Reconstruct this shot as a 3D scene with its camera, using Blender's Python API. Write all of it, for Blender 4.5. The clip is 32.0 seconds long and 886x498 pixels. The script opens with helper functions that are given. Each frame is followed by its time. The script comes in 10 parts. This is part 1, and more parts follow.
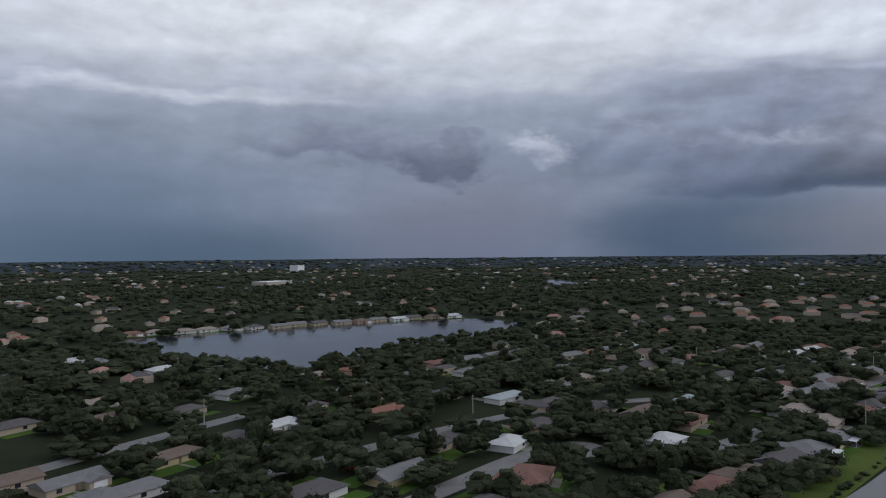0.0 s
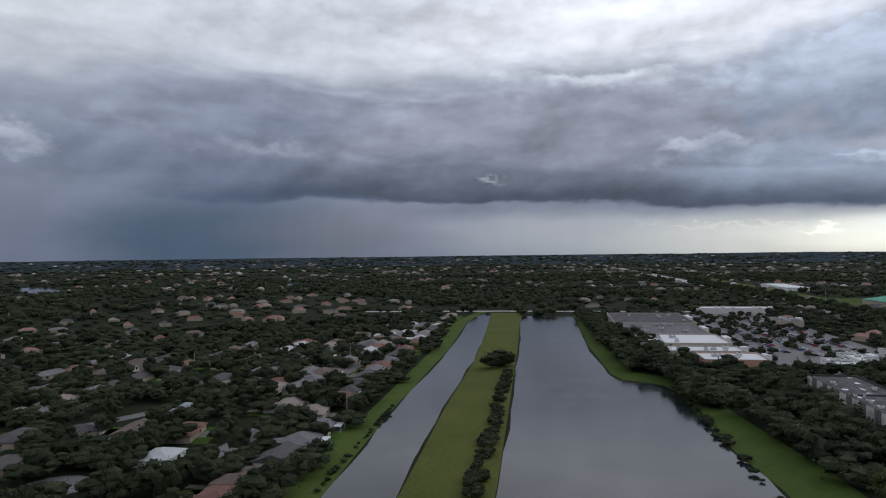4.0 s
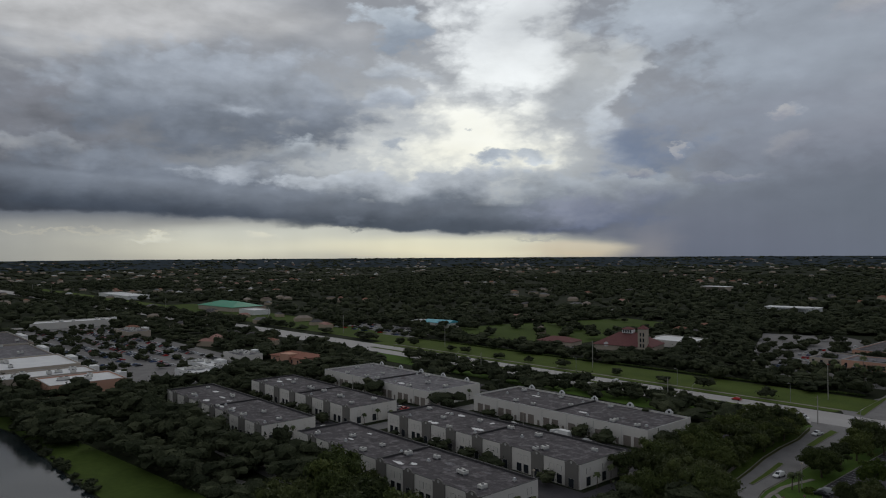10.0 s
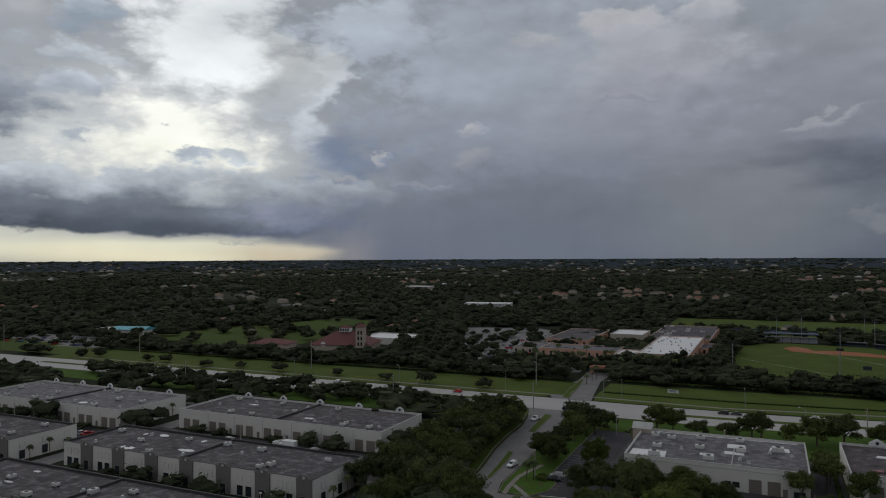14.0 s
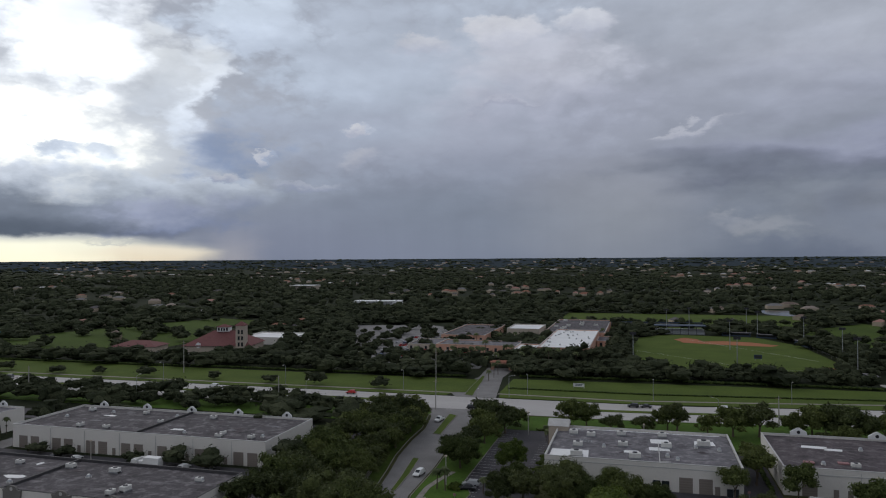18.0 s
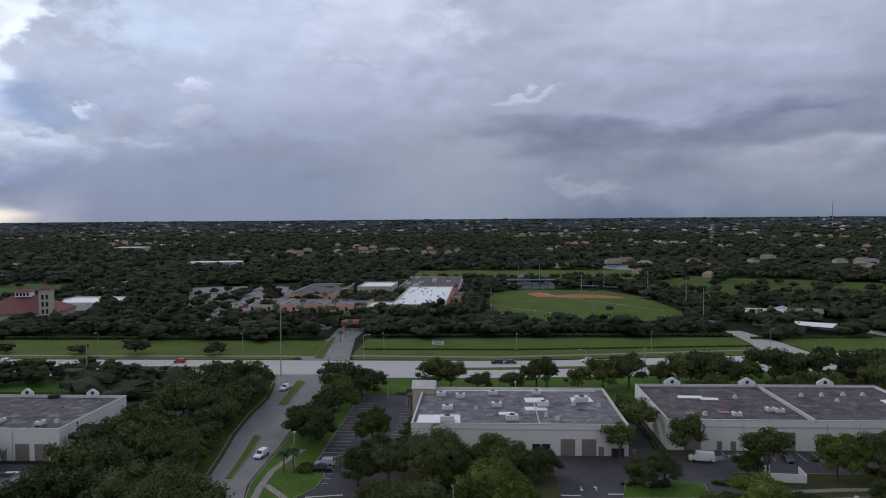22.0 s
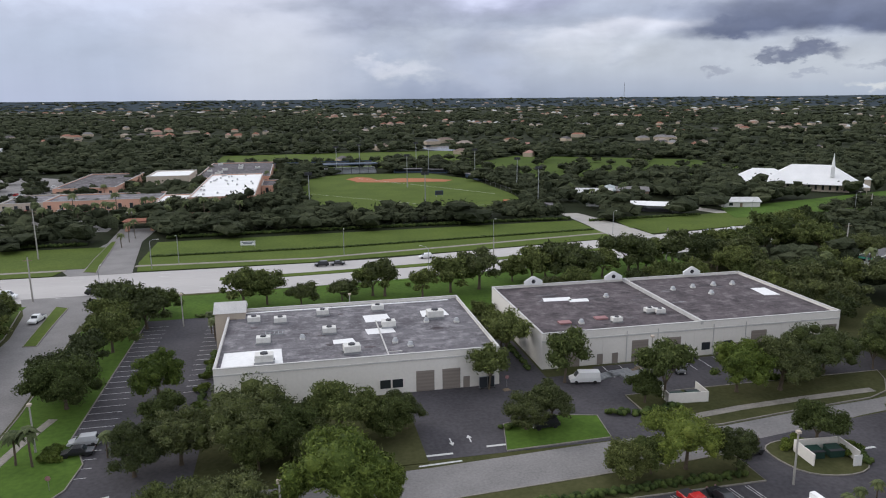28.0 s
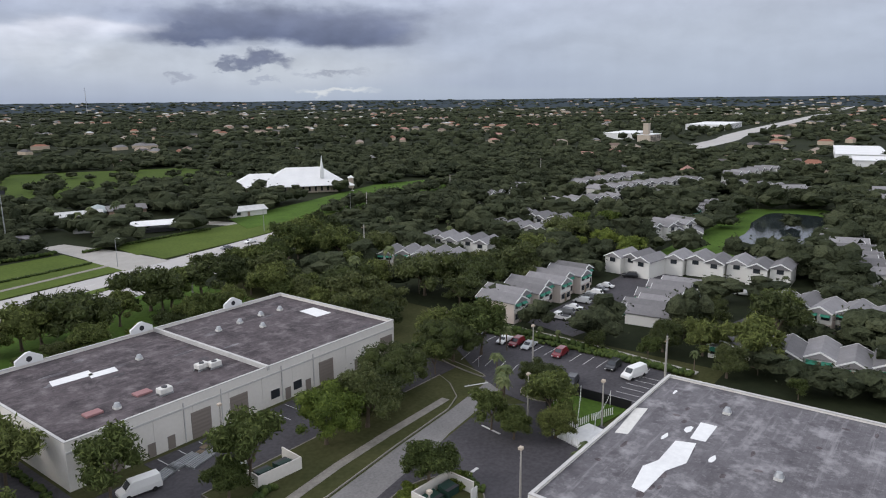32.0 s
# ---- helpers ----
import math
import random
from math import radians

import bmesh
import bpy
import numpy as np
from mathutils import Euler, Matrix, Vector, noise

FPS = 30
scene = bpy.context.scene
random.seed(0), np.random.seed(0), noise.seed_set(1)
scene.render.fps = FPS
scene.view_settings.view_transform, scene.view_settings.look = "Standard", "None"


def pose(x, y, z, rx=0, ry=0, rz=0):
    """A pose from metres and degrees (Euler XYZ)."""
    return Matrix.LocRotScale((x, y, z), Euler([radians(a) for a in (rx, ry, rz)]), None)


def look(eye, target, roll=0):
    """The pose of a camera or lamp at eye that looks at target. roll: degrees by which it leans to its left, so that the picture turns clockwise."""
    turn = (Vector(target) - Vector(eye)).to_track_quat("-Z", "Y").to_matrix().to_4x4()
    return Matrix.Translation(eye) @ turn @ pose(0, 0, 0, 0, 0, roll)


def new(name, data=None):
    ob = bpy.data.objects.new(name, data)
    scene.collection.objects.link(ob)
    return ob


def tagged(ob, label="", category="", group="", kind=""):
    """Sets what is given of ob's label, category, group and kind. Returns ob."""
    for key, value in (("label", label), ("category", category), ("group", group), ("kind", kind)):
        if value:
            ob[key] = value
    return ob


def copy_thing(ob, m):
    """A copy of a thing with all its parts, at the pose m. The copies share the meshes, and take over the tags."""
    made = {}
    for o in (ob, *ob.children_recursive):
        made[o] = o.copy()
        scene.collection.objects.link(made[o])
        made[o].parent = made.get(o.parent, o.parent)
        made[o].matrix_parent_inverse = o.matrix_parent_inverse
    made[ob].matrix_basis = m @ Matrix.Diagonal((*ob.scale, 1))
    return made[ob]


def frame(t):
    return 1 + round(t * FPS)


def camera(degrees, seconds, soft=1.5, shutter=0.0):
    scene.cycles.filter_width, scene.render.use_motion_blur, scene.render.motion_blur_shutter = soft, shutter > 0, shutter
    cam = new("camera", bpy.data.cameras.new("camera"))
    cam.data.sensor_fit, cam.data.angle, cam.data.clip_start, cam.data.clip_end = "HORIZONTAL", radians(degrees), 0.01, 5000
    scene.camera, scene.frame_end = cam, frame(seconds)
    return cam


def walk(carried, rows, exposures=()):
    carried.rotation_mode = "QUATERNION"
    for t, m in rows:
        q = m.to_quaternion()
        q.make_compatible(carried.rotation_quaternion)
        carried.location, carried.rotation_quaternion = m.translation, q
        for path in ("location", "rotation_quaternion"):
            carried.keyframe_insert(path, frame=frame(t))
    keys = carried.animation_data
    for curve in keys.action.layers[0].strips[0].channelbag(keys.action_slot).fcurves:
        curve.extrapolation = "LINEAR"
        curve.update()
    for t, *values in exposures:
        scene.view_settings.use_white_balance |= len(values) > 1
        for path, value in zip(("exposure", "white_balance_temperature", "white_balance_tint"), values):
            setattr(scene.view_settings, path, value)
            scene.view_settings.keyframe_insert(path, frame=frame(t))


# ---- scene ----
cam = camera(64.28, 32.0, soft=1.1)
# the flight: seconds, eye, a point ahead, lean
PATH = [
    (0, (104.65, -85.36, 72.86), (38.53, -160.38, 73.62), -0.53),
    (0.5, (104.26, -85.86, 72.70), (31.75, -154.72, 73.40), -0.56),
    (1, (103.98, -86.38, 72.73), (25.66, -148.55, 73.37), -0.59),
    (1.5, (103.37, -87.26, 72.62), (19.89, -142.32, 73.25), -0.60),
    (2, (101.84, -88.38, 72.44), (13.99, -136.17, 73.07), -0.58),
    (2.5, (100.16, -89.81, 72.18), (8.55, -129.91, 72.83), -0.60),
    (3, (98.95, -90.85, 72.28), (4.30, -123.10, 72.85), -0.61),
    (3.5, (97.06, -91.71, 72.13), (0.05, -115.96, 72.73), -0.64),
    (4, (94.04, -92.50, 72.27), (-4.64, -108.63, 72.80), -0.68),
    (4.5, (91.57, -93.38, 72.42), (-8.11, -101.43, 72.90), -0.67),
    (6.5, (79.12, -97.52, 72.36), (-18.38, -75.32, 72.82), -0.47),
    (7, (75.56, -97.36, 72.28), (-20.25, -68.71, 72.77), -0.44),
    (7.5, (72.55, -97.41, 72.47), (-21.19, -62.58, 72.98), -0.38),
    (8, (69.36, -97.59, 72.27), (-21.88, -56.66, 72.88), -0.32),
    (8.5, (65.91, -97.31, 72.15), (-22.08, -49.79, 72.88), -0.32),
    (9, (62.28, -96.64, 72.35), (-21.78, -42.49, 73.10), -0.32),
    (9.5, (58.73, -95.85, 72.69), (-20.93, -35.40, 73.39), -0.35),
    (10, (55.15, -94.25, 72.61), (-19.84, -28.10, 73.38), -0.36),
    (10.5, (51.68, -92.79, 72.67), (-18.58, -21.64, 73.47), -0.33),
    (11, (48.18, -91.03, 72.14), (-17.87, -15.95, 73.00), -0.30),
    (11.5, (45.16, -88.87, 71.05), (-17.13, -10.64, 72.03), -0.27),
    (12, (41.96, -86.54, 70.26), (-16.44, -5.37, 71.26), -0.27),
    (12.5, (38.80, -84.00, 69.45), (-15.64, -0.12, 70.45), -0.31),
    (13, (35.99, -81.36, 68.59), (-14.41, 5.00, 69.64), -0.33),
    (13.5, (33.21, -78.50, 67.71), (-13.06, 10.15, 68.81), -0.32),
    (14, (30.83, -75.72, 66.91), (-11.35, 14.94, 68.03), -0.28),
    (14.5, (28.46, -72.76, 66.12), (-9.75, 19.64, 67.19), -0.28),
    (16.5, (20.06, -61.10, 63.23), (-11.51, 33.78, 64.28), -0.25),
    (17, (18.44, -57.61, 62.52), (-11.61, 37.77, 63.59), -0.28),
    (17.5, (17.16, -53.97, 61.77), (-11.46, 41.84, 62.90), -0.34),
    (18, (15.70, -50.42, 60.92), (-11.36, 45.85, 62.07), -0.36),
    (18.5, (14.18, -46.69, 60.11), (-10.94, 50.10, 61.27), -0.36),
    (19, (12.84, -43.09, 59.41), (-9.98, 54.26, 60.58), -0.35),
    (19.5, (11.70, -39.50, 58.65), (-8.76, 58.38, 59.78), -0.37),
    (20, (10.59, -35.62, 57.85), (-7.29, 62.76, 59.02), -0.40),
    (20.5, (9.53, -31.99, 57.03), (-5.44, 66.88, 58.18), -0.42),
    (21, (8.55, -28.11, 56.35), (-3.18, 71.19, 57.50), -0.43),
    (21.5, (7.67, -24.45, 55.83), (-0.96, 75.18, 56.66), -0.38),
    (22, (6.91, -20.49, 54.87), (1.26, 79.26, 50.54), -0.44),
    (22.5, (6.40, -16.54, 54.18), (3.54, 83.00, 45.08), -0.47),
    (23, (5.96, -12.78, 53.63), (5.96, 86.41, 40.94), -0.43),
    (23.5, (5.32, -8.76, 52.75), (8.19, 89.91, 36.78), -0.39),
    (24, (4.93, -5.56, 52.32), (10.47, 92.62, 34.14), -0.39),
    (24.5, (4.66, -1.81, 52.04), (12.96, 95.71, 31.51), -0.44),
    (26.5, (4.61, 12.41, 51.90), (15.14, 109.59, 30.85), -0.50),
    (27, (4.75, 16.16, 51.75), (17.80, 113.07, 30.79), -0.50),
    (27.5, (4.91, 19.91, 51.70), (20.77, 116.40, 30.77), -0.47),
    (28, (5.16, 23.91, 51.59), (25.17, 119.63, 30.68), -0.47),
    (28.5, (5.64, 27.64, 51.58), (31.05, 122.08, 30.75), -0.49),
    (29, (6.08, 31.46, 51.63), (37.09, 124.22, 30.80), -0.47),
    (29.5, (6.83, 35.27, 51.67), (45.16, 125.26, 30.83), -0.47),
    (30, (7.47, 39.09, 51.62), (55.11, 124.51, 30.80), -0.49),
    (30.5, (8.48, 42.66, 51.57), (64.77, 122.66, 30.79), -0.58),
    (31, (9.60, 45.98, 51.66), (73.56, 119.98, 30.85), -0.62),
    (31.5, (11.00, 49.46, 51.64), (81.98, 116.75, 30.81), -0.61),
    (32, (12.54, 53.10, 51.48), (89.98, 112.87, 30.71), -0.57),
]
EXPOSURES = [(0, -0.05, 6000, 13), (4.5, -0.18, 6050, 13), (7, -0.52, 6250, 12), (9, -0.85, 6450, 10), (14.5, -0.78, 6450, 10), (17, -0.4, 6350, 11), (19, -0.28, 6150, 13), (21.5, -0.15, 5850, 14), (22.5, 0.3, 6050, 14), (24.5, 0.88, 6400, 13), (32, 0.92, 6400, 13)]
walk(cam, [(t, look(eye, target, roll)) for t, eye, target, roll in PATH], EXPOSURES)
# ---- sky and light ----
world = bpy.data.worlds.new("sky")
scene.world = world
world.use_nodes = True
WN, WL = world.node_tree.nodes, world.node_tree.links
WN.clear()


def wmath(op, a, b=None, c=None, clamp=False):
    n = WN.new("ShaderNodeMath")
    n.operation, n.use_clamp = op, clamp
    for i, v in enumerate((a, b, c)):
        if v is None:
            continue
        if isinstance(v, (int, float)):
            n.inputs[i].default_value = v
        else:
            WL.new(v, n.inputs[i])
    return n.outputs[0]


def wmix(fac, a, b):
    n = WN.new("ShaderNodeMix")
    n.data_type = "RGBA"
    for s, v in ((n.inputs[0], fac), (n.inputs[6], a), (n.inputs[7], b)):
        if isinstance(v, tuple):
            s.default_value = (*v, 1)
        elif isinstance(v, (int, float)):
            s.default_value = v
        else:
            WL.new(v, s)
    return n.outputs[2]


def wnoise(vec, scale, detail, rough=0.55, distort=0.0):
    n = WN.new("ShaderNodeTexNoise")
    n.inputs["Scale"].default_value, n.inputs["Detail"].default_value = scale, detail
    n.inputs["Roughness"].default_value, n.inputs["Distortion"].default_value = rough, distort
    WL.new(vec, n.inputs["Vector"])
    return n


def wsmooth(v, lo, hi):
    n = WN.new("ShaderNodeMapRange")
    n.interpolation_type = "SMOOTHSTEP"
    WL.new(v, n.inputs[0])
    n.inputs[1].default_value, n.inputs[2].default_value = lo, hi
    return n.outputs[0]


coord = WN.new("ShaderNodeTexCoord").outputs["Generated"]
split = WN.new("ShaderNodeSeparateXYZ")
WL.new(coord, split.inputs[0])
DEG = 57.29578
elev = wmath("MULTIPLY", wmath("ARCSINE", split.outputs[2]), DEG)
azim = wmath("MULTIPLY", wmath("ARCTAN2", wmath("MULTIPLY", split.outputs[0], -1.0), split.outputs[1]), DEG)


def wvec(op, a, b=None, c=None):
    n = WN.new("ShaderNodeVectorMath")
    n.operation = op
    for i, v in enumerate((a, b, c)):
        if v is None:
            continue
        if isinstance(v, tuple):
            n.inputs[i].default_value = v
        else:
            WL.new(v, n.inputs[i])
    return n.outputs["Value"] if op in ("LENGTH", "DOT_PRODUCT") else n.outputs[0]


# bearing and height in degrees as one plane
plane = WN.new("ShaderNodeCombineXYZ")
WL.new(azim, plane.inputs[0])
WL.new(elev, plane.inputs[1])
plane = plane.outputs[0]
# clouds seen edge-on lie flat: height counts more than bearing
squat = wvec("MULTIPLY", plane, (1.0, 1.9, 1.0))
layer = wvec("MULTIPLY", plane, (1.0, 4.2, 1.0))
W_BIG = wnoise(layer, 0.075, 7, 0.5, 0.0).outputs["Color"]
W_MID = wnoise(squat, 0.17, 8, 0.52, 0.0).outputs["Color"]
W_FINE = wnoise(squat, 0.7, 6, 0.58, 0.0).outputs["Color"]


def warped(*pushes):
    v = plane
    for field, across, upward in pushes:
        v = wvec("MULTIPLY_ADD", wvec("SUBTRACT", field, (0.5, 0.5, 0.5)), (across, upward, 0.0), v)
    return v


WARPS = [warped((W_BIG, 7.0, 1.2), (W_MID, 2.0, 0.3)), warped((W_BIG, 7.0, 2.0), (W_MID, 10.0, 5.0), (W_FINE, 1.6, 1.4)),
         warped((W_BIG, 26.0, 6.5), (W_MID, 6.0, 2.6)), warped((W_MID, 3.2, 1.8), (W_FINE, 2.6, 2.0)),
         warped((W_BIG, 8.0, 1.6), (W_MID, 6.0, 1.5), (W_FINE, 0.8, 0.45))]
# rounded heads: cells of many sizes, bent by the noise
puffs = WN.new("ShaderNodeTexVoronoi")
puffs.feature = "SMOOTH_F1"
puffs.inputs["Scale"].default_value, puffs.inputs["Detail"].default_value = 0.36, 3.0
puffs.inputs["Roughness"].default_value, puffs.inputs["Smoothness"].default_value = 0.55, 0.35
WL.new(wvec("MULTIPLY_ADD", W_FINE, (1.6, 1.6, 0.0), squat), puffs.inputs["Vector"])
puff = wmath("SUBTRACT", puffs.outputs["Distance"], 0.6)

ramp = WN.new("ShaderNodeValToRGB")
WL.new(wmath("DIVIDE", elev, 90.0, clamp=True), ramp.inputs[0])
STOPS = [(0.0, (0.17, 0.20, 0.26)), (0.06, (0.24, 0.275, 0.34)), (0.15, (0.40, 0.43, 0.49)),
         (0.26, (0.60, 0.635, 0.69)), (0.45, (0.72, 0.75, 0.80)), (1.0, (0.70, 0.73, 0.79))]
while len(ramp.color_ramp.elements) < len(STOPS):
    ramp.color_ramp.elements.new(0.5)
for e, (p, c) in zip(ramp.color_ramp.elements, STOPS):
    e.position, e.color = p, (*c, 1)
SKY = [ramp.outputs[0], 0.6]  # colour so far, and how much relief it shows


def bank_group(name, puffy, boxy):
    """Nodes that lay one cloud, gap or rain curtain over the sky so far."""
    tree = bpy.data.node_groups.new(name, "ShaderNodeTree")
    face = tree.interface
    for label, kind in (("Sky", "Color"), ("Much", "Float"), ("Place", "Vector"), ("Puff", "Float"), ("Location", "Vector"), ("Rotation", "Vector"), ("Scale", "Vector"), ("Flip", "Vector"),
                        ("Top", "Color"), ("Base", "Color"), ("Inner", "Float"), ("Outer", "Float"), ("Strength", "Float"), ("Foot", "Float"), ("Relief", "Float")):
        face.new_socket(label, in_out="INPUT", socket_type="NodeSocket" + kind)
    face.new_socket("Sky", in_out="OUTPUT", socket_type="NodeSocketColor")
    face.new_socket("Much", in_out="OUTPUT", socket_type="NodeSocketFloat")
    n, l = tree.nodes, tree.links
    i, o = n.new("NodeGroupInput").outputs, n.new("NodeGroupOutput").inputs

    def vec(op, a, b=None, c=None):
        v = n.new("ShaderNodeVectorMath")
        v.operation = op
        for k, x in enumerate((a, b, c)):
            if isinstance(x, tuple):
                v.inputs[k].default_value = x
            elif x is not None:
                l.new(x, v.inputs[k])
        return v.outputs["Value"] if op in ("LENGTH", "DOT_PRODUCT") else v.outputs[0]

    def number(op, a, b, c=None):
        v = n.new("ShaderNodeMath")
        v.operation = op
        for k, x in enumerate((a, b, c)):
            if isinstance(x, float):
                v.inputs[k].default_value = x
            elif x is not None:
                l.new(x, v.inputs[k])
        return v.outputs[0]

    def smooth(x, lo, hi, at_lo, at_hi):
        v = n.new("ShaderNodeMapRange")
        v.interpolation_type = "SMOOTHSTEP"
        for k, y in enumerate((x, lo, hi, at_lo, at_hi)):
            if isinstance(y, float):
                v.inputs[k].default_value = y
            else:
                l.new(y, v.inputs[k])
        return v.outputs[0]

    def blend(fac, a, b):
        v = n.new("ShaderNodeMix")
        v.data_type = "RGBA"
        for k, y in ((0, fac), (6, a), (7, b)):
            l.new(y, v.inputs[k])
        return v.outputs[2]

    at = n.new("ShaderNodeMapping")
    at.vector_type = "TEXTURE"
    # one bank after the other: the last one's colour hangs on to the place by a hair
    l.new(vec("MULTIPLY_ADD", i["Sky"], (1e-6, 1e-6, 0.0), i["Place"]), at.inputs["Vector"])
    for key in ("Location", "Rotation", "Scale"):
        l.new(i[key], at.inputs[key])
    v = at.outputs[0]
    far = vec("MULTIPLY", vec("MAXIMUM", v, vec("MULTIPLY", v, i["Flip"])), (1.0, 1.0, 0.0))
    reach = number("POWER", vec("LENGTH", vec("MULTIPLY", far, far)), 0.5) if boxy else vec("LENGTH", far)
    if puffy:
        reach = number("MULTIPLY_ADD", i["Puff"], 0.4, reach)
    fade = smooth(reach, i["Inner"], i["Outer"], i["Strength"], 0.0)
    colour = blend(smooth(vec("DOT_PRODUCT", v, (0.0, 1.0, 0.0)), i["Foot"], 0.8, 0.0, 1.0), i["Base"], i["Top"])
    l.new(blend(fade, i["Sky"], colour), o["Sky"])
    l.new(number("MULTIPLY_ADD", fade, number("SUBTRACT", i["Relief"], i["Much"]), i["Much"]), o["Much"])
    return tree


BANK_KINDS = {(p, q): bank_group("cloud_bank", p, q) for p in (False, True) for q in (False, True)}


def bank(bearing, height, wide, up, down, top, base, strength, crisp, warp, relief, tilt):
    """A cloud, gap or rain curtain, in degrees: paler head, darker foot, an edge from soft to crisp."""
    g = WN.new("ShaderNodeGroup")
    g.node_tree = BANK_KINDS[warp in (1, 3), warp in (1, 4) and wide > 6]
    for key, value in (("Location", (bearing, height, 0)), ("Rotation", (0, 0, radians(tilt))), ("Scale", (wide, up, 1)), ("Flip", (-1.0, -up / down, 0.0)),
                       ("Top", (*top, 1)), ("Base", (*base, 1)), ("Inner", crisp), ("Outer", crisp + 0.04 + 1.5 * (1 - crisp) ** 1.35),
                       ("Strength", strength), ("Foot", -0.75 * down / up), ("Relief", relief)):
        g.inputs[key].default_value = value
    for key, value in (("Sky", SKY[0]), ("Much", SKY[1]), ("Place", WARPS[warp]), ("Puff", puff)):
        if isinstance(value, float):
            g.inputs[key].default_value = value
        else:
            WL.new(value, g.inputs[key])
    SKY[0], SKY[1] = g.outputs["Sky"], g.outputs["Much"]


# the storm over the north lake: pale upper veil, blue-grey layers, rain to the ground
bank(142.3, 18.2, 42.1, 18.32, 5.50, (0.882, 0.898, 0.873), (0.74, 0.764, 0.771), 1, 0.2, 2, 0.8, 0)
bank(144.7, 9.8, 36.3, 3.42, 5.48, (0.333, 0.373, 0.434), (0.239, 0.278, 0.348), 0.9, 0.15, 2, 0.7, 0)
bank(166.6, 2.3, 14.9, 6.89, 8.11, (0.162, 0.209, 0.27), (0.116, 0.168, 0.231), 1, 0.1, 0, 0.2, 0)
bank(158.6, -0.0, 17.0, 2.59, 2.59, (0.0828, 0.124, 0.17), (0.0828, 0.124, 0.17), 0.9, 0, 0, 0.1, 0)
bank(136.9, 1.8, 10.6, 5.05, 5.51, (0.209, 0.216, 0.27), (0.149, 0.174, 0.231), 0.9, 0, 0, 0.15, 0)
bank(118.9, 1.4, 7.7, 3.46, 3.46, (0.0785, 0.113, 0.164), (0.0666, 0.101, 0.147), 0.97, 0.2, 0, 0.1, 0)
bank(107.7, 1.3, 2.7, 2.36, 3.15, (0.188, 0.216, 0.246), (0.188, 0.216, 0.246), 0.7, 0, 0, 0.1, 0)
bank(158.5, 12.3, 13.4, 0.69, 1.12, (0.674, 0.698, 0.723), (0.352, 0.389, 0.447), 0.7, 0.2, 2, 1, 0)
bank(114.1, 9.5, 15.2, 3.76, 4.60, (0.273, 0.309, 0.377), (0.161, 0.197, 0.271), 0.95, 0.3, 2, 1, -6.8)
bank(144.7, 8.6, 12.7, 2.05, 1.60, (0.266, 0.292, 0.357), (0.157, 0.178, 0.24), 0.9, 0.4, 1, 0.7, 5.7)
bank(137.8, 7.6, 5.0, 3.03, 2.75, (0.217, 0.24, 0.3), (0.128, 0.147, 0.203), 0.96, 0.62, 1, 0.5, 0)
bank(130.5, 8.4, 3.6, 1.36, 1.64, (0.629, 0.651, 0.688), (0.407, 0.438, 0.512), 0.95, 0.35, 3, 0.7, 14)
bank(122.8, 9.9, 3.2, 0.44, 0.62, (0.484, 0.505, 0.571), (0.323, 0.352, 0.423), 0.7, 0.2, 3, 0.8, 16.7)
bank(118.0, 8.3, 2.8, 0.43, 0.52, (0.428, 0.46, 0.522), (0.291, 0.318, 0.385), 0.7, 0.2, 3, 0.8, 5.7)
bank(111.1, 8.2, 3.3, 0.37, 0.49, (0.382, 0.412, 0.472), (0.272, 0.298, 0.363), 0.7, 0.2, 3, 0.8, 0)
bank(111.2, 5.0, 11.9, 1.39, 0.82, (0.16, 0.186, 0.254), (0.085, 0.109, 0.163), 0.95, 0.5, 4, 0.7, 0)
bank(118.3, 17.2, 1.8, 0.52, 0.60, (0.962, 0.966, 0.925), (0.753, 0.774, 0.761), 0.6, 0.3, 3, 0.8, 0)
# the long dark shelf over the canal
bank(98.8, 17.0, 32.1, 18.10, 3.62, (0.867, 0.894, 0.89), (0.697, 0.723, 0.749), 0.95, 0.25, 2, 0.9, 0)
bank(101.1, 9.5, 27.4, 4.32, 3.87, (0.35, 0.382, 0.461), (0.185, 0.213, 0.29), 0.97, 0.3, 2, 1.1, 1.1)
bank(116.3, 2.0, 10.4, 3.19, 3.64, (0.106, 0.14, 0.195), (0.0873, 0.12, 0.169), 0.9, 0.1, 0, 0.1, 0)
bank(103.5, 1.7, 5.9, 2.74, 3.66, (0.289, 0.293, 0.343), (0.245, 0.262, 0.306), 0.85, 0, 0, 0.15, 0)
bank(84.4, 2.0, 14.5, 1.42, 3.76, (0.468, 0.49, 0.504), (0.357, 0.387, 0.413), 0.97, 0.3, 0, 0.35, 0)
bank(98.9, 12.3, 18.7, 0.63, 1.00, (0.617, 0.659, 0.74), (0.328, 0.361, 0.441), 0.6, 0.2, 2, 1, 2.9)
bank(92.4, 8.7, 14.0, 0.53, 0.79, (0.398, 0.431, 0.512), (0.212, 0.237, 0.311), 0.7, 0.2, 2, 1, 1.7)
bank(112.6, 8.5, 5.5, 0.64, 0.82, (0.407, 0.441, 0.522), (0.235, 0.262, 0.329), 0.8, 0.2, 1, 1, 8.5)
bank(96.7, 5.5, 19.7, 1.53, 1.35, (0.172, 0.201, 0.267), (0.0865, 0.11, 0.158), 0.98, 0.7, 4, 0.8, 0.7)
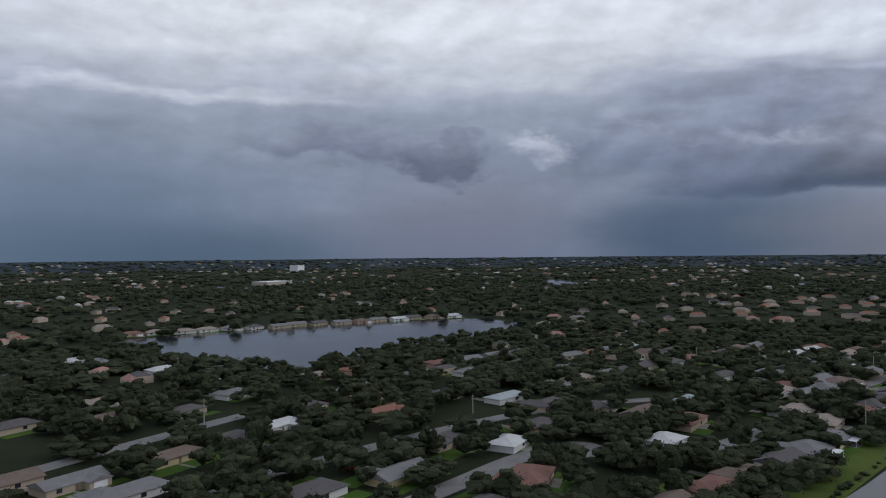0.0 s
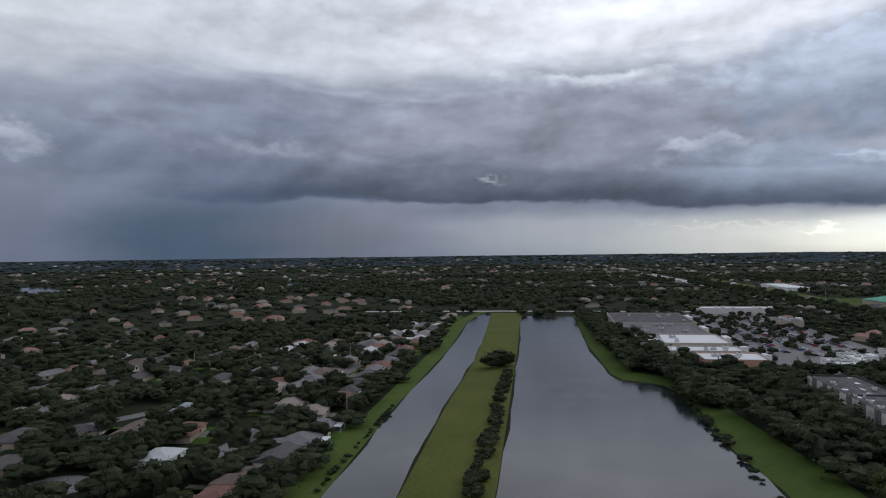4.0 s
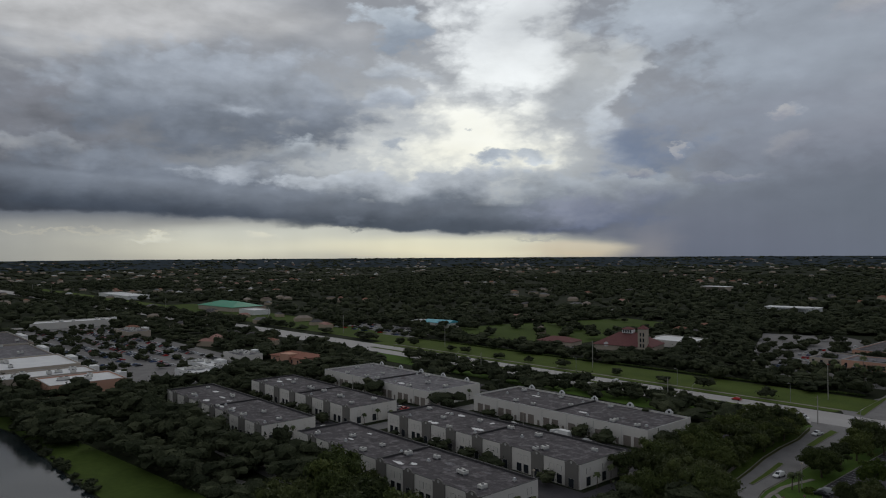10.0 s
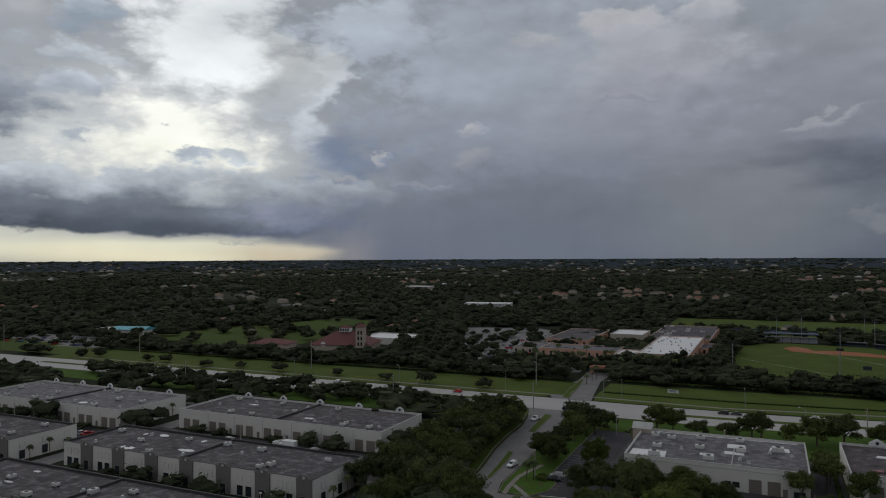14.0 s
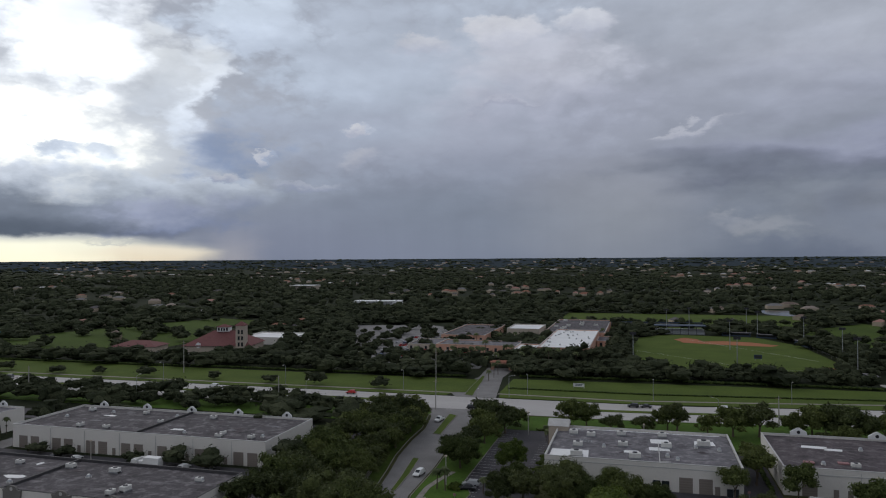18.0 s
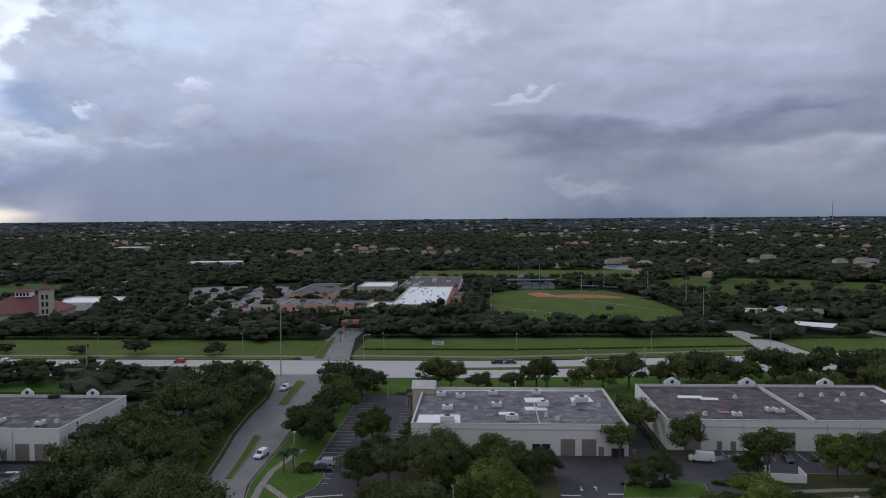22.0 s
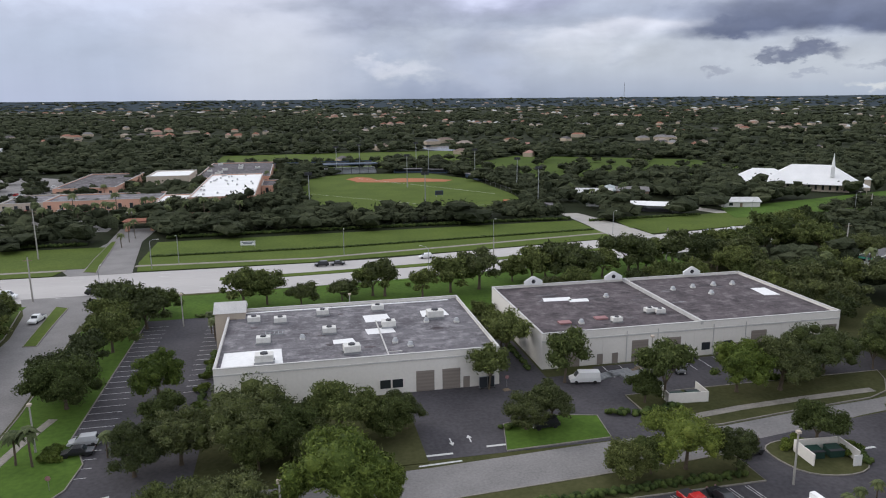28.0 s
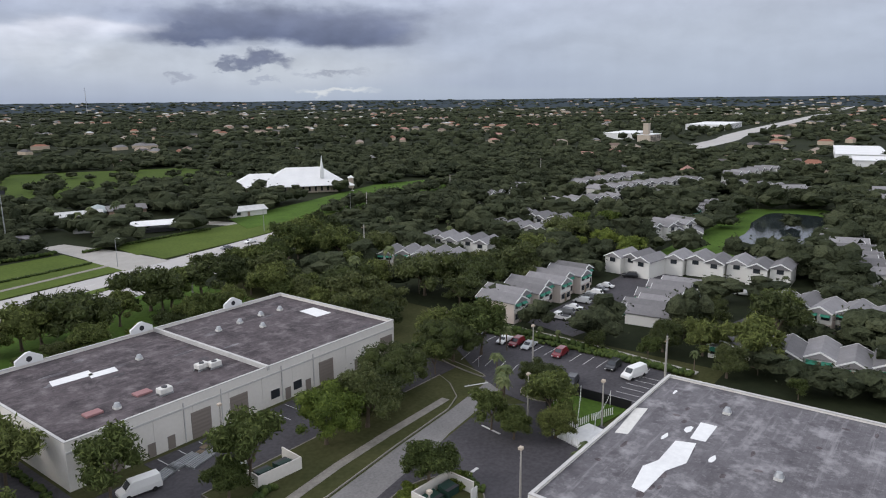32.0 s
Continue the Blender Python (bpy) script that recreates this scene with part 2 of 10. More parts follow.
bank(95.5, 6.2, 1.5, 0.27, 0.40, (0.67, 0.702, 0.712), (0.527, 0.563, 0.604), 0.8, 0.15, 3, 0.5, 0)
bank(81.7, 7.3, 2.0, 0.65, 1.06, (0.615, 0.654, 0.697), (0.394, 0.427, 0.505), 0.8, 0.2, 1, 0.8, -19.3)
bank(78.9, 7.5, 1.6, 1.19, 1.00, (0.245, 0.272, 0.339), (0.182, 0.205, 0.274), 0.8, 0.5, 1, 0.8, 0)
# the shelf runs on to the bright gap, with a cream strip of clear air beneath
bank(80.9, 18.1, 22.7, 18.32, 3.44, (1.2, 1.21, 1.19), (0.998, 1.01, 1.03), 0.97, 0.25, 2, 0.9, 0)
bank(62.1, 1.1, 24.7, 2.00, 3.99, (0.785, 0.782, 0.696), (0.934, 0.901, 0.728), 1, 0.2, 0, 0.35, 0)
bank(91.3, 1.3, 8.6, 2.23, 3.56, (0.437, 0.449, 0.46), (0.365, 0.382, 0.394), 0.8, 0, 0, 0.2, 0)
bank(108.0, 1.3, 6.8, 2.37, 3.15, (0.193, 0.209, 0.238), (0.142, 0.16, 0.194), 0.9, 0, 0, 0.15, 0)
bank(87.3, 8.9, 27.8, 4.97, 4.97, (0.418, 0.438, 0.495), (0.235, 0.256, 0.302), 0.97, 0.3, 2, 1.2, 0)
bank(67.3, 11.4, 12.0, 4.30, 4.52, (0.688, 0.724, 0.775), (0.301, 0.325, 0.378), 0.96, 0.55, 1, 1.1, 0)
bank(87.3, 13.3, 10.2, 0.90, 1.54, (1.04, 1.08, 1.11), (0.577, 0.61, 0.67), 0.7, 0.2, 1, 1.2, 0)
bank(74.0, 13.8, 6.4, 1.19, 1.83, (0.577, 0.61, 0.67), (0.395, 0.423, 0.482), 0.8, 0.3, 1, 1.1, 0)
bank(81.0, 7.4, 2.7, 0.82, 0.82, (0.788, 0.823, 0.86), (0.461, 0.489, 0.538), 0.75, 0.2, 1, 0.9, -14)
bank(77.3, 7.7, 2.8, 1.01, 1.19, (0.603, 0.634, 0.679), (0.263, 0.284, 0.336), 0.9, 0.5, 1, 1, 0)
bank(67.3, 5.5, 5.3, 1.09, 0.90, (0.748, 0.772, 0.797), (0.378, 0.409, 0.453), 0.9, 0.4, 1, 1, 0)
bank(90.0, 5.0, 22.4, 1.79, 1.25, (0.193, 0.214, 0.258), (0.0943, 0.112, 0.144), 0.98, 0.72, 4, 1, 2.6)
bank(95.5, 6.0, 1.4, 0.26, 0.35, (0.579, 0.609, 0.643), (0.579, 0.609, 0.643), 0.7, 0.1, 3, 0.6, 0)
bank(70.7, 1.3, 1.9, 0.32, 0.32, (0.934, 0.863, 0.663), (0.767, 0.722, 0.574), 0.9, 0.4, 3, 0.4, 0)
bank(76.4, 1.8, 7.3, 0.18, 0.18, (0.858, 0.827, 0.695), (0.858, 0.827, 0.695), 0.6, 0.2, 3, 0.4, 2.3)
# the bright gap, torn cloud round it and a heaped bank below
bank(47.9, 6.9, 19.0, 9.12, 5.02, (1.19, 1.25, 1.28), (1.07, 1.13, 1.14), 0.85, 0, 0, 0.2, 0)
bank(43.0, 17.5, 7.8, 10.56, 8.72, (1.46, 1.53, 1.59), (1.58, 1.64, 1.64), 0.98, 0.5, 1, 0.4, 0)
bank(46.1, 9.4, 8.7, 3.66, 3.66, (1.72, 1.74, 1.63), (1.72, 1.71, 1.5), 1, 0.45, 1, 0.2, 0)
bank(62.5, 1.3, 13.2, 1.20, 1.71, (1.01, 1.03, 0.917), (1.18, 1.15, 0.917), 0.95, 0.4, 0, 0.3, 0)
bank(45.6, 0.7, 14.2, 1.01, 1.37, (1.3, 1.27, 0.983), (1.36, 1.27, 0.916), 0.98, 0.45, 0, 0.25, 0)
bank(65.8, 12.0, 15.6, 4.60, 4.80, (0.67, 0.744, 0.85), (0.285, 0.333, 0.415), 0.98, 0.62, 1, 1.2, 0)
bank(53.0, 17.8, 4.4, 2.70, 2.16, (0.938, 1.05, 1.17), (0.504, 0.593, 0.717), 0.97, 0.72, 1, 1, 0)
bank(52.6, 12.1, 2.6, 1.53, 1.62, (1.04, 1.14, 1.26), (0.539, 0.612, 0.728), 0.9, 0.45, 1, 1, 0)
bank(52.4, 14.7, 3.5, 1.35, 1.35, (1.2, 1.31, 1.43), (0.712, 0.801, 0.923), 0.85, 0.35, 1, 1, 0)
bank(64.5, 11.0, 3.5, 0.84, 0.68, (0.908, 1, 1.12), (0.488, 0.556, 0.664), 0.6, 0.3, 1, 1, 0)
bank(59.3, 8.3, 4.6, 1.14, 1.31, (0.936, 1.03, 1.12), (0.443, 0.504, 0.593), 0.9, 0.5, 1, 1.1, 0)
bank(69.4, 6.3, 15.0, 2.43, 2.43, (0.395, 0.45, 0.539), (0.185, 0.218, 0.277), 0.97, 0.55, 1, 1.1, 2.9)
bank(64.5, 6.9, 4.7, 0.68, 0.76, (0.843, 0.914, 1.01), (0.433, 0.493, 0.588), 0.7, 0.4, 1, 1, 0)
bank(52.7, 9.1, 1.0, 0.63, 0.68, (0.804, 0.886, 0.986), (0.662, 0.744, 0.845), 0.9, 0.45, 3, 0.8, 0)
bank(65.3, 6.5, 4.2, 0.84, 0.92, (0.892, 0.966, 1.06), (0.44, 0.5, 0.595), 0.75, 0.4, 1, 1, 0)
bank(52.4, 5.2, 12.8, 1.98, 2.25, (0.908, 0.983, 1.07), (0.221, 0.263, 0.327), 0.98, 0.7, 1, 1.1, 0)
bank(36.9, 4.9, 9.1, 2.38, 2.75, (0.833, 0.914, 0.998), (0.247, 0.292, 0.36), 0.98, 0.65, 1, 1.1, 0)
bank(69.0, 4.5, 13.7, 1.71, 1.71, (0.341, 0.39, 0.47), (0.12, 0.149, 0.199), 0.98, 0.72, 4, 1, 3.4)
bank(47.9, 2.9, 15.9, 1.37, 1.19, (0.278, 0.321, 0.391), (0.124, 0.153, 0.199), 0.98, 0.72, 4, 1, 0.7)
bank(56.3, 2.3, 2.6, 0.71, 0.62, (0.238, 0.276, 0.34), (0.16, 0.19, 0.242), 0.95, 0.5, 1, 0.6, 0)
bank(42.8, 7.8, 2.8, 0.69, 0.78, (0.765, 0.854, 0.962), (0.985, 1.08, 1.18), 0.9, 0.55, 1, 1, 0)
bank(44.4, 7.8, 1.5, 0.69, 0.69, (0.669, 0.751, 0.862), (0.852, 0.948, 1.06), 0.9, 0.5, 3, 0.8, 0)
bank(46.2, 10.0, 0.5, 0.14, 0.14, (1.12, 1.18, 1.19), (1.12, 1.18, 1.19), 0.8, 0.5, 3, 0.5, 0)
bank(71.1, 1.2, 2.4, 0.36, 0.32, (1.25, 1.24, 1.05), (1.06, 1.06, 0.917), 0.9, 0.4, 3, 0.4, 0)
bank(62.7, 1.5, 1.6, 0.43, 0.43, (1.28, 1.25, 1.03), (1.06, 1.06, 0.917), 0.9, 0.4, 3, 0.4, 0)
bank(40.6, 1.1, 4.1, 0.23, 0.18, (0.947, 0.933, 0.773), (0.745, 0.759, 0.679), 0.8, 0.3, 3, 0.4, 0)
# the rain tower beside the gap
bank(17.6, 11.6, 18.5, 13.88, 7.99, (0.872, 0.992, 1.12), (0.475, 0.555, 0.67), 0.98, 0.62, 1, 0.6, 0)
bank(35.3, 12.2, 3.4, 5.02, 5.02, (1.64, 1.75, 1.84), (1.18, 1.3, 1.42), 0.92, 0.55, 1, 0.8, 0)
bank(31.0, 17.2, 6.2, 4.52, 2.71, (1.1, 1.24, 1.37), (0.835, 0.952, 1.1), 0.92, 0.65, 1, 0.8, 0)
bank(33.9, 8.4, 2.8, 3.19, 2.73, (0.674, 0.771, 0.928), (0.41, 0.496, 0.648), 0.9, 0.4, 1, 0.8, 0)
bank(19.6, 2.5, 15.1, 3.84, 5.12, (0.329, 0.386, 0.461), (0.271, 0.321, 0.395), 0.95, 0.15, 0, 0.2, 0)
bank(31.5, 0.8, 2.2, 1.81, 2.26, (0.65, 0.616, 0.583), (0.726, 0.652, 0.566), 0.75, 0.1, 0, 0.2, 0)
bank(32.8, 6.1, 2.2, 0.41, 0.41, (0.774, 0.865, 0.977), (0.51, 0.589, 0.698), 0.8, 0.5, 3, 0.8, 0)
bank(26.2, 5.8, 3.4, 0.44, 0.44, (0.609, 0.686, 0.794), (0.442, 0.513, 0.613), 0.8, 0.4, 3, 0.8, 0)
bank(29.9, 7.8, 0.5, 0.63, 0.54, (0.805, 0.902, 1.02), (0.564, 0.65, 0.768), 0.85, 0.6, 3, 0.6, 0)
bank(22.5, 10.1, 1.1, 0.61, 0.61, (0.875, 0.967, 1.08), (0.593, 0.674, 0.788), 0.8, 0.5, 3, 0.8, 0)
bank(21.8, 8.1, 1.2, 1.56, 1.30, (0.665, 0.75, 0.856), (0.5, 0.569, 0.68), 0.7, 0.3, 1, 0.8, -38.7)
bank(16.7, 16.5, 2.1, 1.25, 1.09, (1.28, 1.4, 1.52), (0.884, 1.01, 1.15), 0.85, 0.6, 3, 1, 0)
bank(13.5, 13.5, 4.3, 2.44, 2.44, (0.961, 1.07, 1.21), (0.698, 0.801, 0.931), 0.8, 0.45, 1, 1, 0)
# the pale towers and layers north of the rain
bank(12.8, 18.4, 29.1, 13.70, 5.48, (0.519, 0.585, 0.671), (0.465, 0.509, 0.592), 0.8, 0.1, 2, 0.36, 0)
bank(10.5, 9.4, 22.7, 5.50, 7.79, (0.465, 0.496, 0.578), (0.358, 0.381, 0.476), 0.9, 0.1, 2, 0.3, 0)
bank(21.7, 1.7, 18.0, 3.10, 3.99, (0.305, 0.327, 0.429), (0.249, 0.273, 0.374), 0.9, 0.05, 0, 0.12, 0)
bank(36.9, 13.0, 4.5, 5.56, 4.37, (0.815, 0.851, 0.862), (0.634, 0.683, 0.739), 0.9, 0.4, 1, 0.48, 0)
bank(32.0, 8.6, 3.6, 2.28, 2.41, (0.359, 0.433, 0.579), (0.26, 0.337, 0.495), 0.85, 0.35, 1, 0.3, 0)
bank(7.7, 14.7, 10.1, 3.90, 5.05, (0.68, 0.699, 0.763), (0.491, 0.516, 0.613), 0.9, 0.35, 1, 0.54, 0)
bank(10.5, 17.8, 4.6, 1.65, 2.29, (0.814, 0.824, 0.853), (0.603, 0.629, 0.708), 0.9, 0.65, 3, 0.54, 0)
bank(16.8, 16.8, 2.9, 1.18, 1.36, (0.745, 0.764, 0.811), (0.532, 0.571, 0.664), 0.9, 0.6, 3, 0.54, 0)
bank(4.3, 18.0, 3.7, 1.28, 1.84, (0.762, 0.781, 0.82), (0.545, 0.578, 0.671), 0.85, 0.6, 3, 0.54, 0)
bank(9.6, 12.6, 3.4, 0.28, 0.64, (0.588, 0.607, 0.686), (0.38, 0.403, 0.5), 0.7, 0.3, 1, 0.48, 0)
bank(33.3, 6.3, 1.8, 0.49, 0.57, (0.68, 0.707, 0.755), (0.428, 0.47, 0.593), 0.9, 0.6, 3, 0.48, 0)
bank(30.3, 7.9, 0.5, 0.67, 0.67, (0.729, 0.747, 0.779), (0.504, 0.543, 0.649), 0.85, 0.6, 3, 0.36, 0)
bank(22.8, 10.1, 1.0, 0.66, 0.88, (0.745, 0.756, 0.778), (0.531, 0.557, 0.649), 0.85, 0.6, 3, 0.48, 0)
bank(22.1, 7.9, 2.3, 1.24, 1.24, (0.633, 0.652, 0.708), (0.452, 0.483, 0.579), 0.8, 0.45, 3, 0.54, -26.6)
bank(26.7, 5.9, 3.6, 0.52, 0.60, (0.574, 0.607, 0.686), (0.348, 0.386, 0.513), 0.85, 0.5, 3, 0.48, 2.9)
bank(36.9, 3.5, 6.5, 1.59, 1.91, (0.453, 0.496, 0.621), (0.232, 0.278, 0.418), 0.95, 0.4, 1, 0.48, -5.7)
bank(37.5, 0.6, 4.7, 0.63, 1.18, (1.1, 0.991, 0.767), (0.998, 0.868, 0.63), 0.95, 0.4, 0, 0.12, 0)
bank(3.2, 3.0, 6.9, 4.12, 3.67, (0.531, 0.529, 0.613), (0.403, 0.409, 0.5), 0.85, 0, 0, 0.12, 0)
bank(-16.7, 13.3, 12.8, 4.64, 2.95, (0.574, 0.607, 0.678), (0.44, 0.47, 0.565), 0.85, 0.2, 2, 0.6, 0)
bank(-15.4, 8.0, 15.0, 1.79, 1.87, (0.392, 0.421, 0.526), (0.199, 0.217, 0.304), 0.95, 0.3, 2, 0.72, -3.4)
bank(-5.8, 5.7, 2.6, 0.63, 0.58, (0.347, 0.369, 0.458), (0.223, 0.242, 0.328), 0.85, 0.5, 3, 0.6, -5.7)
bank(3.2, 6.8, 2.3, 0.64, 0.64, (0.415, 0.433, 0.526), (0.305, 0.327, 0.417), 0.7, 0.4, 3, 0.54, 0)
bank(-4.5, 10.5, 4.0, 0.45, 0.63, (0.664, 0.683, 0.739), (0.465, 0.489, 0.579), 0.75, 0.4, 1, 0.54, -6.8)
bank(-14.6, 2.9, 4.4, 2.57, 2.99, (0.305, 0.327, 0.406), (0.24, 0.264, 0.343), 0.8, 0.1, 1, 0.36, 0)
bank(-7.9, 2.3, 3.9, 0.53, 0.53, (0.517, 0.522, 0.578), (0.517, 0.522, 0.578), 0.6, 0.2, 1, 0.36, 0)
bank(-23.2, 4.5, 4.1, 1.04, 1.19, (0.602, 0.607, 0.648), (0.464, 0.476, 0.538), 0.5, 0, 2, 0.6, -5.7)
bank(-24.2, 8.2, 3.7, 1.34, 1.18, (0.305, 0.327, 0.417), (0.176, 0.194, 0.277), 0.85, 0.4, 1, 0.66, 0)
# the calm pale sky low in the north and east, with one flat dark cloud
bank(13.6, 3.0, 19.7, 5.20, 5.20, (0.253, 0.294, 0.355), (0.235, 0.274, 0.333), 0.75, 0.05, 0, 0.3, 0)
bank(1.4, 3.0, 7.7, 5.47, 5.47, (0.326, 0.352, 0.382), (0.292, 0.322, 0.359), 0.7, 0, 0, 0.3, 0)
bank(-12.7, 6.3, 12.6, 1.82, 1.82, (0.235, 0.262, 0.319), (0.185, 0.211, 0.269), 0.8, 0.3, 2, 0.9, 0)
bank(-15.0, 1.8, 3.3, 1.81, 1.81, (0.223, 0.255, 0.315), (0.223, 0.255, 0.315), 0.75, 0.1, 1, 0.4, 0)
bank(-8.4, 2.1, 4.1, 1.01, 1.01, (0.334, 0.359, 0.386), (0.298, 0.326, 0.363), 0.6, 0.2, 1, 0.6, 0)
bank(-24.8, 3.3, 10.5, 2.15, 3.01, (0.348, 0.375, 0.397), (0.319, 0.348, 0.374), 0.7, 0, 0, 0.6, 0)
bank(-25.2, 3.1, 3.2, 0.77, 0.60, (0.298, 0.322, 0.355), (0.241, 0.268, 0.312), 0.6, 0.3, 1, 0.8, 0)
bank(-11.4, 3.7, 5.4, 2.73, 3.19, (0.293, 0.324, 0.36), (0.261, 0.293, 0.335), 0.6, 0.1, 1, 0.6, 0)
bank(-14.9, 2.9, 3.2, 2.75, 2.75, (0.231, 0.264, 0.328), (0.231, 0.264, 0.328), 0.65, 0.1, 1, 0.5, 0)
bank(-41.6, 2.4, 13.1, 2.52, 2.52, (0.335, 0.361, 0.379), (0.321, 0.35, 0.372), 0.75, 0, 0, 0.6, 0)
bank(-72.3, 2.9, 22.6, 6.02, 4.73, (0.271, 0.303, 0.349), (0.228, 0.264, 0.314), 0.95, 0.2, 0, 0.35, 0)
bank(-46.0, 0.5, 22.7, 0.64, 1.37, (0.24, 0.277, 0.32), (0.217, 0.254, 0.303), 0.6, 0.2, 0, 0.2, 0)
bank(-49.7, 5.0, 5.0, 2.06, 1.83, (0.246, 0.273, 0.317), (0.206, 0.233, 0.284), 0.7, 0.3, 1, 1, 0)
bank(-43.9, 0.7, 3.5, 0.54, 0.33, (0.413, 0.429, 0.423), (0.328, 0.353, 0.368), 0.9, 0.5, 3, 0.8, 0)
bank(-40.2, 5.8, 12.9, 2.55, 1.19, (0.162, 0.186, 0.24), (0.127, 0.147, 0.201), 0.85, 0.4, 1, 1, 0)
bank(-39.8, 5.2, 13.0, 1.96, 1.28, (0.115, 0.134, 0.188), (0.0766, 0.0938, 0.145), 0.97, 0.55, 4, 1, 0)
bank(-33.5, 5.1, 3.4, 0.97, 0.97, (0.103, 0.122, 0.175), (0.0766, 0.0938, 0.145), 0.9, 0.6, 3, 0.6, 0)
bank(-37.9, 2.7, 3.7, 0.60, 0.60, (0.0895, 0.104, 0.149), (0.107, 0.126, 0.173), 0.95, 0.5, 3, 0.6, 0)
bank(-38.4, 3.2, 1.8, 0.86, 0.60, (0.0829, 0.0973, 0.141), (0.0963, 0.112, 0.158), 0.95, 0.5, 3, 0.5, 0)
bank(-35.7, 2.4, 1.2, 0.35, 0.53, (0.103, 0.12, 0.163), (0.139, 0.159, 0.203), 0.9, 0.7, 3, 0.8, 0)
bank(-44.1, 2.2, 3.5, 0.37, 0.37, (0.162, 0.181, 0.22), (0.208, 0.23, 0.267), 0.8, 0.5, 3, 0.9, 0)
bank(-32.4, 1.8, 1.4, 0.27, 0.36, (0.197, 0.219, 0.261), (0.197, 0.219, 0.261), 0.8, 0.5, 3, 0.8, -11.3)
bank(-38.5, 1.4, 2.4, 0.22, 0.22, (0.208, 0.233, 0.277), (0.208, 0.233, 0.277), 0.7, 0.5, 3, 0.8, 0)
# the clouds' own relief: heads lit from above and the west, broad billows and rain streaks
sky, much = SKY
near_n, off_n = wnoise(squat, 0.17, 6, 0.5, 0.25), wnoise(wvec("ADD", squat, (0.7, 1.5, 0.0)), 0.17, 6, 0.5, 0.25)
lit = wmath("SUBTRACT", near_n.outputs["Fac"], off_n.outputs["Fac"])
broad = wmath("SUBTRACT", wnoise(layer, 0.085, 5, 0.5, 0.3).outputs["Fac"], 0.5)
rain = wmath("SUBTRACT", wnoise(wvec("MULTIPLY", plane, (1.0, 0.06, 1.0)), 0.45, 4, 0.5).outputs["Fac"], 0.5)
texture = wmath("MULTIPLY_ADD", lit, 0.75, wmath("MULTIPLY_ADD", broad, 0.42, wmath("MULTIPLY", puff, -0.14)))
wet = wmath("MULTIPLY", wmath("MULTIPLY", rain, 0.12), wmath("SUBTRACT", 1.0, wsmooth(elev, 2.0, 8.0)))
relief = wmath("ADD", wmath("MULTIPLY_ADD", wmath("MULTIPLY", texture, much), wmath("MULTIPLY_ADD", wsmooth(elev, 0.3, 4.0), 0.75, 0.25), 1.0), wet)
toned = WN.new("ShaderNodeVectorMath")
toned.operation = "SCALE"
WL.new(sky, toned.inputs[0])
WL.new(relief, toned.inputs["Scale"])
# a clear-sky share in the light of the upper sky
air = WN.new("ShaderNodeTexSky")
air.sky_type, air.sun_disc = "NISHITA", False
air.sun_elevation, air.sun_rotation = radians(32), radians(-47)
airs = WN.new("ShaderNodeVectorMath")
airs.operation = "SCALE"
airs.inputs["Scale"].default_value = 0.05
WL.new(air.outputs[0], airs.inputs[0])
total = wmix(wmath("MULTIPLY", wsmooth(elev, 26.0, 50.0), 0.3), toned.outputs[0], airs.outputs[0])
back = WN.new("ShaderNodeBackground")
back.inputs["Strength"].default_value = 1.0
WL.new(total, back.inputs["Color"])
WL.new(back.outputs[0], WN.new("ShaderNodeOutputWorld").inputs["Surface"])

sun = new("sun", bpy.data.lights.new("sun", "SUN"))
sun.data.energy, sun.data.angle, sun.data.color = 0.6, radians(25), (1.0, 0.95, 0.87)
sun.matrix_world = look((-73 * 8, 68 * 8, 62 * 8), (0, 0, 0))
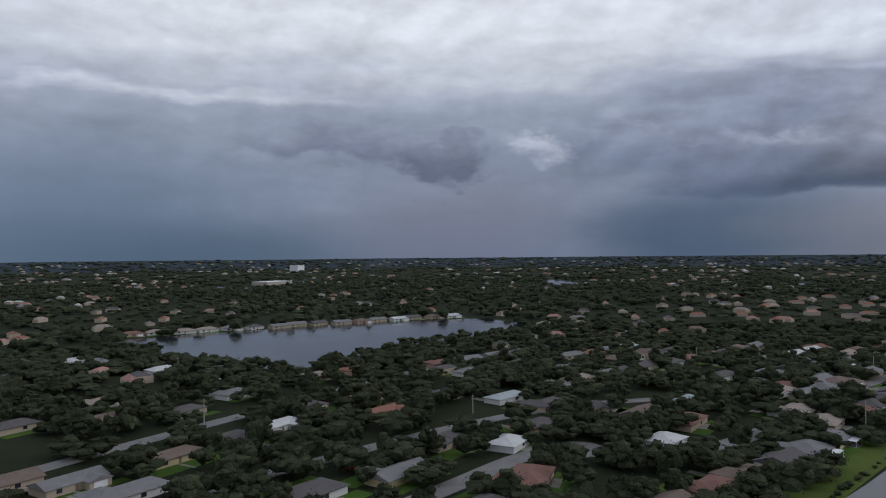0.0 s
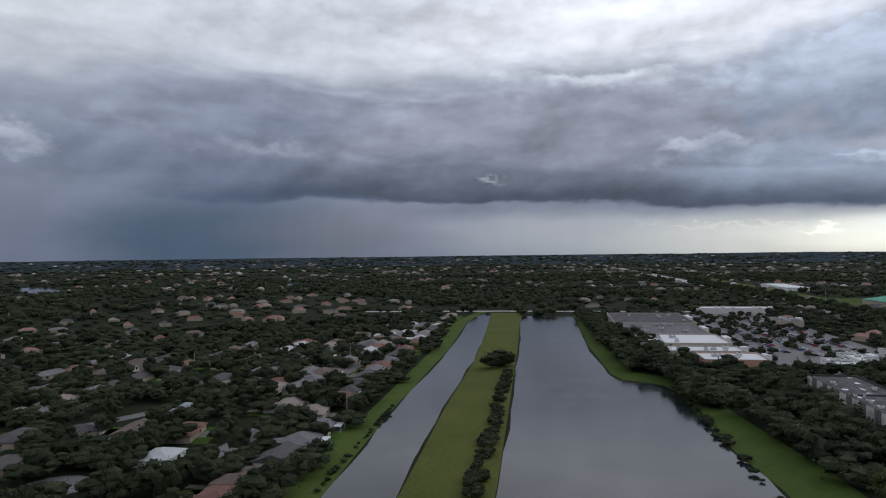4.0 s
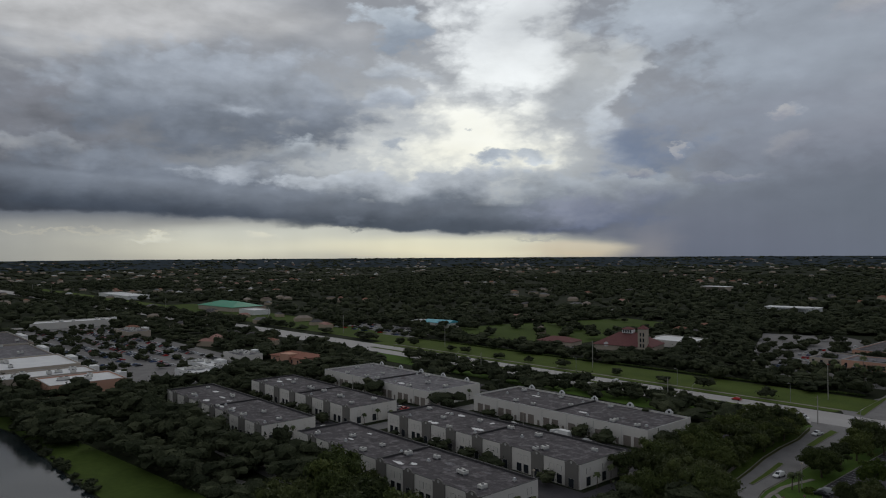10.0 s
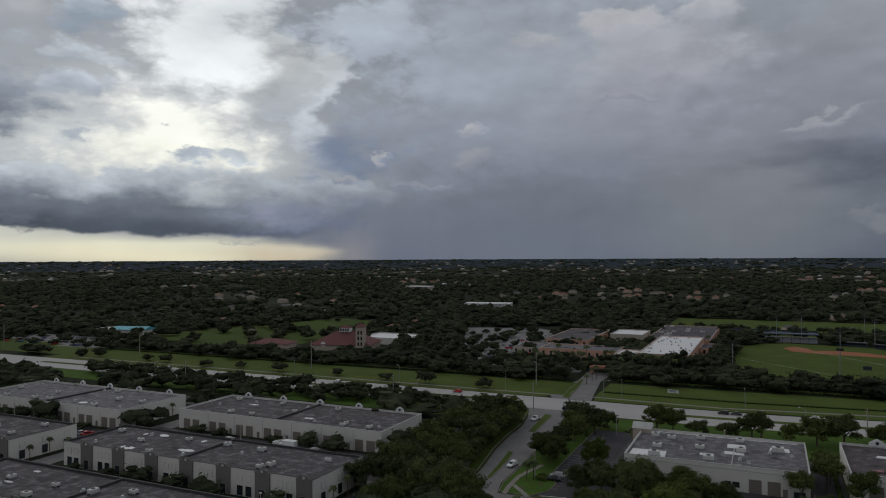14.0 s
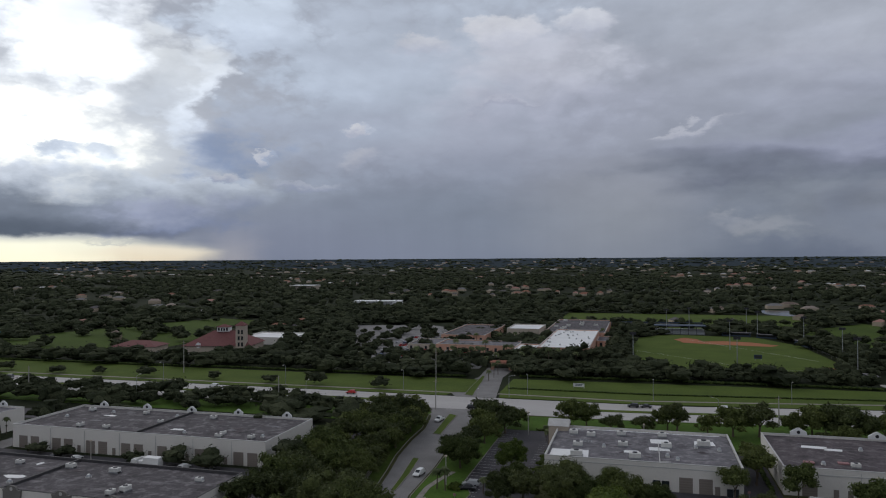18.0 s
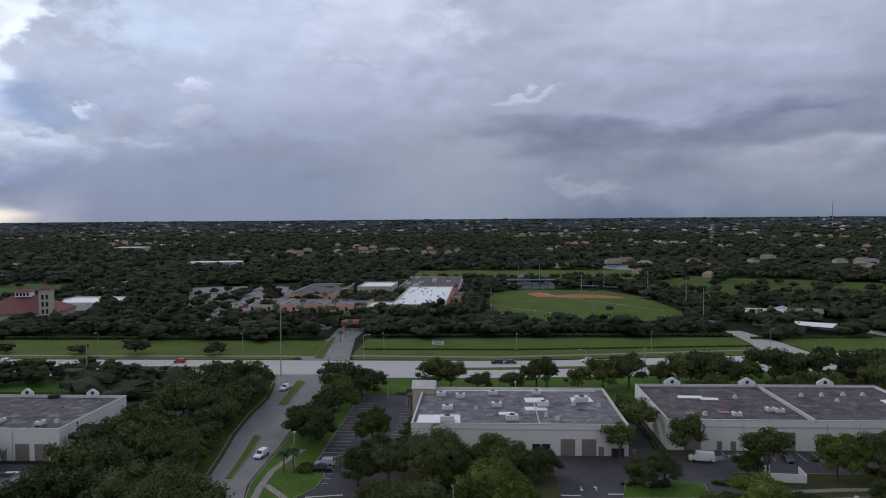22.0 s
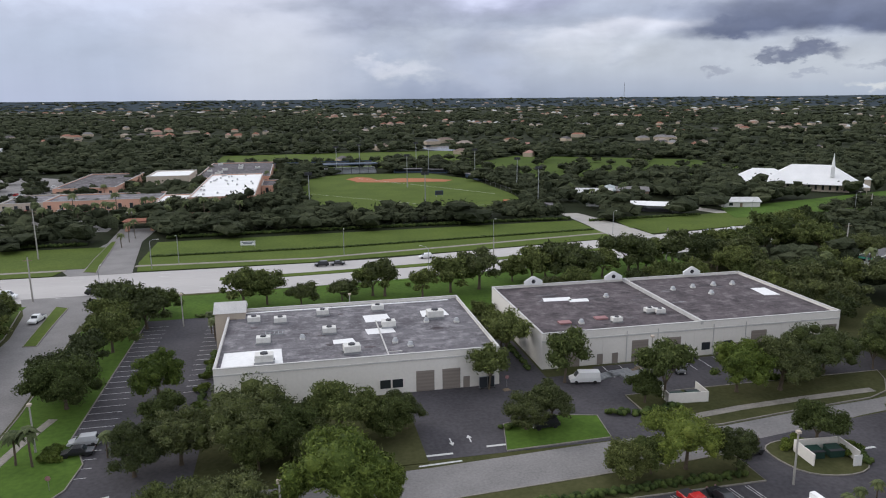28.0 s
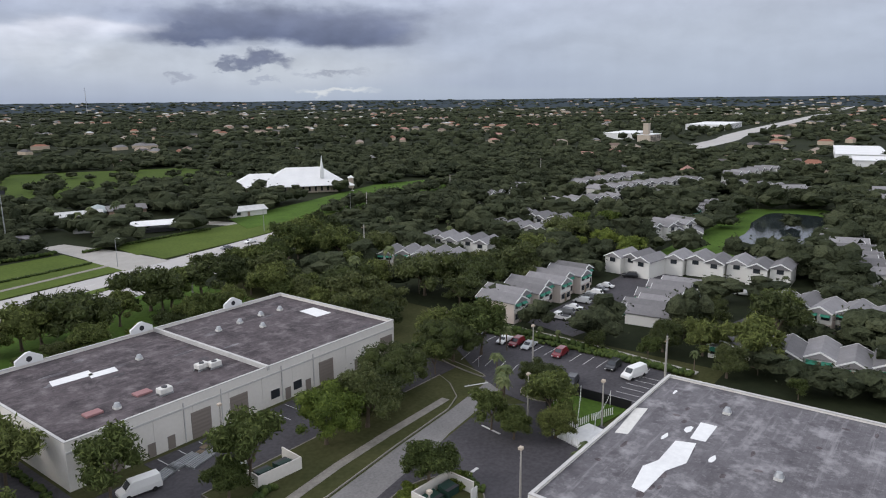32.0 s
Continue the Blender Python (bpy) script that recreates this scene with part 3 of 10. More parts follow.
# ---- materials ----
def surf(name, colour, rough=0.8, dark=None, scale=1.0, fine=12.0, amount=0.6, bump=0.3, depth=0.02, metal=0.0,
         random_object=0.0, random_island=0.0, spec=0.18, coat=0.0, stretch=None):
    """A surface of two colours mixed by coarse and fine noise, with a fine bump and, where asked, a tone for each object or loose piece."""
    m = bpy.data.materials.new(name)
    m.use_nodes = True
    n, l = m.node_tree.nodes, m.node_tree.links
    b = n["Principled BSDF"]
    b.inputs["Roughness"].default_value, b.inputs["Metallic"].default_value = rough, metal
    b.inputs["Specular IOR Level"].default_value = spec
    b.inputs["Coat Weight"].default_value = coat
    dark = dark or tuple(c * 0.6 for c in colour)
    tc = n.new("ShaderNodeTexCoord").outputs["Object"]
    if stretch:
        mp = n.new("ShaderNodeMapping")
        mp.inputs["Scale"].default_value = stretch
        l.new(tc, mp.inputs[0])
        tc = mp.outputs[0]
    big, small = n.new("ShaderNodeTexNoise"), n.new("ShaderNodeTexNoise")
    for node, s, d in ((big, scale, 4), (small, fine, 3)):
        node.inputs["Scale"].default_value, node.inputs["Detail"].default_value = s, d
        l.new(tc, node.inputs["Vector"])
    mix = n.new("ShaderNodeMath")
    mix.operation = "MULTIPLY_ADD"
    l.new(small.outputs["Fac"], mix.inputs[0])
    mix.inputs[1].default_value = 0.5
    half = n.new("ShaderNodeMath")
    half.operation = "MULTIPLY"
    l.new(big.outputs["Fac"], half.inputs[0])
    half.inputs[1].default_value = 0.5
    l.new(half.outputs[0], mix.inputs[2])
    rng = n.new("ShaderNodeMapRange")
    l.new(mix.outputs[0], rng.inputs[0])
    rng.inputs[1].default_value, rng.inputs[2].default_value = 0.5 - 0.22, 0.5 + 0.22
    rng.inputs[3].default_value, rng.inputs[4].default_value = 0.5 - amount / 2 - 0.001, 0.5 + amount / 2
    col = n.new("ShaderNodeMix")
    col.data_type = "RGBA"
    col.inputs[6].default_value, col.inputs[7].default_value = (*dark, 1), (*colour, 1)
    l.new(rng.outputs[0], col.inputs[0])
    out = col.outputs[2]
    for amount_r, source in ((random_object, "o"), (random_island, "i")):
        if not amount_r:
            continue
        r = n.new("ShaderNodeObjectInfo").outputs["Random"] if source == "o" else n.new("ShaderNodeNewGeometry").outputs["Random Per Island"]
        hsv = n.new("ShaderNodeHueSaturation")
        for k, lo, hi in (("Value", 1 - amount_r, 1 + amount_r), ("Hue", 0.5 + 0.035 * amount_r, 0.5 - 0.045 * amount_r)):
            rr = n.new("ShaderNodeMapRange")
            l.new(r, rr.inputs[0])
            rr.inputs[3].default_value, rr.inputs[4].default_value = lo, hi
            l.new(rr.outputs[0], hsv.inputs[k])
        l.new(out, hsv.inputs["Color"])
        out = hsv.outputs[0]
    l.new(out, b.inputs["Base Color"])
    if bump:
        bp = n.new("ShaderNodeBump")
        bp.inputs["Strength"].default_value, bp.inputs["Distance"].default_value = bump, depth
        l.new(small.outputs["Fac"], bp.inputs["Height"])
        l.new(bp.outputs[0], b.inputs["Normal"])
    return m


M = {}
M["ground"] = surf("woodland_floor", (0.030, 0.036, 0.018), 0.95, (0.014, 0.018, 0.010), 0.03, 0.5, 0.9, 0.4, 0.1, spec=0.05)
M["grass"] = surf("mown_grass", (0.098, 0.132, 0.03), 0.95, (0.054, 0.08, 0.019), 0.06, 1.0, 1.0, 0.4, 0.05, spec=0.05)
M["lawn"] = surf("lush_lawn", (0.085, 0.145, 0.026), 0.95, (0.042, 0.078, 0.016), 0.12, 1.2, 1.0, 0.4, 0.05, spec=0.05)
M["dry_grass"] = surf("dry_grass", (0.122, 0.128, 0.034), 0.95, (0.066, 0.082, 0.02), 0.04, 0.6, 1.0, 0.4, 0.05, spec=0.05)
M["park_grass"] = surf("park_grass", (0.075, 0.11, 0.022), 0.95, (0.04, 0.062, 0.015), 0.02, 0.4, 0.9, 0.4, 0.1, spec=0.05)
M["worn_grass"] = surf("worn_grass", (0.08, 0.078, 0.036), 0.95, (0.036, 0.044, 0.016), 0.12, 1.4, 1.0, 0.4, 0.05, spec=0.05)
M["walk"] = surf("stained_concrete", (0.30, 0.275, 0.245), 0.9, (0.15, 0.14, 0.12), 0.35, 2.5, 1.0, 0.3, 0.01)
M["clay"] = surf("red_clay", (0.36, 0.14, 0.07), 0.95, (0.28, 0.11, 0.055), 0.2, 3.0)
M["asphalt"] = surf("dark_asphalt", (0.085, 0.08, 0.087), 0.85, (0.034, 0.032, 0.036), 0.11, 1.6, 0.9, 0.3, 0.01)
M["old_asphalt"] = surf("weathered_asphalt", (0.25, 0.24, 0.235), 0.9, (0.125, 0.12, 0.117), 0.16, 2.6, 0.9, 0.1, 0.01)
M["highway"] = surf("pale_worn_road", (0.46, 0.44, 0.425), 0.9, (0.34, 0.325, 0.315), 0.05, 1.5, 0.8, 0.2, 0.01, stretch=(0.15, 1.6, 1))
M["concrete"] = surf("concrete", (0.40, 0.38, 0.35), 0.9, (0.27, 0.26, 0.24), 0.3, 4.0, 0.8, 0.3, 0.01)
M["paint_line"] = surf("road_paint", (0.62, 0.62, 0.60), 0.7, (0.42, 0.42, 0.41), 0.7, 6.0)
M["yellow_line"] = surf("yellow_road_paint", (0.50, 0.33, 0.06), 0.7, (0.38, 0.25, 0.06), 0.7, 6.0)
M["shore"] = surf("muddy_shore", (0.15, 0.145, 0.09), 0.9, (0.06, 0.06, 0.035), 0.15, 1.2, 1.0)
M["trunk"] = surf("bark", (0.15, 0.12, 0.09), 0.95, (0.07, 0.055, 0.042), 2.0, 14.0)
M["stucco"] = surf("cream_stucco", (0.72, 0.69, 0.645), 0.9, (0.60, 0.575, 0.535), 0.15, 2.0, 0.8, 0.15, 0.01)
M["grey_stucco"] = surf("taupe_stucco", (0.20, 0.19, 0.175), 0.9, (0.155, 0.148, 0.135), 0.2, 2.0, 0.8, 0.15, 0.01)
M["white_paint"] = surf("white_paint", (0.80, 0.80, 0.79), 0.7, (0.66, 0.66, 0.65), 0.3, 3.0, 0.7, 0.1, 0.005)
M["coping"] = surf("white_coping", (0.58, 0.57, 0.55), 0.75, (0.36, 0.35, 0.34), 0.5, 4.0, 0.8)
M["dark_coping"] = surf("dark_coping", (0.075, 0.072, 0.075), 0.7, (0.05, 0.048, 0.05), 0.5, 4.0)
M["shutter"] = surf("taupe_shutter", (0.23, 0.20, 0.175), 0.6, (0.19, 0.165, 0.145), 0.3, 3.0, 0.6, 0.1, 0.01)
M["glass"] = surf("dark_window_glass", (0.03, 0.035, 0.04), 0.12, (0.02, 0.024, 0.03), 0.5, 3.0, 0.5, 0.0, spec=0.7)
M["steel"] = surf("galvanised_steel", (0.42, 0.43, 0.44), 0.45, (0.30, 0.31, 0.32), 0.8, 8.0, 0.7, 0.1, 0.005, metal=0.6)
M["unit_white"] = surf("weathered_white_sheet", (0.70, 0.69, 0.66), 0.6, (0.5, 0.49, 0.46), 1.2, 9.0, 0.9, 0.1, 0.005)
M["dark_metal"] = surf("dark_metal", (0.06, 0.06, 0.065), 0.5, (0.035, 0.035, 0.04), 1.0, 8.0, 0.7, 0.1, 0.005, metal=0.3)
M["red_rust"] = surf("red_primer", (0.34, 0.20, 0.20), 0.8, (0.24, 0.12, 0.12), 1.0, 6.0)
M["hedge"] = surf("hedge_leaves", (0.062, 0.092, 0.022), 0.9, (0.022, 0.036, 0.010), 1.2, 6.0, 1.0, 0.8, 0.15, random_island=0.4)
M["tyre"] = surf("rubber", (0.025, 0.025, 0.026), 0.8, (0.018, 0.018, 0.018), 4, 20)
M["terracotta"] = surf("terracotta_tiles", (0.34, 0.145, 0.095), 0.85, (0.21, 0.09, 0.065), 0.6, 5.0, 0.9, 0.4, 0.03)
M["wood"] = surf("weathered_wood", (0.27, 0.21, 0.15), 0.85, (0.17, 0.13, 0.09), 0.6, 8.0)
M["green_awning"] = surf("green_awning", (0.05, 0.24, 0.16), 0.7, (0.035, 0.17, 0.12), 1.0, 6.0)
M["teal"] = surf("teal_paint", (0.10, 0.42, 0.50), 0.6, (0.08, 0.34, 0.42), 0.4, 4.0)
M["green_roof"] = surf("green_metal_roof", (0.035, 0.30, 0.17), 0.5, (0.03, 0.24, 0.14), 0.2, 3.0)
M["salmon"] = surf("salmon_stucco", (0.62, 0.36, 0.26), 0.9, (0.52, 0.30, 0.22), 0.2, 2.5, 0.8, 0.1, 0.01)
M["brown_red_roof"] = surf("maroon_shingles", (0.20, 0.085, 0.08), 0.85, (0.13, 0.055, 0.055), 0.5, 5.0, 0.9, 0.3, 0.02)
M["tan"] = surf("tan_stucco", (0.50, 0.43, 0.35), 0.9, (0.41, 0.35, 0.29), 0.2, 2.5, 0.8, 0.1, 0.01)
M["white_roof"] = surf("white_membrane", (0.80, 0.80, 0.79), 0.6, (0.60, 0.60, 0.60), 0.12, 1.5, 0.8, 0.1, 0.01)
M["fence_black"] = surf("black_mesh_fence", (0.02, 0.02, 0.022), 0.8, (0.012, 0.012, 0.013), 1, 8)
M["blue_dark"] = surf("navy_steel", (0.05, 0.075, 0.11), 0.6, (0.035, 0.05, 0.08), 0.5, 4.0)
M["pool"] = surf("pool_water", (0.10, 0.42, 0.46), 0.1, (0.08, 0.34, 0.38), 0.6, 3.0, spec=0.6)


def roofing(name, base, worn, patch, tile=1.0, stain=((0.30, 0.28, 0.29), (0.045, 0.04, 0.045))):
    """Old rolled roofing: laps in rows, bleached and dirty blotches and pale crazed seams."""
    m = surf(name, base, 0.85, worn, 0.13, 1.1, 1.0, 0.3, 0.02)
    n, l = m.node_tree.nodes, m.node_tree.links
    b = n["Principled BSDF"]
    was = b.inputs["Base Color"].links[0].from_socket
    tc = n.new("ShaderNodeTexCoord").outputs["Object"]
    br = n.new("ShaderNodeTexBrick")
    br.inputs["Scale"].default_value = 0.55 * tile
    br.inputs["Mortar Size"].default_value = 0.022
    br.inputs["Mortar Smooth"].default_value = 0.7
    br.inputs["Color1"].default_value, br.inputs["Color2"].default_value = (1, 1, 1, 1), (0.80, 0.80, 0.82, 1)
    br.inputs["Mortar"].default_value = (*patch, 1)
    wob = n.new("ShaderNodeTexNoise")
    wob.inputs["Scale"].default_value, wob.inputs["Detail"].default_value = 0.35, 3
    l.new(tc, wob.inputs["Vector"])
    add = n.new("ShaderNodeVectorMath")
    add.operation = "MULTIPLY_ADD"
    l.new(wob.outputs["Color"], add.inputs[0])
    add.inputs[1].default_value = (0.6, 0.6, 0.6)
    l.new(tc, add.inputs[2])
    l.new(add.outputs[0], br.inputs["Vector"])
    mul = n.new("ShaderNodeMix")
    mul.data_type, mul.blend_type = "RGBA", "MULTIPLY"
    mul.inputs[0].default_value = 0.55
    l.new(was, mul.inputs[6])
    l.new(br.outputs["Color"], mul.inputs[7])
    # bleached and wet-stained blotches, and long streaks
    out = mul.outputs[2]
    for scale, lo, hi, tint, most, vec in ((0.30, 0.50, 0.66, stain[0], 0.75, None), (0.17, 0.53, 0.64, stain[1], 0.75, None), (1.6, 0.56, 0.72, stain[0], 0.5, None), (0.5, 0.55, 0.7, stain[0], 0.5, (0.12, 1.6, 1))):
        no = n.new("ShaderNodeTexNoise")
        no.inputs["Scale"].default_value, no.inputs["Detail"].default_value, no.inputs["Roughness"].default_value = scale, 7, 0.68
        src = tc
        if vec:
            mp = n.new("ShaderNodeMapping")
            mp.inputs["Scale"].default_value = vec
            l.new(tc, mp.inputs[0])
            src = mp.outputs[0]
        else:
            mp = n.new("ShaderNodeMapping")
            mp.inputs["Location"].default_value = (scale * 91, scale * 37, 0)
            l.new(tc, mp.inputs[0])
            src = mp.outputs[0]
        l.new(src, no.inputs["Vector"])
        rr = n.new("ShaderNodeMapRange")
        l.new(no.outputs["Fac"], rr.inputs[0])
        rr.inputs[1].default_value, rr.inputs[2].default_value, rr.inputs[4].default_value = lo, hi, most
        mx = n.new("ShaderNodeMix")
        mx.data_type = "RGBA"
        l.new(rr.outputs[0], mx.inputs[0])
        l.new(out, mx.inputs[6])
        mx.inputs[7].default_value = (*tint, 1)
        out = mx.outputs[2]
    l.new(out, b.inputs["Base Color"])
    return m


M["roof_dark"] = roofing("dark_rolled_roofing", (0.12, 0.10, 0.105), (0.05, 0.042, 0.046), (0.62, 0.62, 0.63), 1.0, ((0.19, 0.168, 0.172), (0.032, 0.027, 0.03)))
M["roof_grey"] = roofing("grey_rolled_roofing", (0.172, 0.164, 0.174), (0.098, 0.092, 0.10), (0.7, 0.7, 0.72), 0.8, ((0.31, 0.30, 0.31), (0.07, 0.064, 0.071)))
M["roof_mid"] = roofing("worn_rolled_roofing", (0.098, 0.088, 0.094), (0.047, 0.042, 0.046), (0.75, 0.75, 0.76), 1.0, ((0.23, 0.213, 0.222), (0.038, 0.033, 0.037)))


def crazed_roofing():
    """Coated roof whose white paint has worn off the tiles and stays along the seams."""
    m = surf("crazed_white_coating", (0.25, 0.205, 0.21), 0.85, (0.14, 0.11, 0.115), 0.25, 2.0, 1.0, 0.3, 0.02)
    n, l = m.node_tree.nodes, m.node_tree.links
    b = n["Principled BSDF"]
    was = b.inputs["Base Color"].links[0].from_socket
    tc = n.new("ShaderNodeTexCoord").outputs["Object"]
    wob = n.new("ShaderNodeTexNoise")
    wob.inputs["Scale"].default_value, wob.inputs["Detail"].default_value = 0.9, 4
    l.new(tc, wob.inputs["Vector"])
    add = n.new("ShaderNodeVectorMath")
    add.operation = "MULTIPLY_ADD"
    l.new(wob.outputs["Color"], add.inputs[0])
    add.inputs[1].default_value = (0.9, 0.7, 0.0)
    l.new(tc, add.inputs[2])
    vo = n.new("ShaderNodeTexVoronoi")
    vo.feature = "DISTANCE_TO_EDGE"
    vo.inputs["Scale"].default_value = 1.25
    l.new(add.outputs[0], vo.inputs["Vector"])
    rng = n.new("ShaderNodeMapRange")
    l.new(vo.outputs["Distance"], rng.inputs[0])
    rng.inputs[1].default_value, rng.inputs[2].default_value = 0.01, 0.10
    rng.inputs[3].default_value, rng.inputs[4].default_value = 0.45, 0.0
    course = n.new("ShaderNodeTexBrick")
    course.inputs["Scale"].default_value, course.inputs["Mortar Size"].default_value, course.inputs["Mortar Smooth"].default_value = 0.33, 0.035, 0.8
    course.inputs["Bias"].default_value = 0.0
    l.new(add.outputs[0], course.inputs["Vector"])
    both = n.new("ShaderNodeMath")
    both.operation = "MAXIMUM"
    l.new(rng.outputs[0], both.inputs[0])
    l.new(course.outputs["Fac"], both.inputs[1])
    fade = n.new("ShaderNodeTexNoise")
    fade.inputs["Scale"].default_value, fade.inputs["Detail"].default_value = 0.22, 3
    l.new(tc, fade.inputs["Vector"])
    mul = n.new("ShaderNodeMath")
    mul.operation, mul.use_clamp = "MULTIPLY", True
    l.new(both.outputs[0], mul.inputs[0])
    up = n.new("ShaderNodeMapRange")
    l.new(fade.outputs["Fac"], up.inputs[0])
    up.inputs[1].default_value, up.inputs[2].default_value = 0.35, 0.6
    up.inputs[3].default_value, up.inputs[4].default_value = 0.35, 1.0
    broken = n.new("ShaderNodeTexNoise")
    broken.inputs["Scale"].default_value, broken.inputs["Detail"].default_value, broken.inputs["Roughness"].default_value = 0.8, 6, 0.65
    l.new(tc, broken.inputs["Vector"])
    gaps, rest = n.new("ShaderNodeMapRange"), n.new("ShaderNodeMapRange")
    for node, lo, hi, least, most in ((gaps, 0.38, 0.56, 0.3, 1.0), (rest, 0.51, 0.66, 0.0, 0.8)):
        l.new(broken.outputs["Fac"], node.inputs[0])
        node.inputs[1].default_value, node.inputs[2].default_value = lo, hi
        node.inputs[3].default_value, node.inputs[4].default_value = least, most
    cut = n.new("ShaderNodeMath")
    cut.operation = "MULTIPLY"
    l.new(up.outputs[0], cut.inputs[0])
    l.new(gaps.outputs[0], cut.inputs[1])
    l.new(cut.outputs[0], mul.inputs[1])
    white = n.new("ShaderNodeMath")
    white.operation = "MAXIMUM"
    l.new(mul.outputs[0], white.inputs[0])
    l.new(rest.outputs[0], white.inputs[1])
    mix = n.new("ShaderNodeMix")
    mix.data_type = "RGBA"
    l.new(white.outputs[0], mix.inputs[0])
    l.new(was, mix.inputs[6])
    mix.inputs[7].default_value = (0.74, 0.72, 0.73, 1)
    l.new(mix.outputs[2], b.inputs["Base Color"])
    return m


M["roof_crazed"] = crazed_roofing()


def leaves(name, light, dark, sheen=0.08, var=0.3):
    return surf(name, light, 0.65, dark, 0.5, 4.5, 1.0, 0.9, 0.3, random_object=var, random_island=0.32, spec=sheen)


M["leaf_oak"] = leaves("oak_leaves", (0.118, 0.148, 0.044), (0.050, 0.064, 0.021))
M["leaf_dark"] = leaves("dark_leaves", (0.092, 0.112, 0.044), (0.040, 0.05, 0.021))
M["leaf_bright"] = leaves("fresh_leaves", (0.138, 0.182, 0.036), (0.052, 0.076, 0.018))
M["leaf_palm"] = leaves("palm_fronds", (0.125, 0.15, 0.065), (0.055, 0.072, 0.03))
# crown cores: leaf colour darkened to stand for shade between the sprays
M["leaf_core"] = surf("shaded_inner_foliage", (0.085, 0.104, 0.036), 0.95, (0.028, 0.036, 0.013), 1.2, 4.2, 1.0, 1.0, 0.5, random_object=0.3, spec=0.03)
M["far_leaf"] = surf("far_foliage", (0.068, 0.079, 0.043), 0.9, (0.020, 0.025, 0.015), 0.05, 1.5, 1.0, 1.0, 0.9, random_island=0.34, spec=0.04)


def water_surface():
    m = bpy.data.materials.new("lake_water")
    m.use_nodes = True
    n, l = m.node_tree.nodes, m.node_tree.links
    b = n["Principled BSDF"]
    b.inputs["Base Color"].default_value = (0.018, 0.024, 0.026, 1)
    b.inputs["Roughness"].default_value, b.inputs["IOR"].default_value = 0.07, 1.33
    tc = n.new("ShaderNodeTexCoord").outputs["Object"]
    big, small = n.new("ShaderNodeTexNoise"), n.new("ShaderNodeTexNoise")
    for node, s in ((big, 0.05), (small, 0.8)):
        node.inputs["Scale"].default_value, node.inputs["Detail"].default_value = s, 4
        l.new(tc, node.inputs["Vector"])
    rr = n.new("ShaderNodeMapRange")
    l.new(big.outputs["Fac"], rr.inputs[0])
    rr.inputs[1].default_value, rr.inputs[2].default_value = 0.35, 0.65
    rr.inputs[3].default_value, rr.inputs[4].default_value = 0.05, 0.16
    l.new(rr.outputs[0], b.inputs["Roughness"])
    bp = n.new("ShaderNodeBump")
    bp.inputs["Strength"].default_value, bp.inputs["Distance"].default_value = 0.2, 0.1
    l.new(small.outputs["Fac"], bp.inputs["Height"])
    l.new(bp.outputs[0], b.inputs["Normal"])
    return m


M["water"] = water_surface()
CAR_PAINT = {k: surf("car_paint_" + k, c, 0.3, tuple(v * 0.85 for v in c), 1, 5, 0.5, 0.0, coat=0.6)
             for k, c in dict(white=(0.75, 0.75, 0.74), black=(0.02, 0.021, 0.024), silver=(0.42, 0.43, 0.44), grey=(0.12, 0.125, 0.13),
                              red=(0.45, 0.02, 0.02), maroon=(0.16, 0.012, 0.02), blue=(0.05, 0.09, 0.2)).items()}
# ---- mesh helpers ----
rng = random.Random(7)


def mesh_of(name, bm, material):
    me = bpy.data.meshes.new(name)
    bm.normal_update()
    bm.to_mesh(me)
    bm.free()
    for m in material if isinstance(material, (list, tuple)) else (material,):
        me.materials.append(m)
    return me


def part(name, bm, material, parent=None, label=""):
    ob = new(name, mesh_of(name, bm, material))
    ob.parent = parent
    return tagged(ob, label)


def shared(name, me, parent, at=(0, 0, 0), turn=0.0):
    """One more object on a mesh that others use too."""
    ob = new(name, me)
    ob.parent = parent
    ob.location, ob.rotation_euler = at, (0, 0, turn)
    return ob


def thing(name, at=(0, 0, 0), turn=0.0, label="", category="", group=""):
    ob = new(name)
    ob.location, ob.rotation_euler = at, (0, 0, radians(turn))
    ob.empty_display_size = 0.3
    return tagged(ob, label, category, group)


def add_box(bm, x0, x1, y0, y1, z0, z1, mi=0, turn=0.0, pivot=None):
    vs = [bm.verts.new((x, y, z)) for z in (z0, z1) for x, y in ((x0, y0), (x1, y0), (x1, y1), (x0, y1))]
    fs = [bm.faces.new([vs[i] for i in f]) for f in ((3, 2, 1, 0), (4, 5, 6, 7), (0, 1, 5, 4), (1, 2, 6, 5), (2, 3, 7, 6), (3, 0, 4, 7))]
    for f in fs:
        f.material_index = mi
    if turn:
        bmesh.ops.rotate(bm, verts=vs, cent=pivot or ((x0 + x1) / 2, (y0 + y1) / 2, 0), matrix=Matrix.Rotation(radians(turn), 3, "Z"))
    return vs


def box(x0, x1, y0, y1, z0, z1, bevel=0.0):
    bm = bmesh.new()
    add_box(bm, x0, x1, y0, y1, z0, z1)
    if bevel:
        bmesh.ops.bevel(bm, geom=bm.edges[:], offset=bevel, segments=1, affect="EDGES")
    return bm


def prism(points, z0, z1):
    """A flat shape with thickness, from its outline."""
    bm = bmesh.new()
    lo, hi = [[bm.verts.new((x, y, z)) for x, y in points] for z in (z0, z1)]
    bm.faces.new(hi)
    bm.faces.new(lo[::-1])
    k = len(points)
    for i in range(k):
        bm.faces.new((lo[i], lo[(i + 1) % k], hi[(i + 1) % k], hi[i]))
    bmesh.ops.recalc_face_normals(bm, faces=bm.faces[:])
    return bm


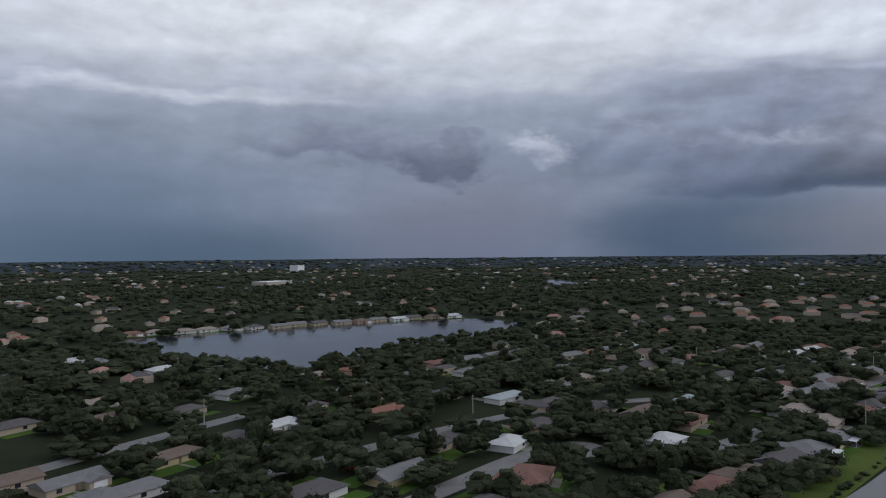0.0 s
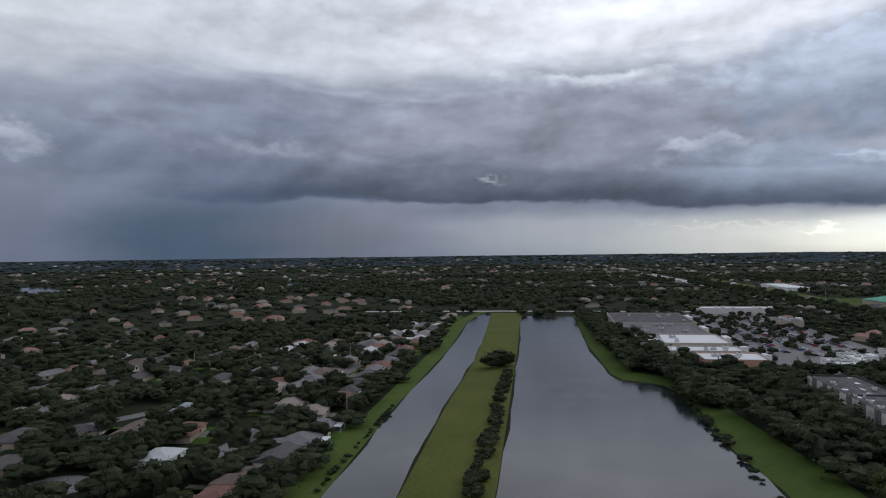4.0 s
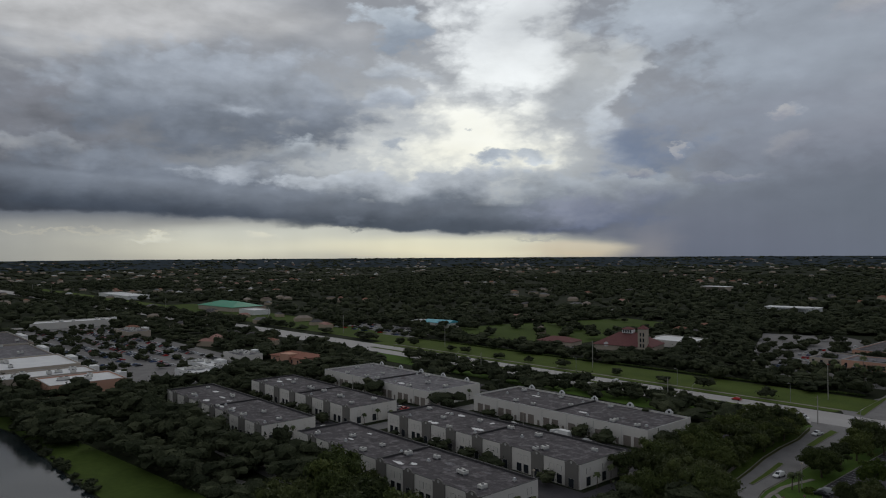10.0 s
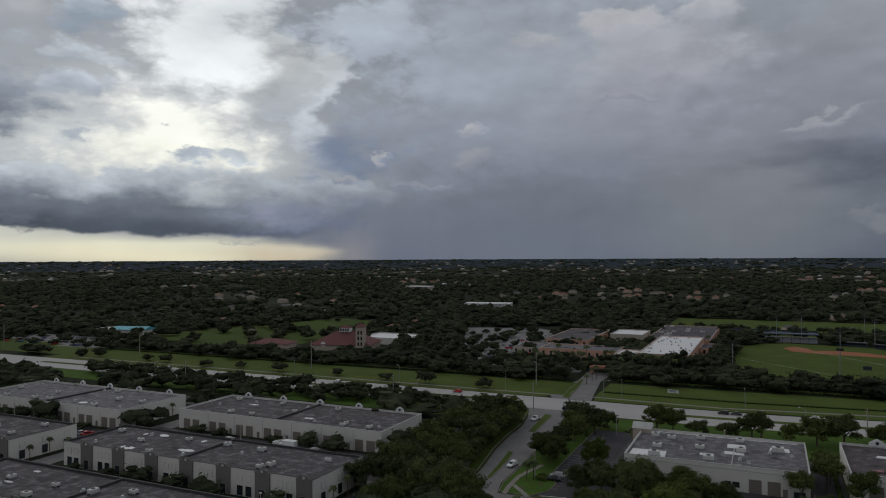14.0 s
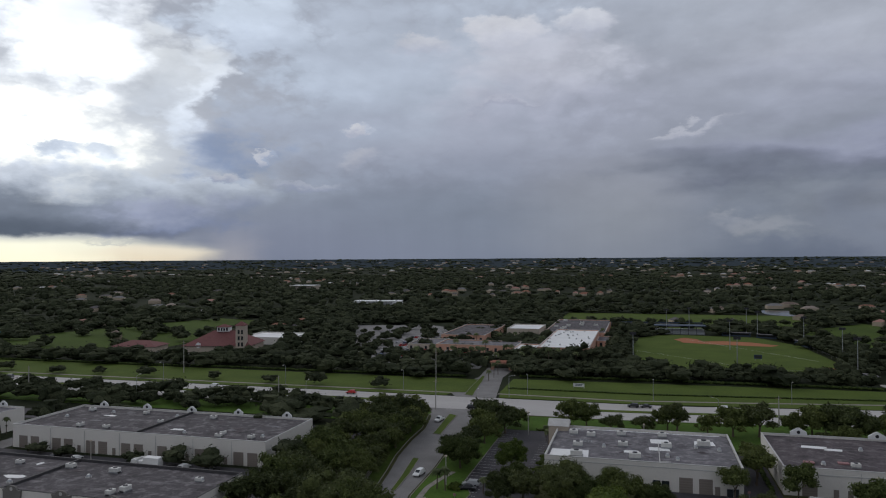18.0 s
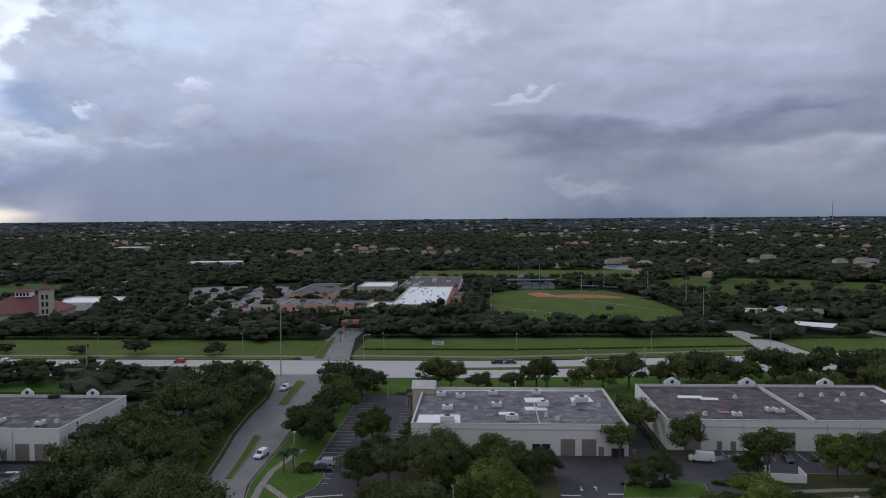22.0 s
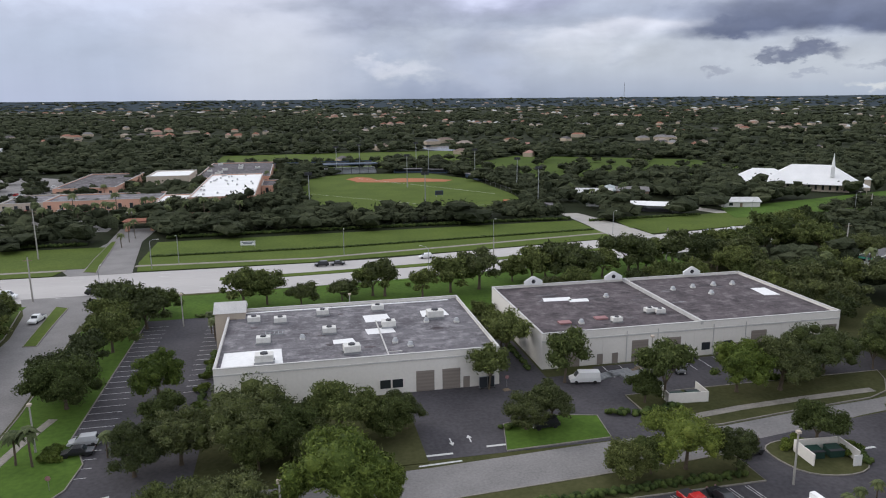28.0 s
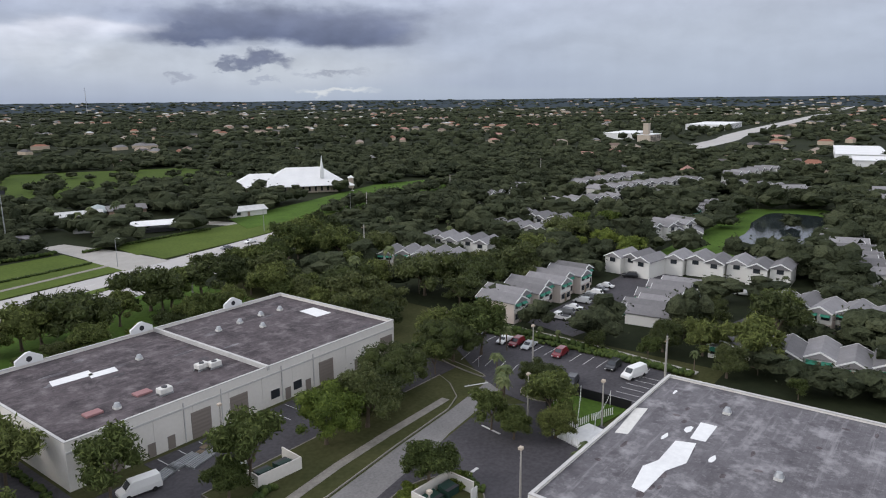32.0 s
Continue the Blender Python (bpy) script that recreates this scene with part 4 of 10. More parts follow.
def cyl(r0, r1, z0, z1, seg=10, x=0.0, y=0.0):
    bm = bmesh.new()
    bmesh.ops.create_cone(bm, cap_ends=True, segments=seg, radius1=r0, radius2=r1, depth=z1 - z0, matrix=Matrix.Translation((x, y, (z0 + z1) / 2)))
    return bm


def ribbon(points, width):
    """The outline of a band of that width along a line."""
    left, right = [], []
    for i, p in enumerate(points):
        a, b = Vector(points[max(i - 1, 0)]), Vector(points[min(i + 1, len(points) - 1)])
        d = (b - a).normalized()
        side = Vector((-d.y, d.x)) * width / 2
        left.append(tuple(Vector(p) + side))
        right.append(tuple(Vector(p) - side))
    return left + right[::-1]


def smooth_line(points, n=6):
    """A rounder line through the points."""
    out = []
    k = len(points)
    for i in range(k - 1):
        p = [Vector(points[min(max(i + j, 0), k - 1)]) for j in (-1, 0, 1, 2)]
        for s in range(n):
            t = s / n
            out.append(tuple(0.5 * (2 * p[1] + (p[2] - p[0]) * t + (2 * p[0] - 5 * p[1] + 4 * p[2] - p[3]) * t * t + (3 * p[1] - p[0] - 3 * p[2] + p[3]) * t ** 3)))
    return out + [tuple(points[-1])]


def setting(name, points, z1, material, label, category, z0=-0.2):
    return tagged(part(name, prism(points, z0, z1), material), label, category, kind="structure")


def rect(x0, x1, y0, y1):
    return [(x0, y0), (x1, y0), (x1, y1), (x0, y1)]


KEEP_OUT = {}  # outlines on which nothing is scattered, by square of the plan
CELL = 60.0


def keep(points, margin=0.0):
    a = np.array(points, float)
    entry = (a[:, 0].min() - margin, a[:, 0].max() + margin, a[:, 1].min() - margin, a[:, 1].max() + margin, a, margin)
    for i in range(int(entry[0] // CELL), int(entry[1] // CELL) + 1):
        for j in range(int(entry[2] // CELL), int(entry[3] // CELL) + 1):
            KEEP_OUT.setdefault((i, j), []).append(entry)
    return points


def blocked(x, y):
    for x0, x1, y0, y1, a, margin in KEEP_OUT.get((int(x // CELL), int(y // CELL)), ()):
        if x0 <= x <= x1 and y0 <= y <= y1:
            if len(a) == 4 and margin >= 0 and abs(a[0, 1] - a[1, 1]) < 1e-6 and abs(a[1, 0] - a[2, 0]) < 1e-6:
                return True
            inside, k = False, len(a)
            for i in range(k):
                (xa, ya), (xb, yb) = a[i], a[i - 1]
                if (ya > y) != (yb > y) and x < (xb - xa) * (y - ya) / (yb - ya) + xa:
                    inside = not inside
                if margin:
                    d = np.array((xb - xa, yb - ya))
                    s = np.clip(((x - xa) * d[0] + (y - ya) * d[1]) / (d @ d + 1e-9), 0, 1)
                    if math.hypot(x - xa - s * d[0], y - ya - s * d[1]) < margin:
                        return True
            if inside:
                return True
    return False


# ---- ground, water, roads ----
bm = bmesh.new()
rings = [0, 60, 150, 320, 650, 1300, 2600, 4830]
SEG = 96
prev = [bm.verts.new((0, 0, 0))]
for r in rings[1:]:
    ring = [bm.verts.new((r * math.cos(2 * math.pi * i / SEG), r * math.sin(2 * math.pi * i / SEG), 0)) for i in range(SEG)]
    for i in range(SEG):
        j = (i + 1) % SEG
        bm.faces.new((prev[0], ring[i], ring[j]) if len(prev) == 1 else (prev[i], ring[i], ring[j], prev[j]))
    prev = ring
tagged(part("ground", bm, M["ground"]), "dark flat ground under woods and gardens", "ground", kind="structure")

CANAL = [(240, -163), (60, -163), (-107, -162), (-225, -168), (-423, -173), (-640, -186), (-722, -180), (-728, -170), (-500, -156), (-371, -149), (-231, -146), (-115, -141), (60, -138), (240, -137)]
LAKE = [(240, -106), (60, -108), (-124, -111), (-263, -116), (-427, -122), (-560, -128), (-690, -133), (-703, -110), (-700, -82), (-664, -76), (-462, -72), (-330, -64), (-306, -56),
        (-296, -40), (-282, -35), (-228, -34), (-168, -32), (-130, -28), (60, -24), (240, -26)]
LAKE_NORTH = [(-83, -745), (-119, -737), (-171, -736), (-241, -724), (-321, -716), (-401, -683), (-453, -656), (-445, -600), (-432, -576), (-391, -542), (-303, -535),
              (-228, -528), (-162, -497), (-121, -490), (-103, -521), (-86, -554), (-77, -590), (-90, -644), (-88, -700)]
POND = [(255, 121), (292, 124), (342, 128), (352, 116), (345, 104), (306, 102), (288, 97), (264, 102), (247, 108)]
FAR_POND = [(140, 792), (200, 785), (205, 760), (165, 715), (140, 735)]


def wavy(points, n=4, amount=1.2):
    line = smooth_line(points + points[:1], n)[:-1]
    return [(x + amount * (noise.noise((x * 0.06, y * 0.06, 3.0))) * 2, y + amount * noise.noise((x * 0.07, y * 0.07, 9.0)) * 2) for x, y in line]


for name, pts, label in (("canal_water", CANAL, "calm grey canal between grass banks"), ("lake_water", LAKE, "broad slate-grey lake with faint ripples"),
                         ("pond_water", POND, "dark pond among the townhouses"), ("far_lake_water", LAKE_NORTH, "grey-blue lake among houses and trees"),
                         ("far_pond_water", FAR_POND, "pale pond beyond the ball field")):
    w = wavy(pts)
    keep(w, 2.0)
    setting(name, w, 0.24 if "pond" in name else 0.06, M["water"], label, "water", -0.5)
# smaller waters far off, long and low
for x, y, a, b, turn in ((-1290, -1220, 180, 36, 45), (-930, -1900, 200, 30, 60), (-1500, -700, 90, 30, 30), (-620, -1560, 140, 26, 100)):
    c, s = math.cos(radians(turn)), math.sin(radians(turn))
    pts = [(x + a * math.cos(k / 14 * 6.283) * c - b * math.sin(k / 14 * 6.283) * s, y + a * math.cos(k / 14 * 6.283) * s + b * math.sin(k / 14 * 6.283) * c) for k in range(14)]
    keep(pts, 8)
    setting("far_lake_water", pts, 0.06, M["water"], "small far lake between trees", "water", -0.5)

LAWNS = [
    ("grass_bank", [(240, -136.5), (60, -137), (-115, -140.5), (-231, -145.5), (-371, -148.5), (-500, -155.5), (-700, -168), (-745, -172), (-745, -140), (-700, -134), (-560, -129), (-427, -123), (-263, -117), (-124, -112), (60, -109), (240, -107)], "dry_grass", "mown grass strip between canal and lake"),
    ("canal_lawn", [(240, -164), (60, -164), (-107, -163), (-225, -169), (-423, -174), (-640, -187), (-728, -182), (-760, -178), (-760, -190), (-640, -200), (-423, -186), (-225, -179), (-107, -176), (60, -176), (240, -176)], "grass", "green canal bank behind the houses"),
    ("lake_lawn", [(240, -25), (60, -23), (-130, -27), (-168, -31), (-228, -33), (-282, -34), (-298, -38), (-312, -58), (-330, -63), (-462, -71), (-664, -75), (-700, -80), (-700, -66), (-462, -60), (-338, -50), (-318, -26), (-228, -16), (-140, -6), (60, 4), (240, 4)], "park_grass", "green lake shore under trees"),
    ("verge", rect(-420, -64, 196, 216), "lawn", "green roadside verge"),
    ("verge", [(-39, 196), (125, 196), (125, 222), (60, 221), (-36, 217), (-40, 208)], "lawn", "green roadside verge"),
    ("verge", [(-1800, 262), (-300, 258), (-61, 258), (-61, 292), (-300, 292), (-1800, 285)], "grass", "wide mown verge beyond the main road"),
    ("verge", [(-46, 262), (10, 258), (60, 266), (121, 276), (121, 303), (-46, 297)], "grass", "wide mown verge with a hedge"),
    ("verge", [(136, 281), (210, 283), (300, 292), (300, 318), (210, 305), (138, 305)], "grass", "mown verge by the nursery drive"),
    ("sports_field", [(8, 345), (60, 336), (118, 345), (121, 395), (117, 468), (96, 512), (34, 521), (10, 490)], "grass", "mown ball field outfield"),
    ("park_lawn", [(-60, 560), (150, 560), (160, 720), (-60, 720)], "grass", "green park beyond the school"),
    ("meadow", [(-470, 320), (-300, 315), (-300, 380), (-330, 560), (-400, 580), (-450, 430)], "park_grass", "open green playing field"),
    ("meadow", [(-1000, 255), (-470, 262), (-470, 300), (-700, 330), (-1000, 330)], "park_grass", "open grass beside the main road"),
    ("pond_lawn", [(238, 138), (290, 138), (357, 138), (374, 112), (360, 96), (306, 93), (262, 93), (240, 104)], "lawn", "green lawn round the pond"),
    ("side_verge", [(-40, 113.5), (-31, 113), (-27.5, 119), (-27, 126), (-29, 131), (-31, 134), (-31, 205), (-39, 205), (-44.8, 190), (-42, 146), (-41.5, 121)], "lawn", "grass strip beside the side street"),
    ("side_verge", [(-72, 100), (-57, 100), (-52.6, 116), (-52.8, 126), (-54.6, 138), (-57.6, 155), (-59.4, 173), (-60, 190), (-64, 212), (-72, 212)], "park_grass", "shaded grass under street trees"),
    ("verge", rect(-11, 120, 183, 195.8), "lawn", "green lawn behind the warehouses"),
    ("verge", rect(-10.8, 22, 115.6, 128), "worn_grass", "shaded grass beside the street"),
    ("verge", [(34, 116.4), (51, 117), (52, 124.6), (45, 126.5), (36, 125)], "lawn", "grass island with young trees"),
    ("verge", [(60.2, 117.5), (70, 117.2), (86, 119.2), (101, 120.6), (106, 122.5), (110, 127), (112, 131), (60.2, 131)], "worn_grass", "worn grass under trees"),
    ("verge", [(-16, 100.6), (66, 100.6), (66, 108.4), (60, 107.9), (20, 105.4), (-16, 103.6)], "worn_grass", "hedge strip along the parking bays"),
    ("corner_lawn", [(-41, 86), (-32, 88), (-30.5, 96), (-32.5, 104.5), (-40, 104)], "lawn", "green corner lawn with palms"),
    ("verge", [(-44, 250), (8, 250), (60, 255), (121, 263.5), (121, 277), (60, 267), (10, 259), (-46, 263)], "grass", "mown edge of the main road"),
    ("verge", [(-420, 245.5), (-160, 249.3), (-68, 249.5), (-66, 259), (-300, 259), (-420, 259)], "grass", "mown edge of the main road"),
    ("verge", [(138, 268), (170, 272.8), (230, 285.8), (330, 299), (330, 303), (210, 285), (138, 283)], "grass", "mown edge of the main road"),
    ("verge", [(-36, 216.8), (8, 219.0), (60, 224.0), (125, 233.6), (125, 221.8), (60, 220.8)], "lawn", "mown edge of the main road"),
    ("overgrown_field", [(130, 450), (330, 440), (330, 560), (200, 640), (130, 560)], "park_grass", "rough green scrub field"),
    ("church_lawn", [(190, 292), (330, 296), (390, 340), (330, 352), (250, 330), (200, 318)], "lawn", "church lawn beside the road"),
]
for k, (name, pts, mat_key, label) in enumerate(LAWNS):
    setting(name, pts, 0.115 + 0.003 * k, M[mat_key], label, "grass")

MAIN = [(-4600, 90), (-3000, 150), (-1800, 190), (-1041, 214), (-700, 224), (-460, 230), (-160, 234), (8, 234.5), (60, 239.5), (120, 248), (170, 257), (230, 270), (330, 283), (431, 292), (539, 296), (880, 306), (1160, 343), (2450, 452), (4500, 650)]
ROADS = [
    ("main_road", ribbon(smooth_line(MAIN, 4), 29), 0.05, "highway", "pale six-lane main road", 9),
    ("side_street", [(-56, 96), (-40, 96), (-40, 112), (-42.2, 121), (-42.6, 145), (-44.5, 175), (-46, 195), (-42, 210), (-40, 224), (-68, 224), (-62, 208), (-58.8, 190), (-58.2, 173), (-56.5, 155), (-53.5, 138), (-51.8, 126), (-51.5, 116)], 0.054, "old_asphalt", "grey side street with grass islands", 1),
    ("cross_street", [(-140, 96.5), (-58, 103.5), (-20, 103.8), (20, 105.7), (60, 108.2), (77, 111), (94, 115.2), (109, 117.2), (119, 118), (119, 124), (113, 121.8), (101, 120.2), (86, 118.8), (70, 116.8), (46, 115.8), (22, 114.2), (-20, 112.8), (-57, 112), (-140, 106)], 0.058, "old_asphalt", "worn grey street between the warehouses", 1),
    ("school_drive", [(-63, 248), (-45, 248), (-47, 262), (-52, 300), (-51, 330), (-66, 330), (-64, 300), (-70, 262)], 0.055, "old_asphalt", "school driveway", 1),
    ("nursery_drive", [(118, 262), (138, 264), (136, 290), (130, 322), (122, 322), (122, 290)], 0.055, "concrete", "pale driveway beside the hedge", 1),
    ("church_drive", [(196, 280), (204, 281), (200, 300), (190, 330), (182, 328), (192, 300)], 0.055, "concrete", "pale curved driveway", 1),
    ("north_street", ribbon(smooth_line([(140, -325), (42, -363), (-73, -399), (-155, -424), (-300, -452), (-520, -470)]), 9), 0.05, "old_asphalt", "grey residential street", 1),
    ("court_street", ribbon(smooth_line([(30, -238), (-40, -250), (-95, -256), (-118, -228), (-150, -216), (-195, -215)]), 9), 0.05, "old_asphalt", "grey residential street with a turning head", 1),
    ("court_head", [(-106 + 11 * math.cos(k * 0.4488), -250 + 11 * math.sin(k * 0.4488)) for k in range(14)], 0.052, "old_asphalt", "round turning head", 0),
    ("back_street", ribbon(smooth_line([(20, -300), (-100, -306), (-170, -296), (-240, -270), (-420, -262), (-640, -262)]), 8), 0.05, "old_asphalt", "grey residential street", 1),
    ("row_street", ribbon(smooth_line([(-250, -222), (-420, -222), (-700, -228)]), 8), 0.05, "old_asphalt", "grey residential street", 1),
    ("park_path", ribbon(smooth_line([(60, 10), (-120, 12), (-160, 6), (-220, -6), (-300, -14)]), 3.0), 0.14, "concrete", "pale lakeside path", 1),
    ("far_bridge_road", ribbon([(-758, -330), (-770, -160), (-765, 40), (-760, 230)], 14), 0.06, "highway", "road beyond the end of the lake", 2),
    ("townhouse_street", [(147, 121), (162, 118), (206, 121), (214, 121), (246, 128), (250, 138), (206, 137), (205, 135), (150, 134.5)], 0.055, "asphalt", "townhouse parking court", 1),
    ("townhouse_lane", ribbon(smooth_line([(200, 128), (207, 100), (200, 88), (170, 94)]), 7), 0.05, "asphalt", "lane between townhouses", 1),
    ("industrial_lane", ribbon([(-186, 20), (-188, 120), (-187, 215)], 9), 0.05, "old_asphalt", "lane between the business units", 1),
    ("industrial_lane", ribbon([(-320, 22), (-60, 24)], 16), 0.052, "old_asphalt", "parking lane along the business units", 1),
    ("industrial_lane", ribbon([(-310, 65), (-195, 65)], 16), 0.052, "asphalt", "lane between business units", 1),
    ("industrial_lane", ribbon([(-190, 70.5), (-62, 70.5)], 17), 0.056, "asphalt", "lane between business units", 1),
    ("industrial_lane", ribbon([(-300, 110), (-195, 110)], 17), 0.052, "asphalt", "lane between business units", 1),
    ("industrial_lane", ribbon([(-190, 119), (-62, 119)], 24), 0.058, "asphalt", "yard between business units", 1),
    ("industrial_lane", ribbon([(-72, 20), (-72, 185)], 11), 0.06, "asphalt", "lane at the end of the business units", 1),
    ("industrial_lane", ribbon([(-300, 174), (-66, 178)], 14), 0.052, "asphalt", "parking lane behind the business units", 1),
]
for k, (name, pts, z, mat_key, label, margin) in enumerate(ROADS):
    keep(pts, margin)
    setting(name, pts, 0.04 + 0.001 * k, M[mat_key], label, "road")

LOTS = [
    (rect(-31, -11, 115, 196), "asphalt", "parking lot beside the warehouse"),
    (rect(22, 60, 116.2, 142), "asphalt", "dark loading yard"),
    (rect(40.6, 49.5, 138, 182), "asphalt", "dark alley between two warehouses"),
    (rect(60, 118, 131, 145), "asphalt", "dark loading bays"),
    (rect(-27, 72, 91.5, 100.5), "asphalt", "dark parking bays with white lines"),
    ([(-29.5, 80), (-14, 80), (-14, 100), (-20, 107), (-31, 106.5)], "asphalt", "dark driveway to the parking bays"),
    ([(66, 88.5), (110, 88.5), (112, 110), (106, 116.2), (94, 114.8), (77, 112.3), (66, 110.6)], "asphalt", "dark yard with bins"),
    ([(116, 124), (133, 147), (140, 140), (139, 96), (118, 96), (110, 106), (112, 116)], "asphalt", "dark parking lot below the townhouses"),
    (rect(-740, -380, 34, 130), "old_asphalt", "wide shopping-centre parking lot"),
    (rect(-430, -340, 40, 90), "old_asphalt", "pale service yard"),
    ([(-150, 330), (-70, 325), (-70, 470), (-170, 560), (-230, 540)], "old_asphalt", "school parking lot among trees"),
    (rect(-330, -230, 316, 345), "old_asphalt", "church parking lot"),
    (rect(-560, -430, 290, 345), "old_asphalt", "parking lot by the main road"),
]
for k, (pts, mat_key, label) in enumerate(LOTS):
    keep(pts, 0.5)
    setting("parking_lot", pts, 0.066 + 0.003 * k, M[mat_key], label, "parking lot")

# grass islands, walks and kerbs of the side street and the verge walks
for pts in ([(-53.9, 183), (-51.1, 182.8), (-52.2, 197), (-53, 212), (-56.4, 214)], [(-47.9, 124), (-46.6, 124), (-47.6, 139), (-49.4, 153), (-51.5, 153.6), (-49, 135)], [(-60, 253), (-56, 251), (-57.5, 264), (-59.5, 285), (-61.5, 302), (-63, 302), (-61.5, 270)]):
    setting("traffic_island", pts, 0.2, M["grass"], "kerbed grass island in the street", "traffic island")
setting("estate_ground", rect(-74, 146, 88, 221), 0.036, M["worn_grass"], "worn grass and bare soil under the street trees", "ground")


def kerb(pts, w=0.18, z=0.24):
    """A low concrete kerb round an outline."""
    bm = bmesh.new()
    n = len(pts)
    rings = []
    for k, p in enumerate(pts):
        a, b = Vector(pts[k - 1]), Vector(pts[(k + 1) % n])
        d = (b - a).normalized()
        side = Vector((d.y, -d.x)) * w / 2
        p = Vector(p)
        rings.append([bm.verts.new((*(p + side * s), h)) for s, h in ((-1, 0.0), (-1, z), (1, z), (1, 0.0))])
    for a, b in zip(rings, rings[1:] + rings[:1]):
        for i in range(3):
            bm.faces.new((a[i], b[i], b[i + 1], a[i + 1]))
    bmesh.ops.recalc_face_normals(bm, faces=bm.faces[:])
    tagged(part("kerb", bm, M["walk"]), "low pale concrete kerb", "kerb", kind="structure")


def rounded(pts, times=2):
    """The outline with its corners cut."""
    for _ in range(times):
        out = []
        for p, q in zip(pts, pts[1:] + pts[:1]):
            out += [(p[0] * 0.75 + q[0] * 0.25, p[1] * 0.75 + q[1] * 0.25), (p[0] * 0.25 + q[0] * 0.75, p[1] * 0.25 + q[1] * 0.75)]
        pts = out
    return pts


ISLANDS = [[(113.5, 107), (119, 107.5), (119.5, 114.5), (115, 115.5), (112.5, 112)], [(71, 106), (73, 100), (82, 99), (86, 106), (80, 110.5), (72, 110)], [(115.8, 124), (117.2, 123.6), (120, 135.5), (118.4, 136)]]
ISLANDS = [rounded(p) for p in ISLANDS]
for pts in ISLANDS:
    setting("traffic_island", pts, 0.19, M["worn_grass"], "kerbed planting island in the parking lot", "traffic island")
for name, pts, mat_key, label in LAWNS:
    if name in ("side_verge", "corner_lawn") or (name == "verge" and ("island" in label or "worn grass" in label or "hedge strip" in label)):
        kerb(pts)
for pts in ISLANDS + [[(-53.9, 183), (-51.1, 182.8), (-52.2, 197), (-53, 212), (-56.4, 214)], [(-47.9, 124), (-46.6, 124), (-47.6, 139), (-49.4, 153), (-51.5, 153.6), (-49, 135)], [(-60, 253), (-56, 251), (-57.5, 264), (-59.5, 285), (-61.5, 302), (-63, 302), (-61.5, 270)]]:
    kerb(pts)
for k, pts in enumerate((ribbon([(-46, 257.5), (10, 255.5), (60, 263), (121, 273)], 2), ribbon([(-400, 254), (-66, 256)], 2), ribbon([(-38.2, 120.6), (-34.2, 116.1), (-30.9, 112)], 1.4),
            ribbon([(-38, 112), (-38.9, 119), (-39.2, 128), (-38.2, 134), (-36, 143)], 1.5), ribbon([(60.5, 119.6), (66, 120.5), (76.6, 121.9), (88.8, 122.8), (104, 123.4)], 1.6), ribbon([(-57, 108), (-57.6, 128), (-61, 150)], 1.4))):
    setting("sidewalk", pts, 0.21 + 0.003 * k, M["walk"], "narrow concrete sidewalk", "sidewalk")
MEDIAN = smooth_line([(-400, 231.5), (-160, 234), (-80, 234)], 4), smooth_line([(-18, 234.2), (8, 234.5), (60, 239.5), (120, 248), (170, 257), (230, 270), (330, 283), (431, 292)], 4)
for line in MEDIAN:
    setting("median", ribbon(line, 3.4), 0.2, M["grass"], "grass median of the main road", "median")
for k in (-7.6, -11.2, 7.6, 11.2):
    dash = smooth_line(MAIN[4:14], 4)
    bm = bmesh.new()
    for a, b in zip(dash[:-1], dash[1:]):
        a, b = Vector(a), Vector(b)
        d = (b - a).normalized()
        n = Vector((-d.y, d.x))
        for s in range(int((b - a).length / 12)):
            c = a + d * s * 12 + n * k
            vs = [bm.verts.new((*(c + d * u + n * v), 0.056)) for u, v in ((0, -0.08), (3, -0.08), (3, 0.08), (0, 0.08))]
            bm.faces.new(vs)
    tagged(part("lane_marking", bm, M["paint_line"]), "broken white lane line", "road marking", kind="structure")


def lines_of(name, bars, material="paint_line", label="white parking lines"):
    bm = bmesh.new()
    for x, y, dx, dy, w in bars:
        d = Vector((dx, dy)).normalized()
        n = Vector((-d.y, d.x)) * w / 2
        a, b = Vector((x, y)), Vector((x + dx, y + dy))
        bm.faces.new([bm.verts.new((*p, 0.106)) for p in (a - n, b - n, b + n, a + n)])
    return tagged(part(name, bm, M[material]), label, "road marking", kind="structure")


lines_of("stall_lines", [(-13 + 2.75 * k + e, 94, 0, 5.8, 0.12) for k in range(12) for e in (0, 0.45)])
lines_of("stall_lines", [(33 + 2.75 * k + e, 94.5, -0.8, 5.6, 0.12) for k in range(12) for e in (0, 0.45)])
lines_of("stall_lines", [(-31, 122 + 2.75 * k, 5.5, 0, 0.12) for k in range(26)] + [(-16.5, 150 + 2.75 * k, 5, 0, 0.12) for k in range(15)])
lines_of("stall_lines", [(118 + 0.78 * 2.9 * k, 96 + 0.0 * k, 0, 5, 0.12) for k in range(8)] + [(133, 100 + 2.9 * k, 5.2, 0, 0.12) for k in range(13)] + [(121, 118 + 2.9 * k, 4.6, 1.0, 0.12) for k in range(6)])
lines_of("stall_lines", [(62 + 3.4 * k, 139, 0, 5.6, 0.14) for k in range(16)])
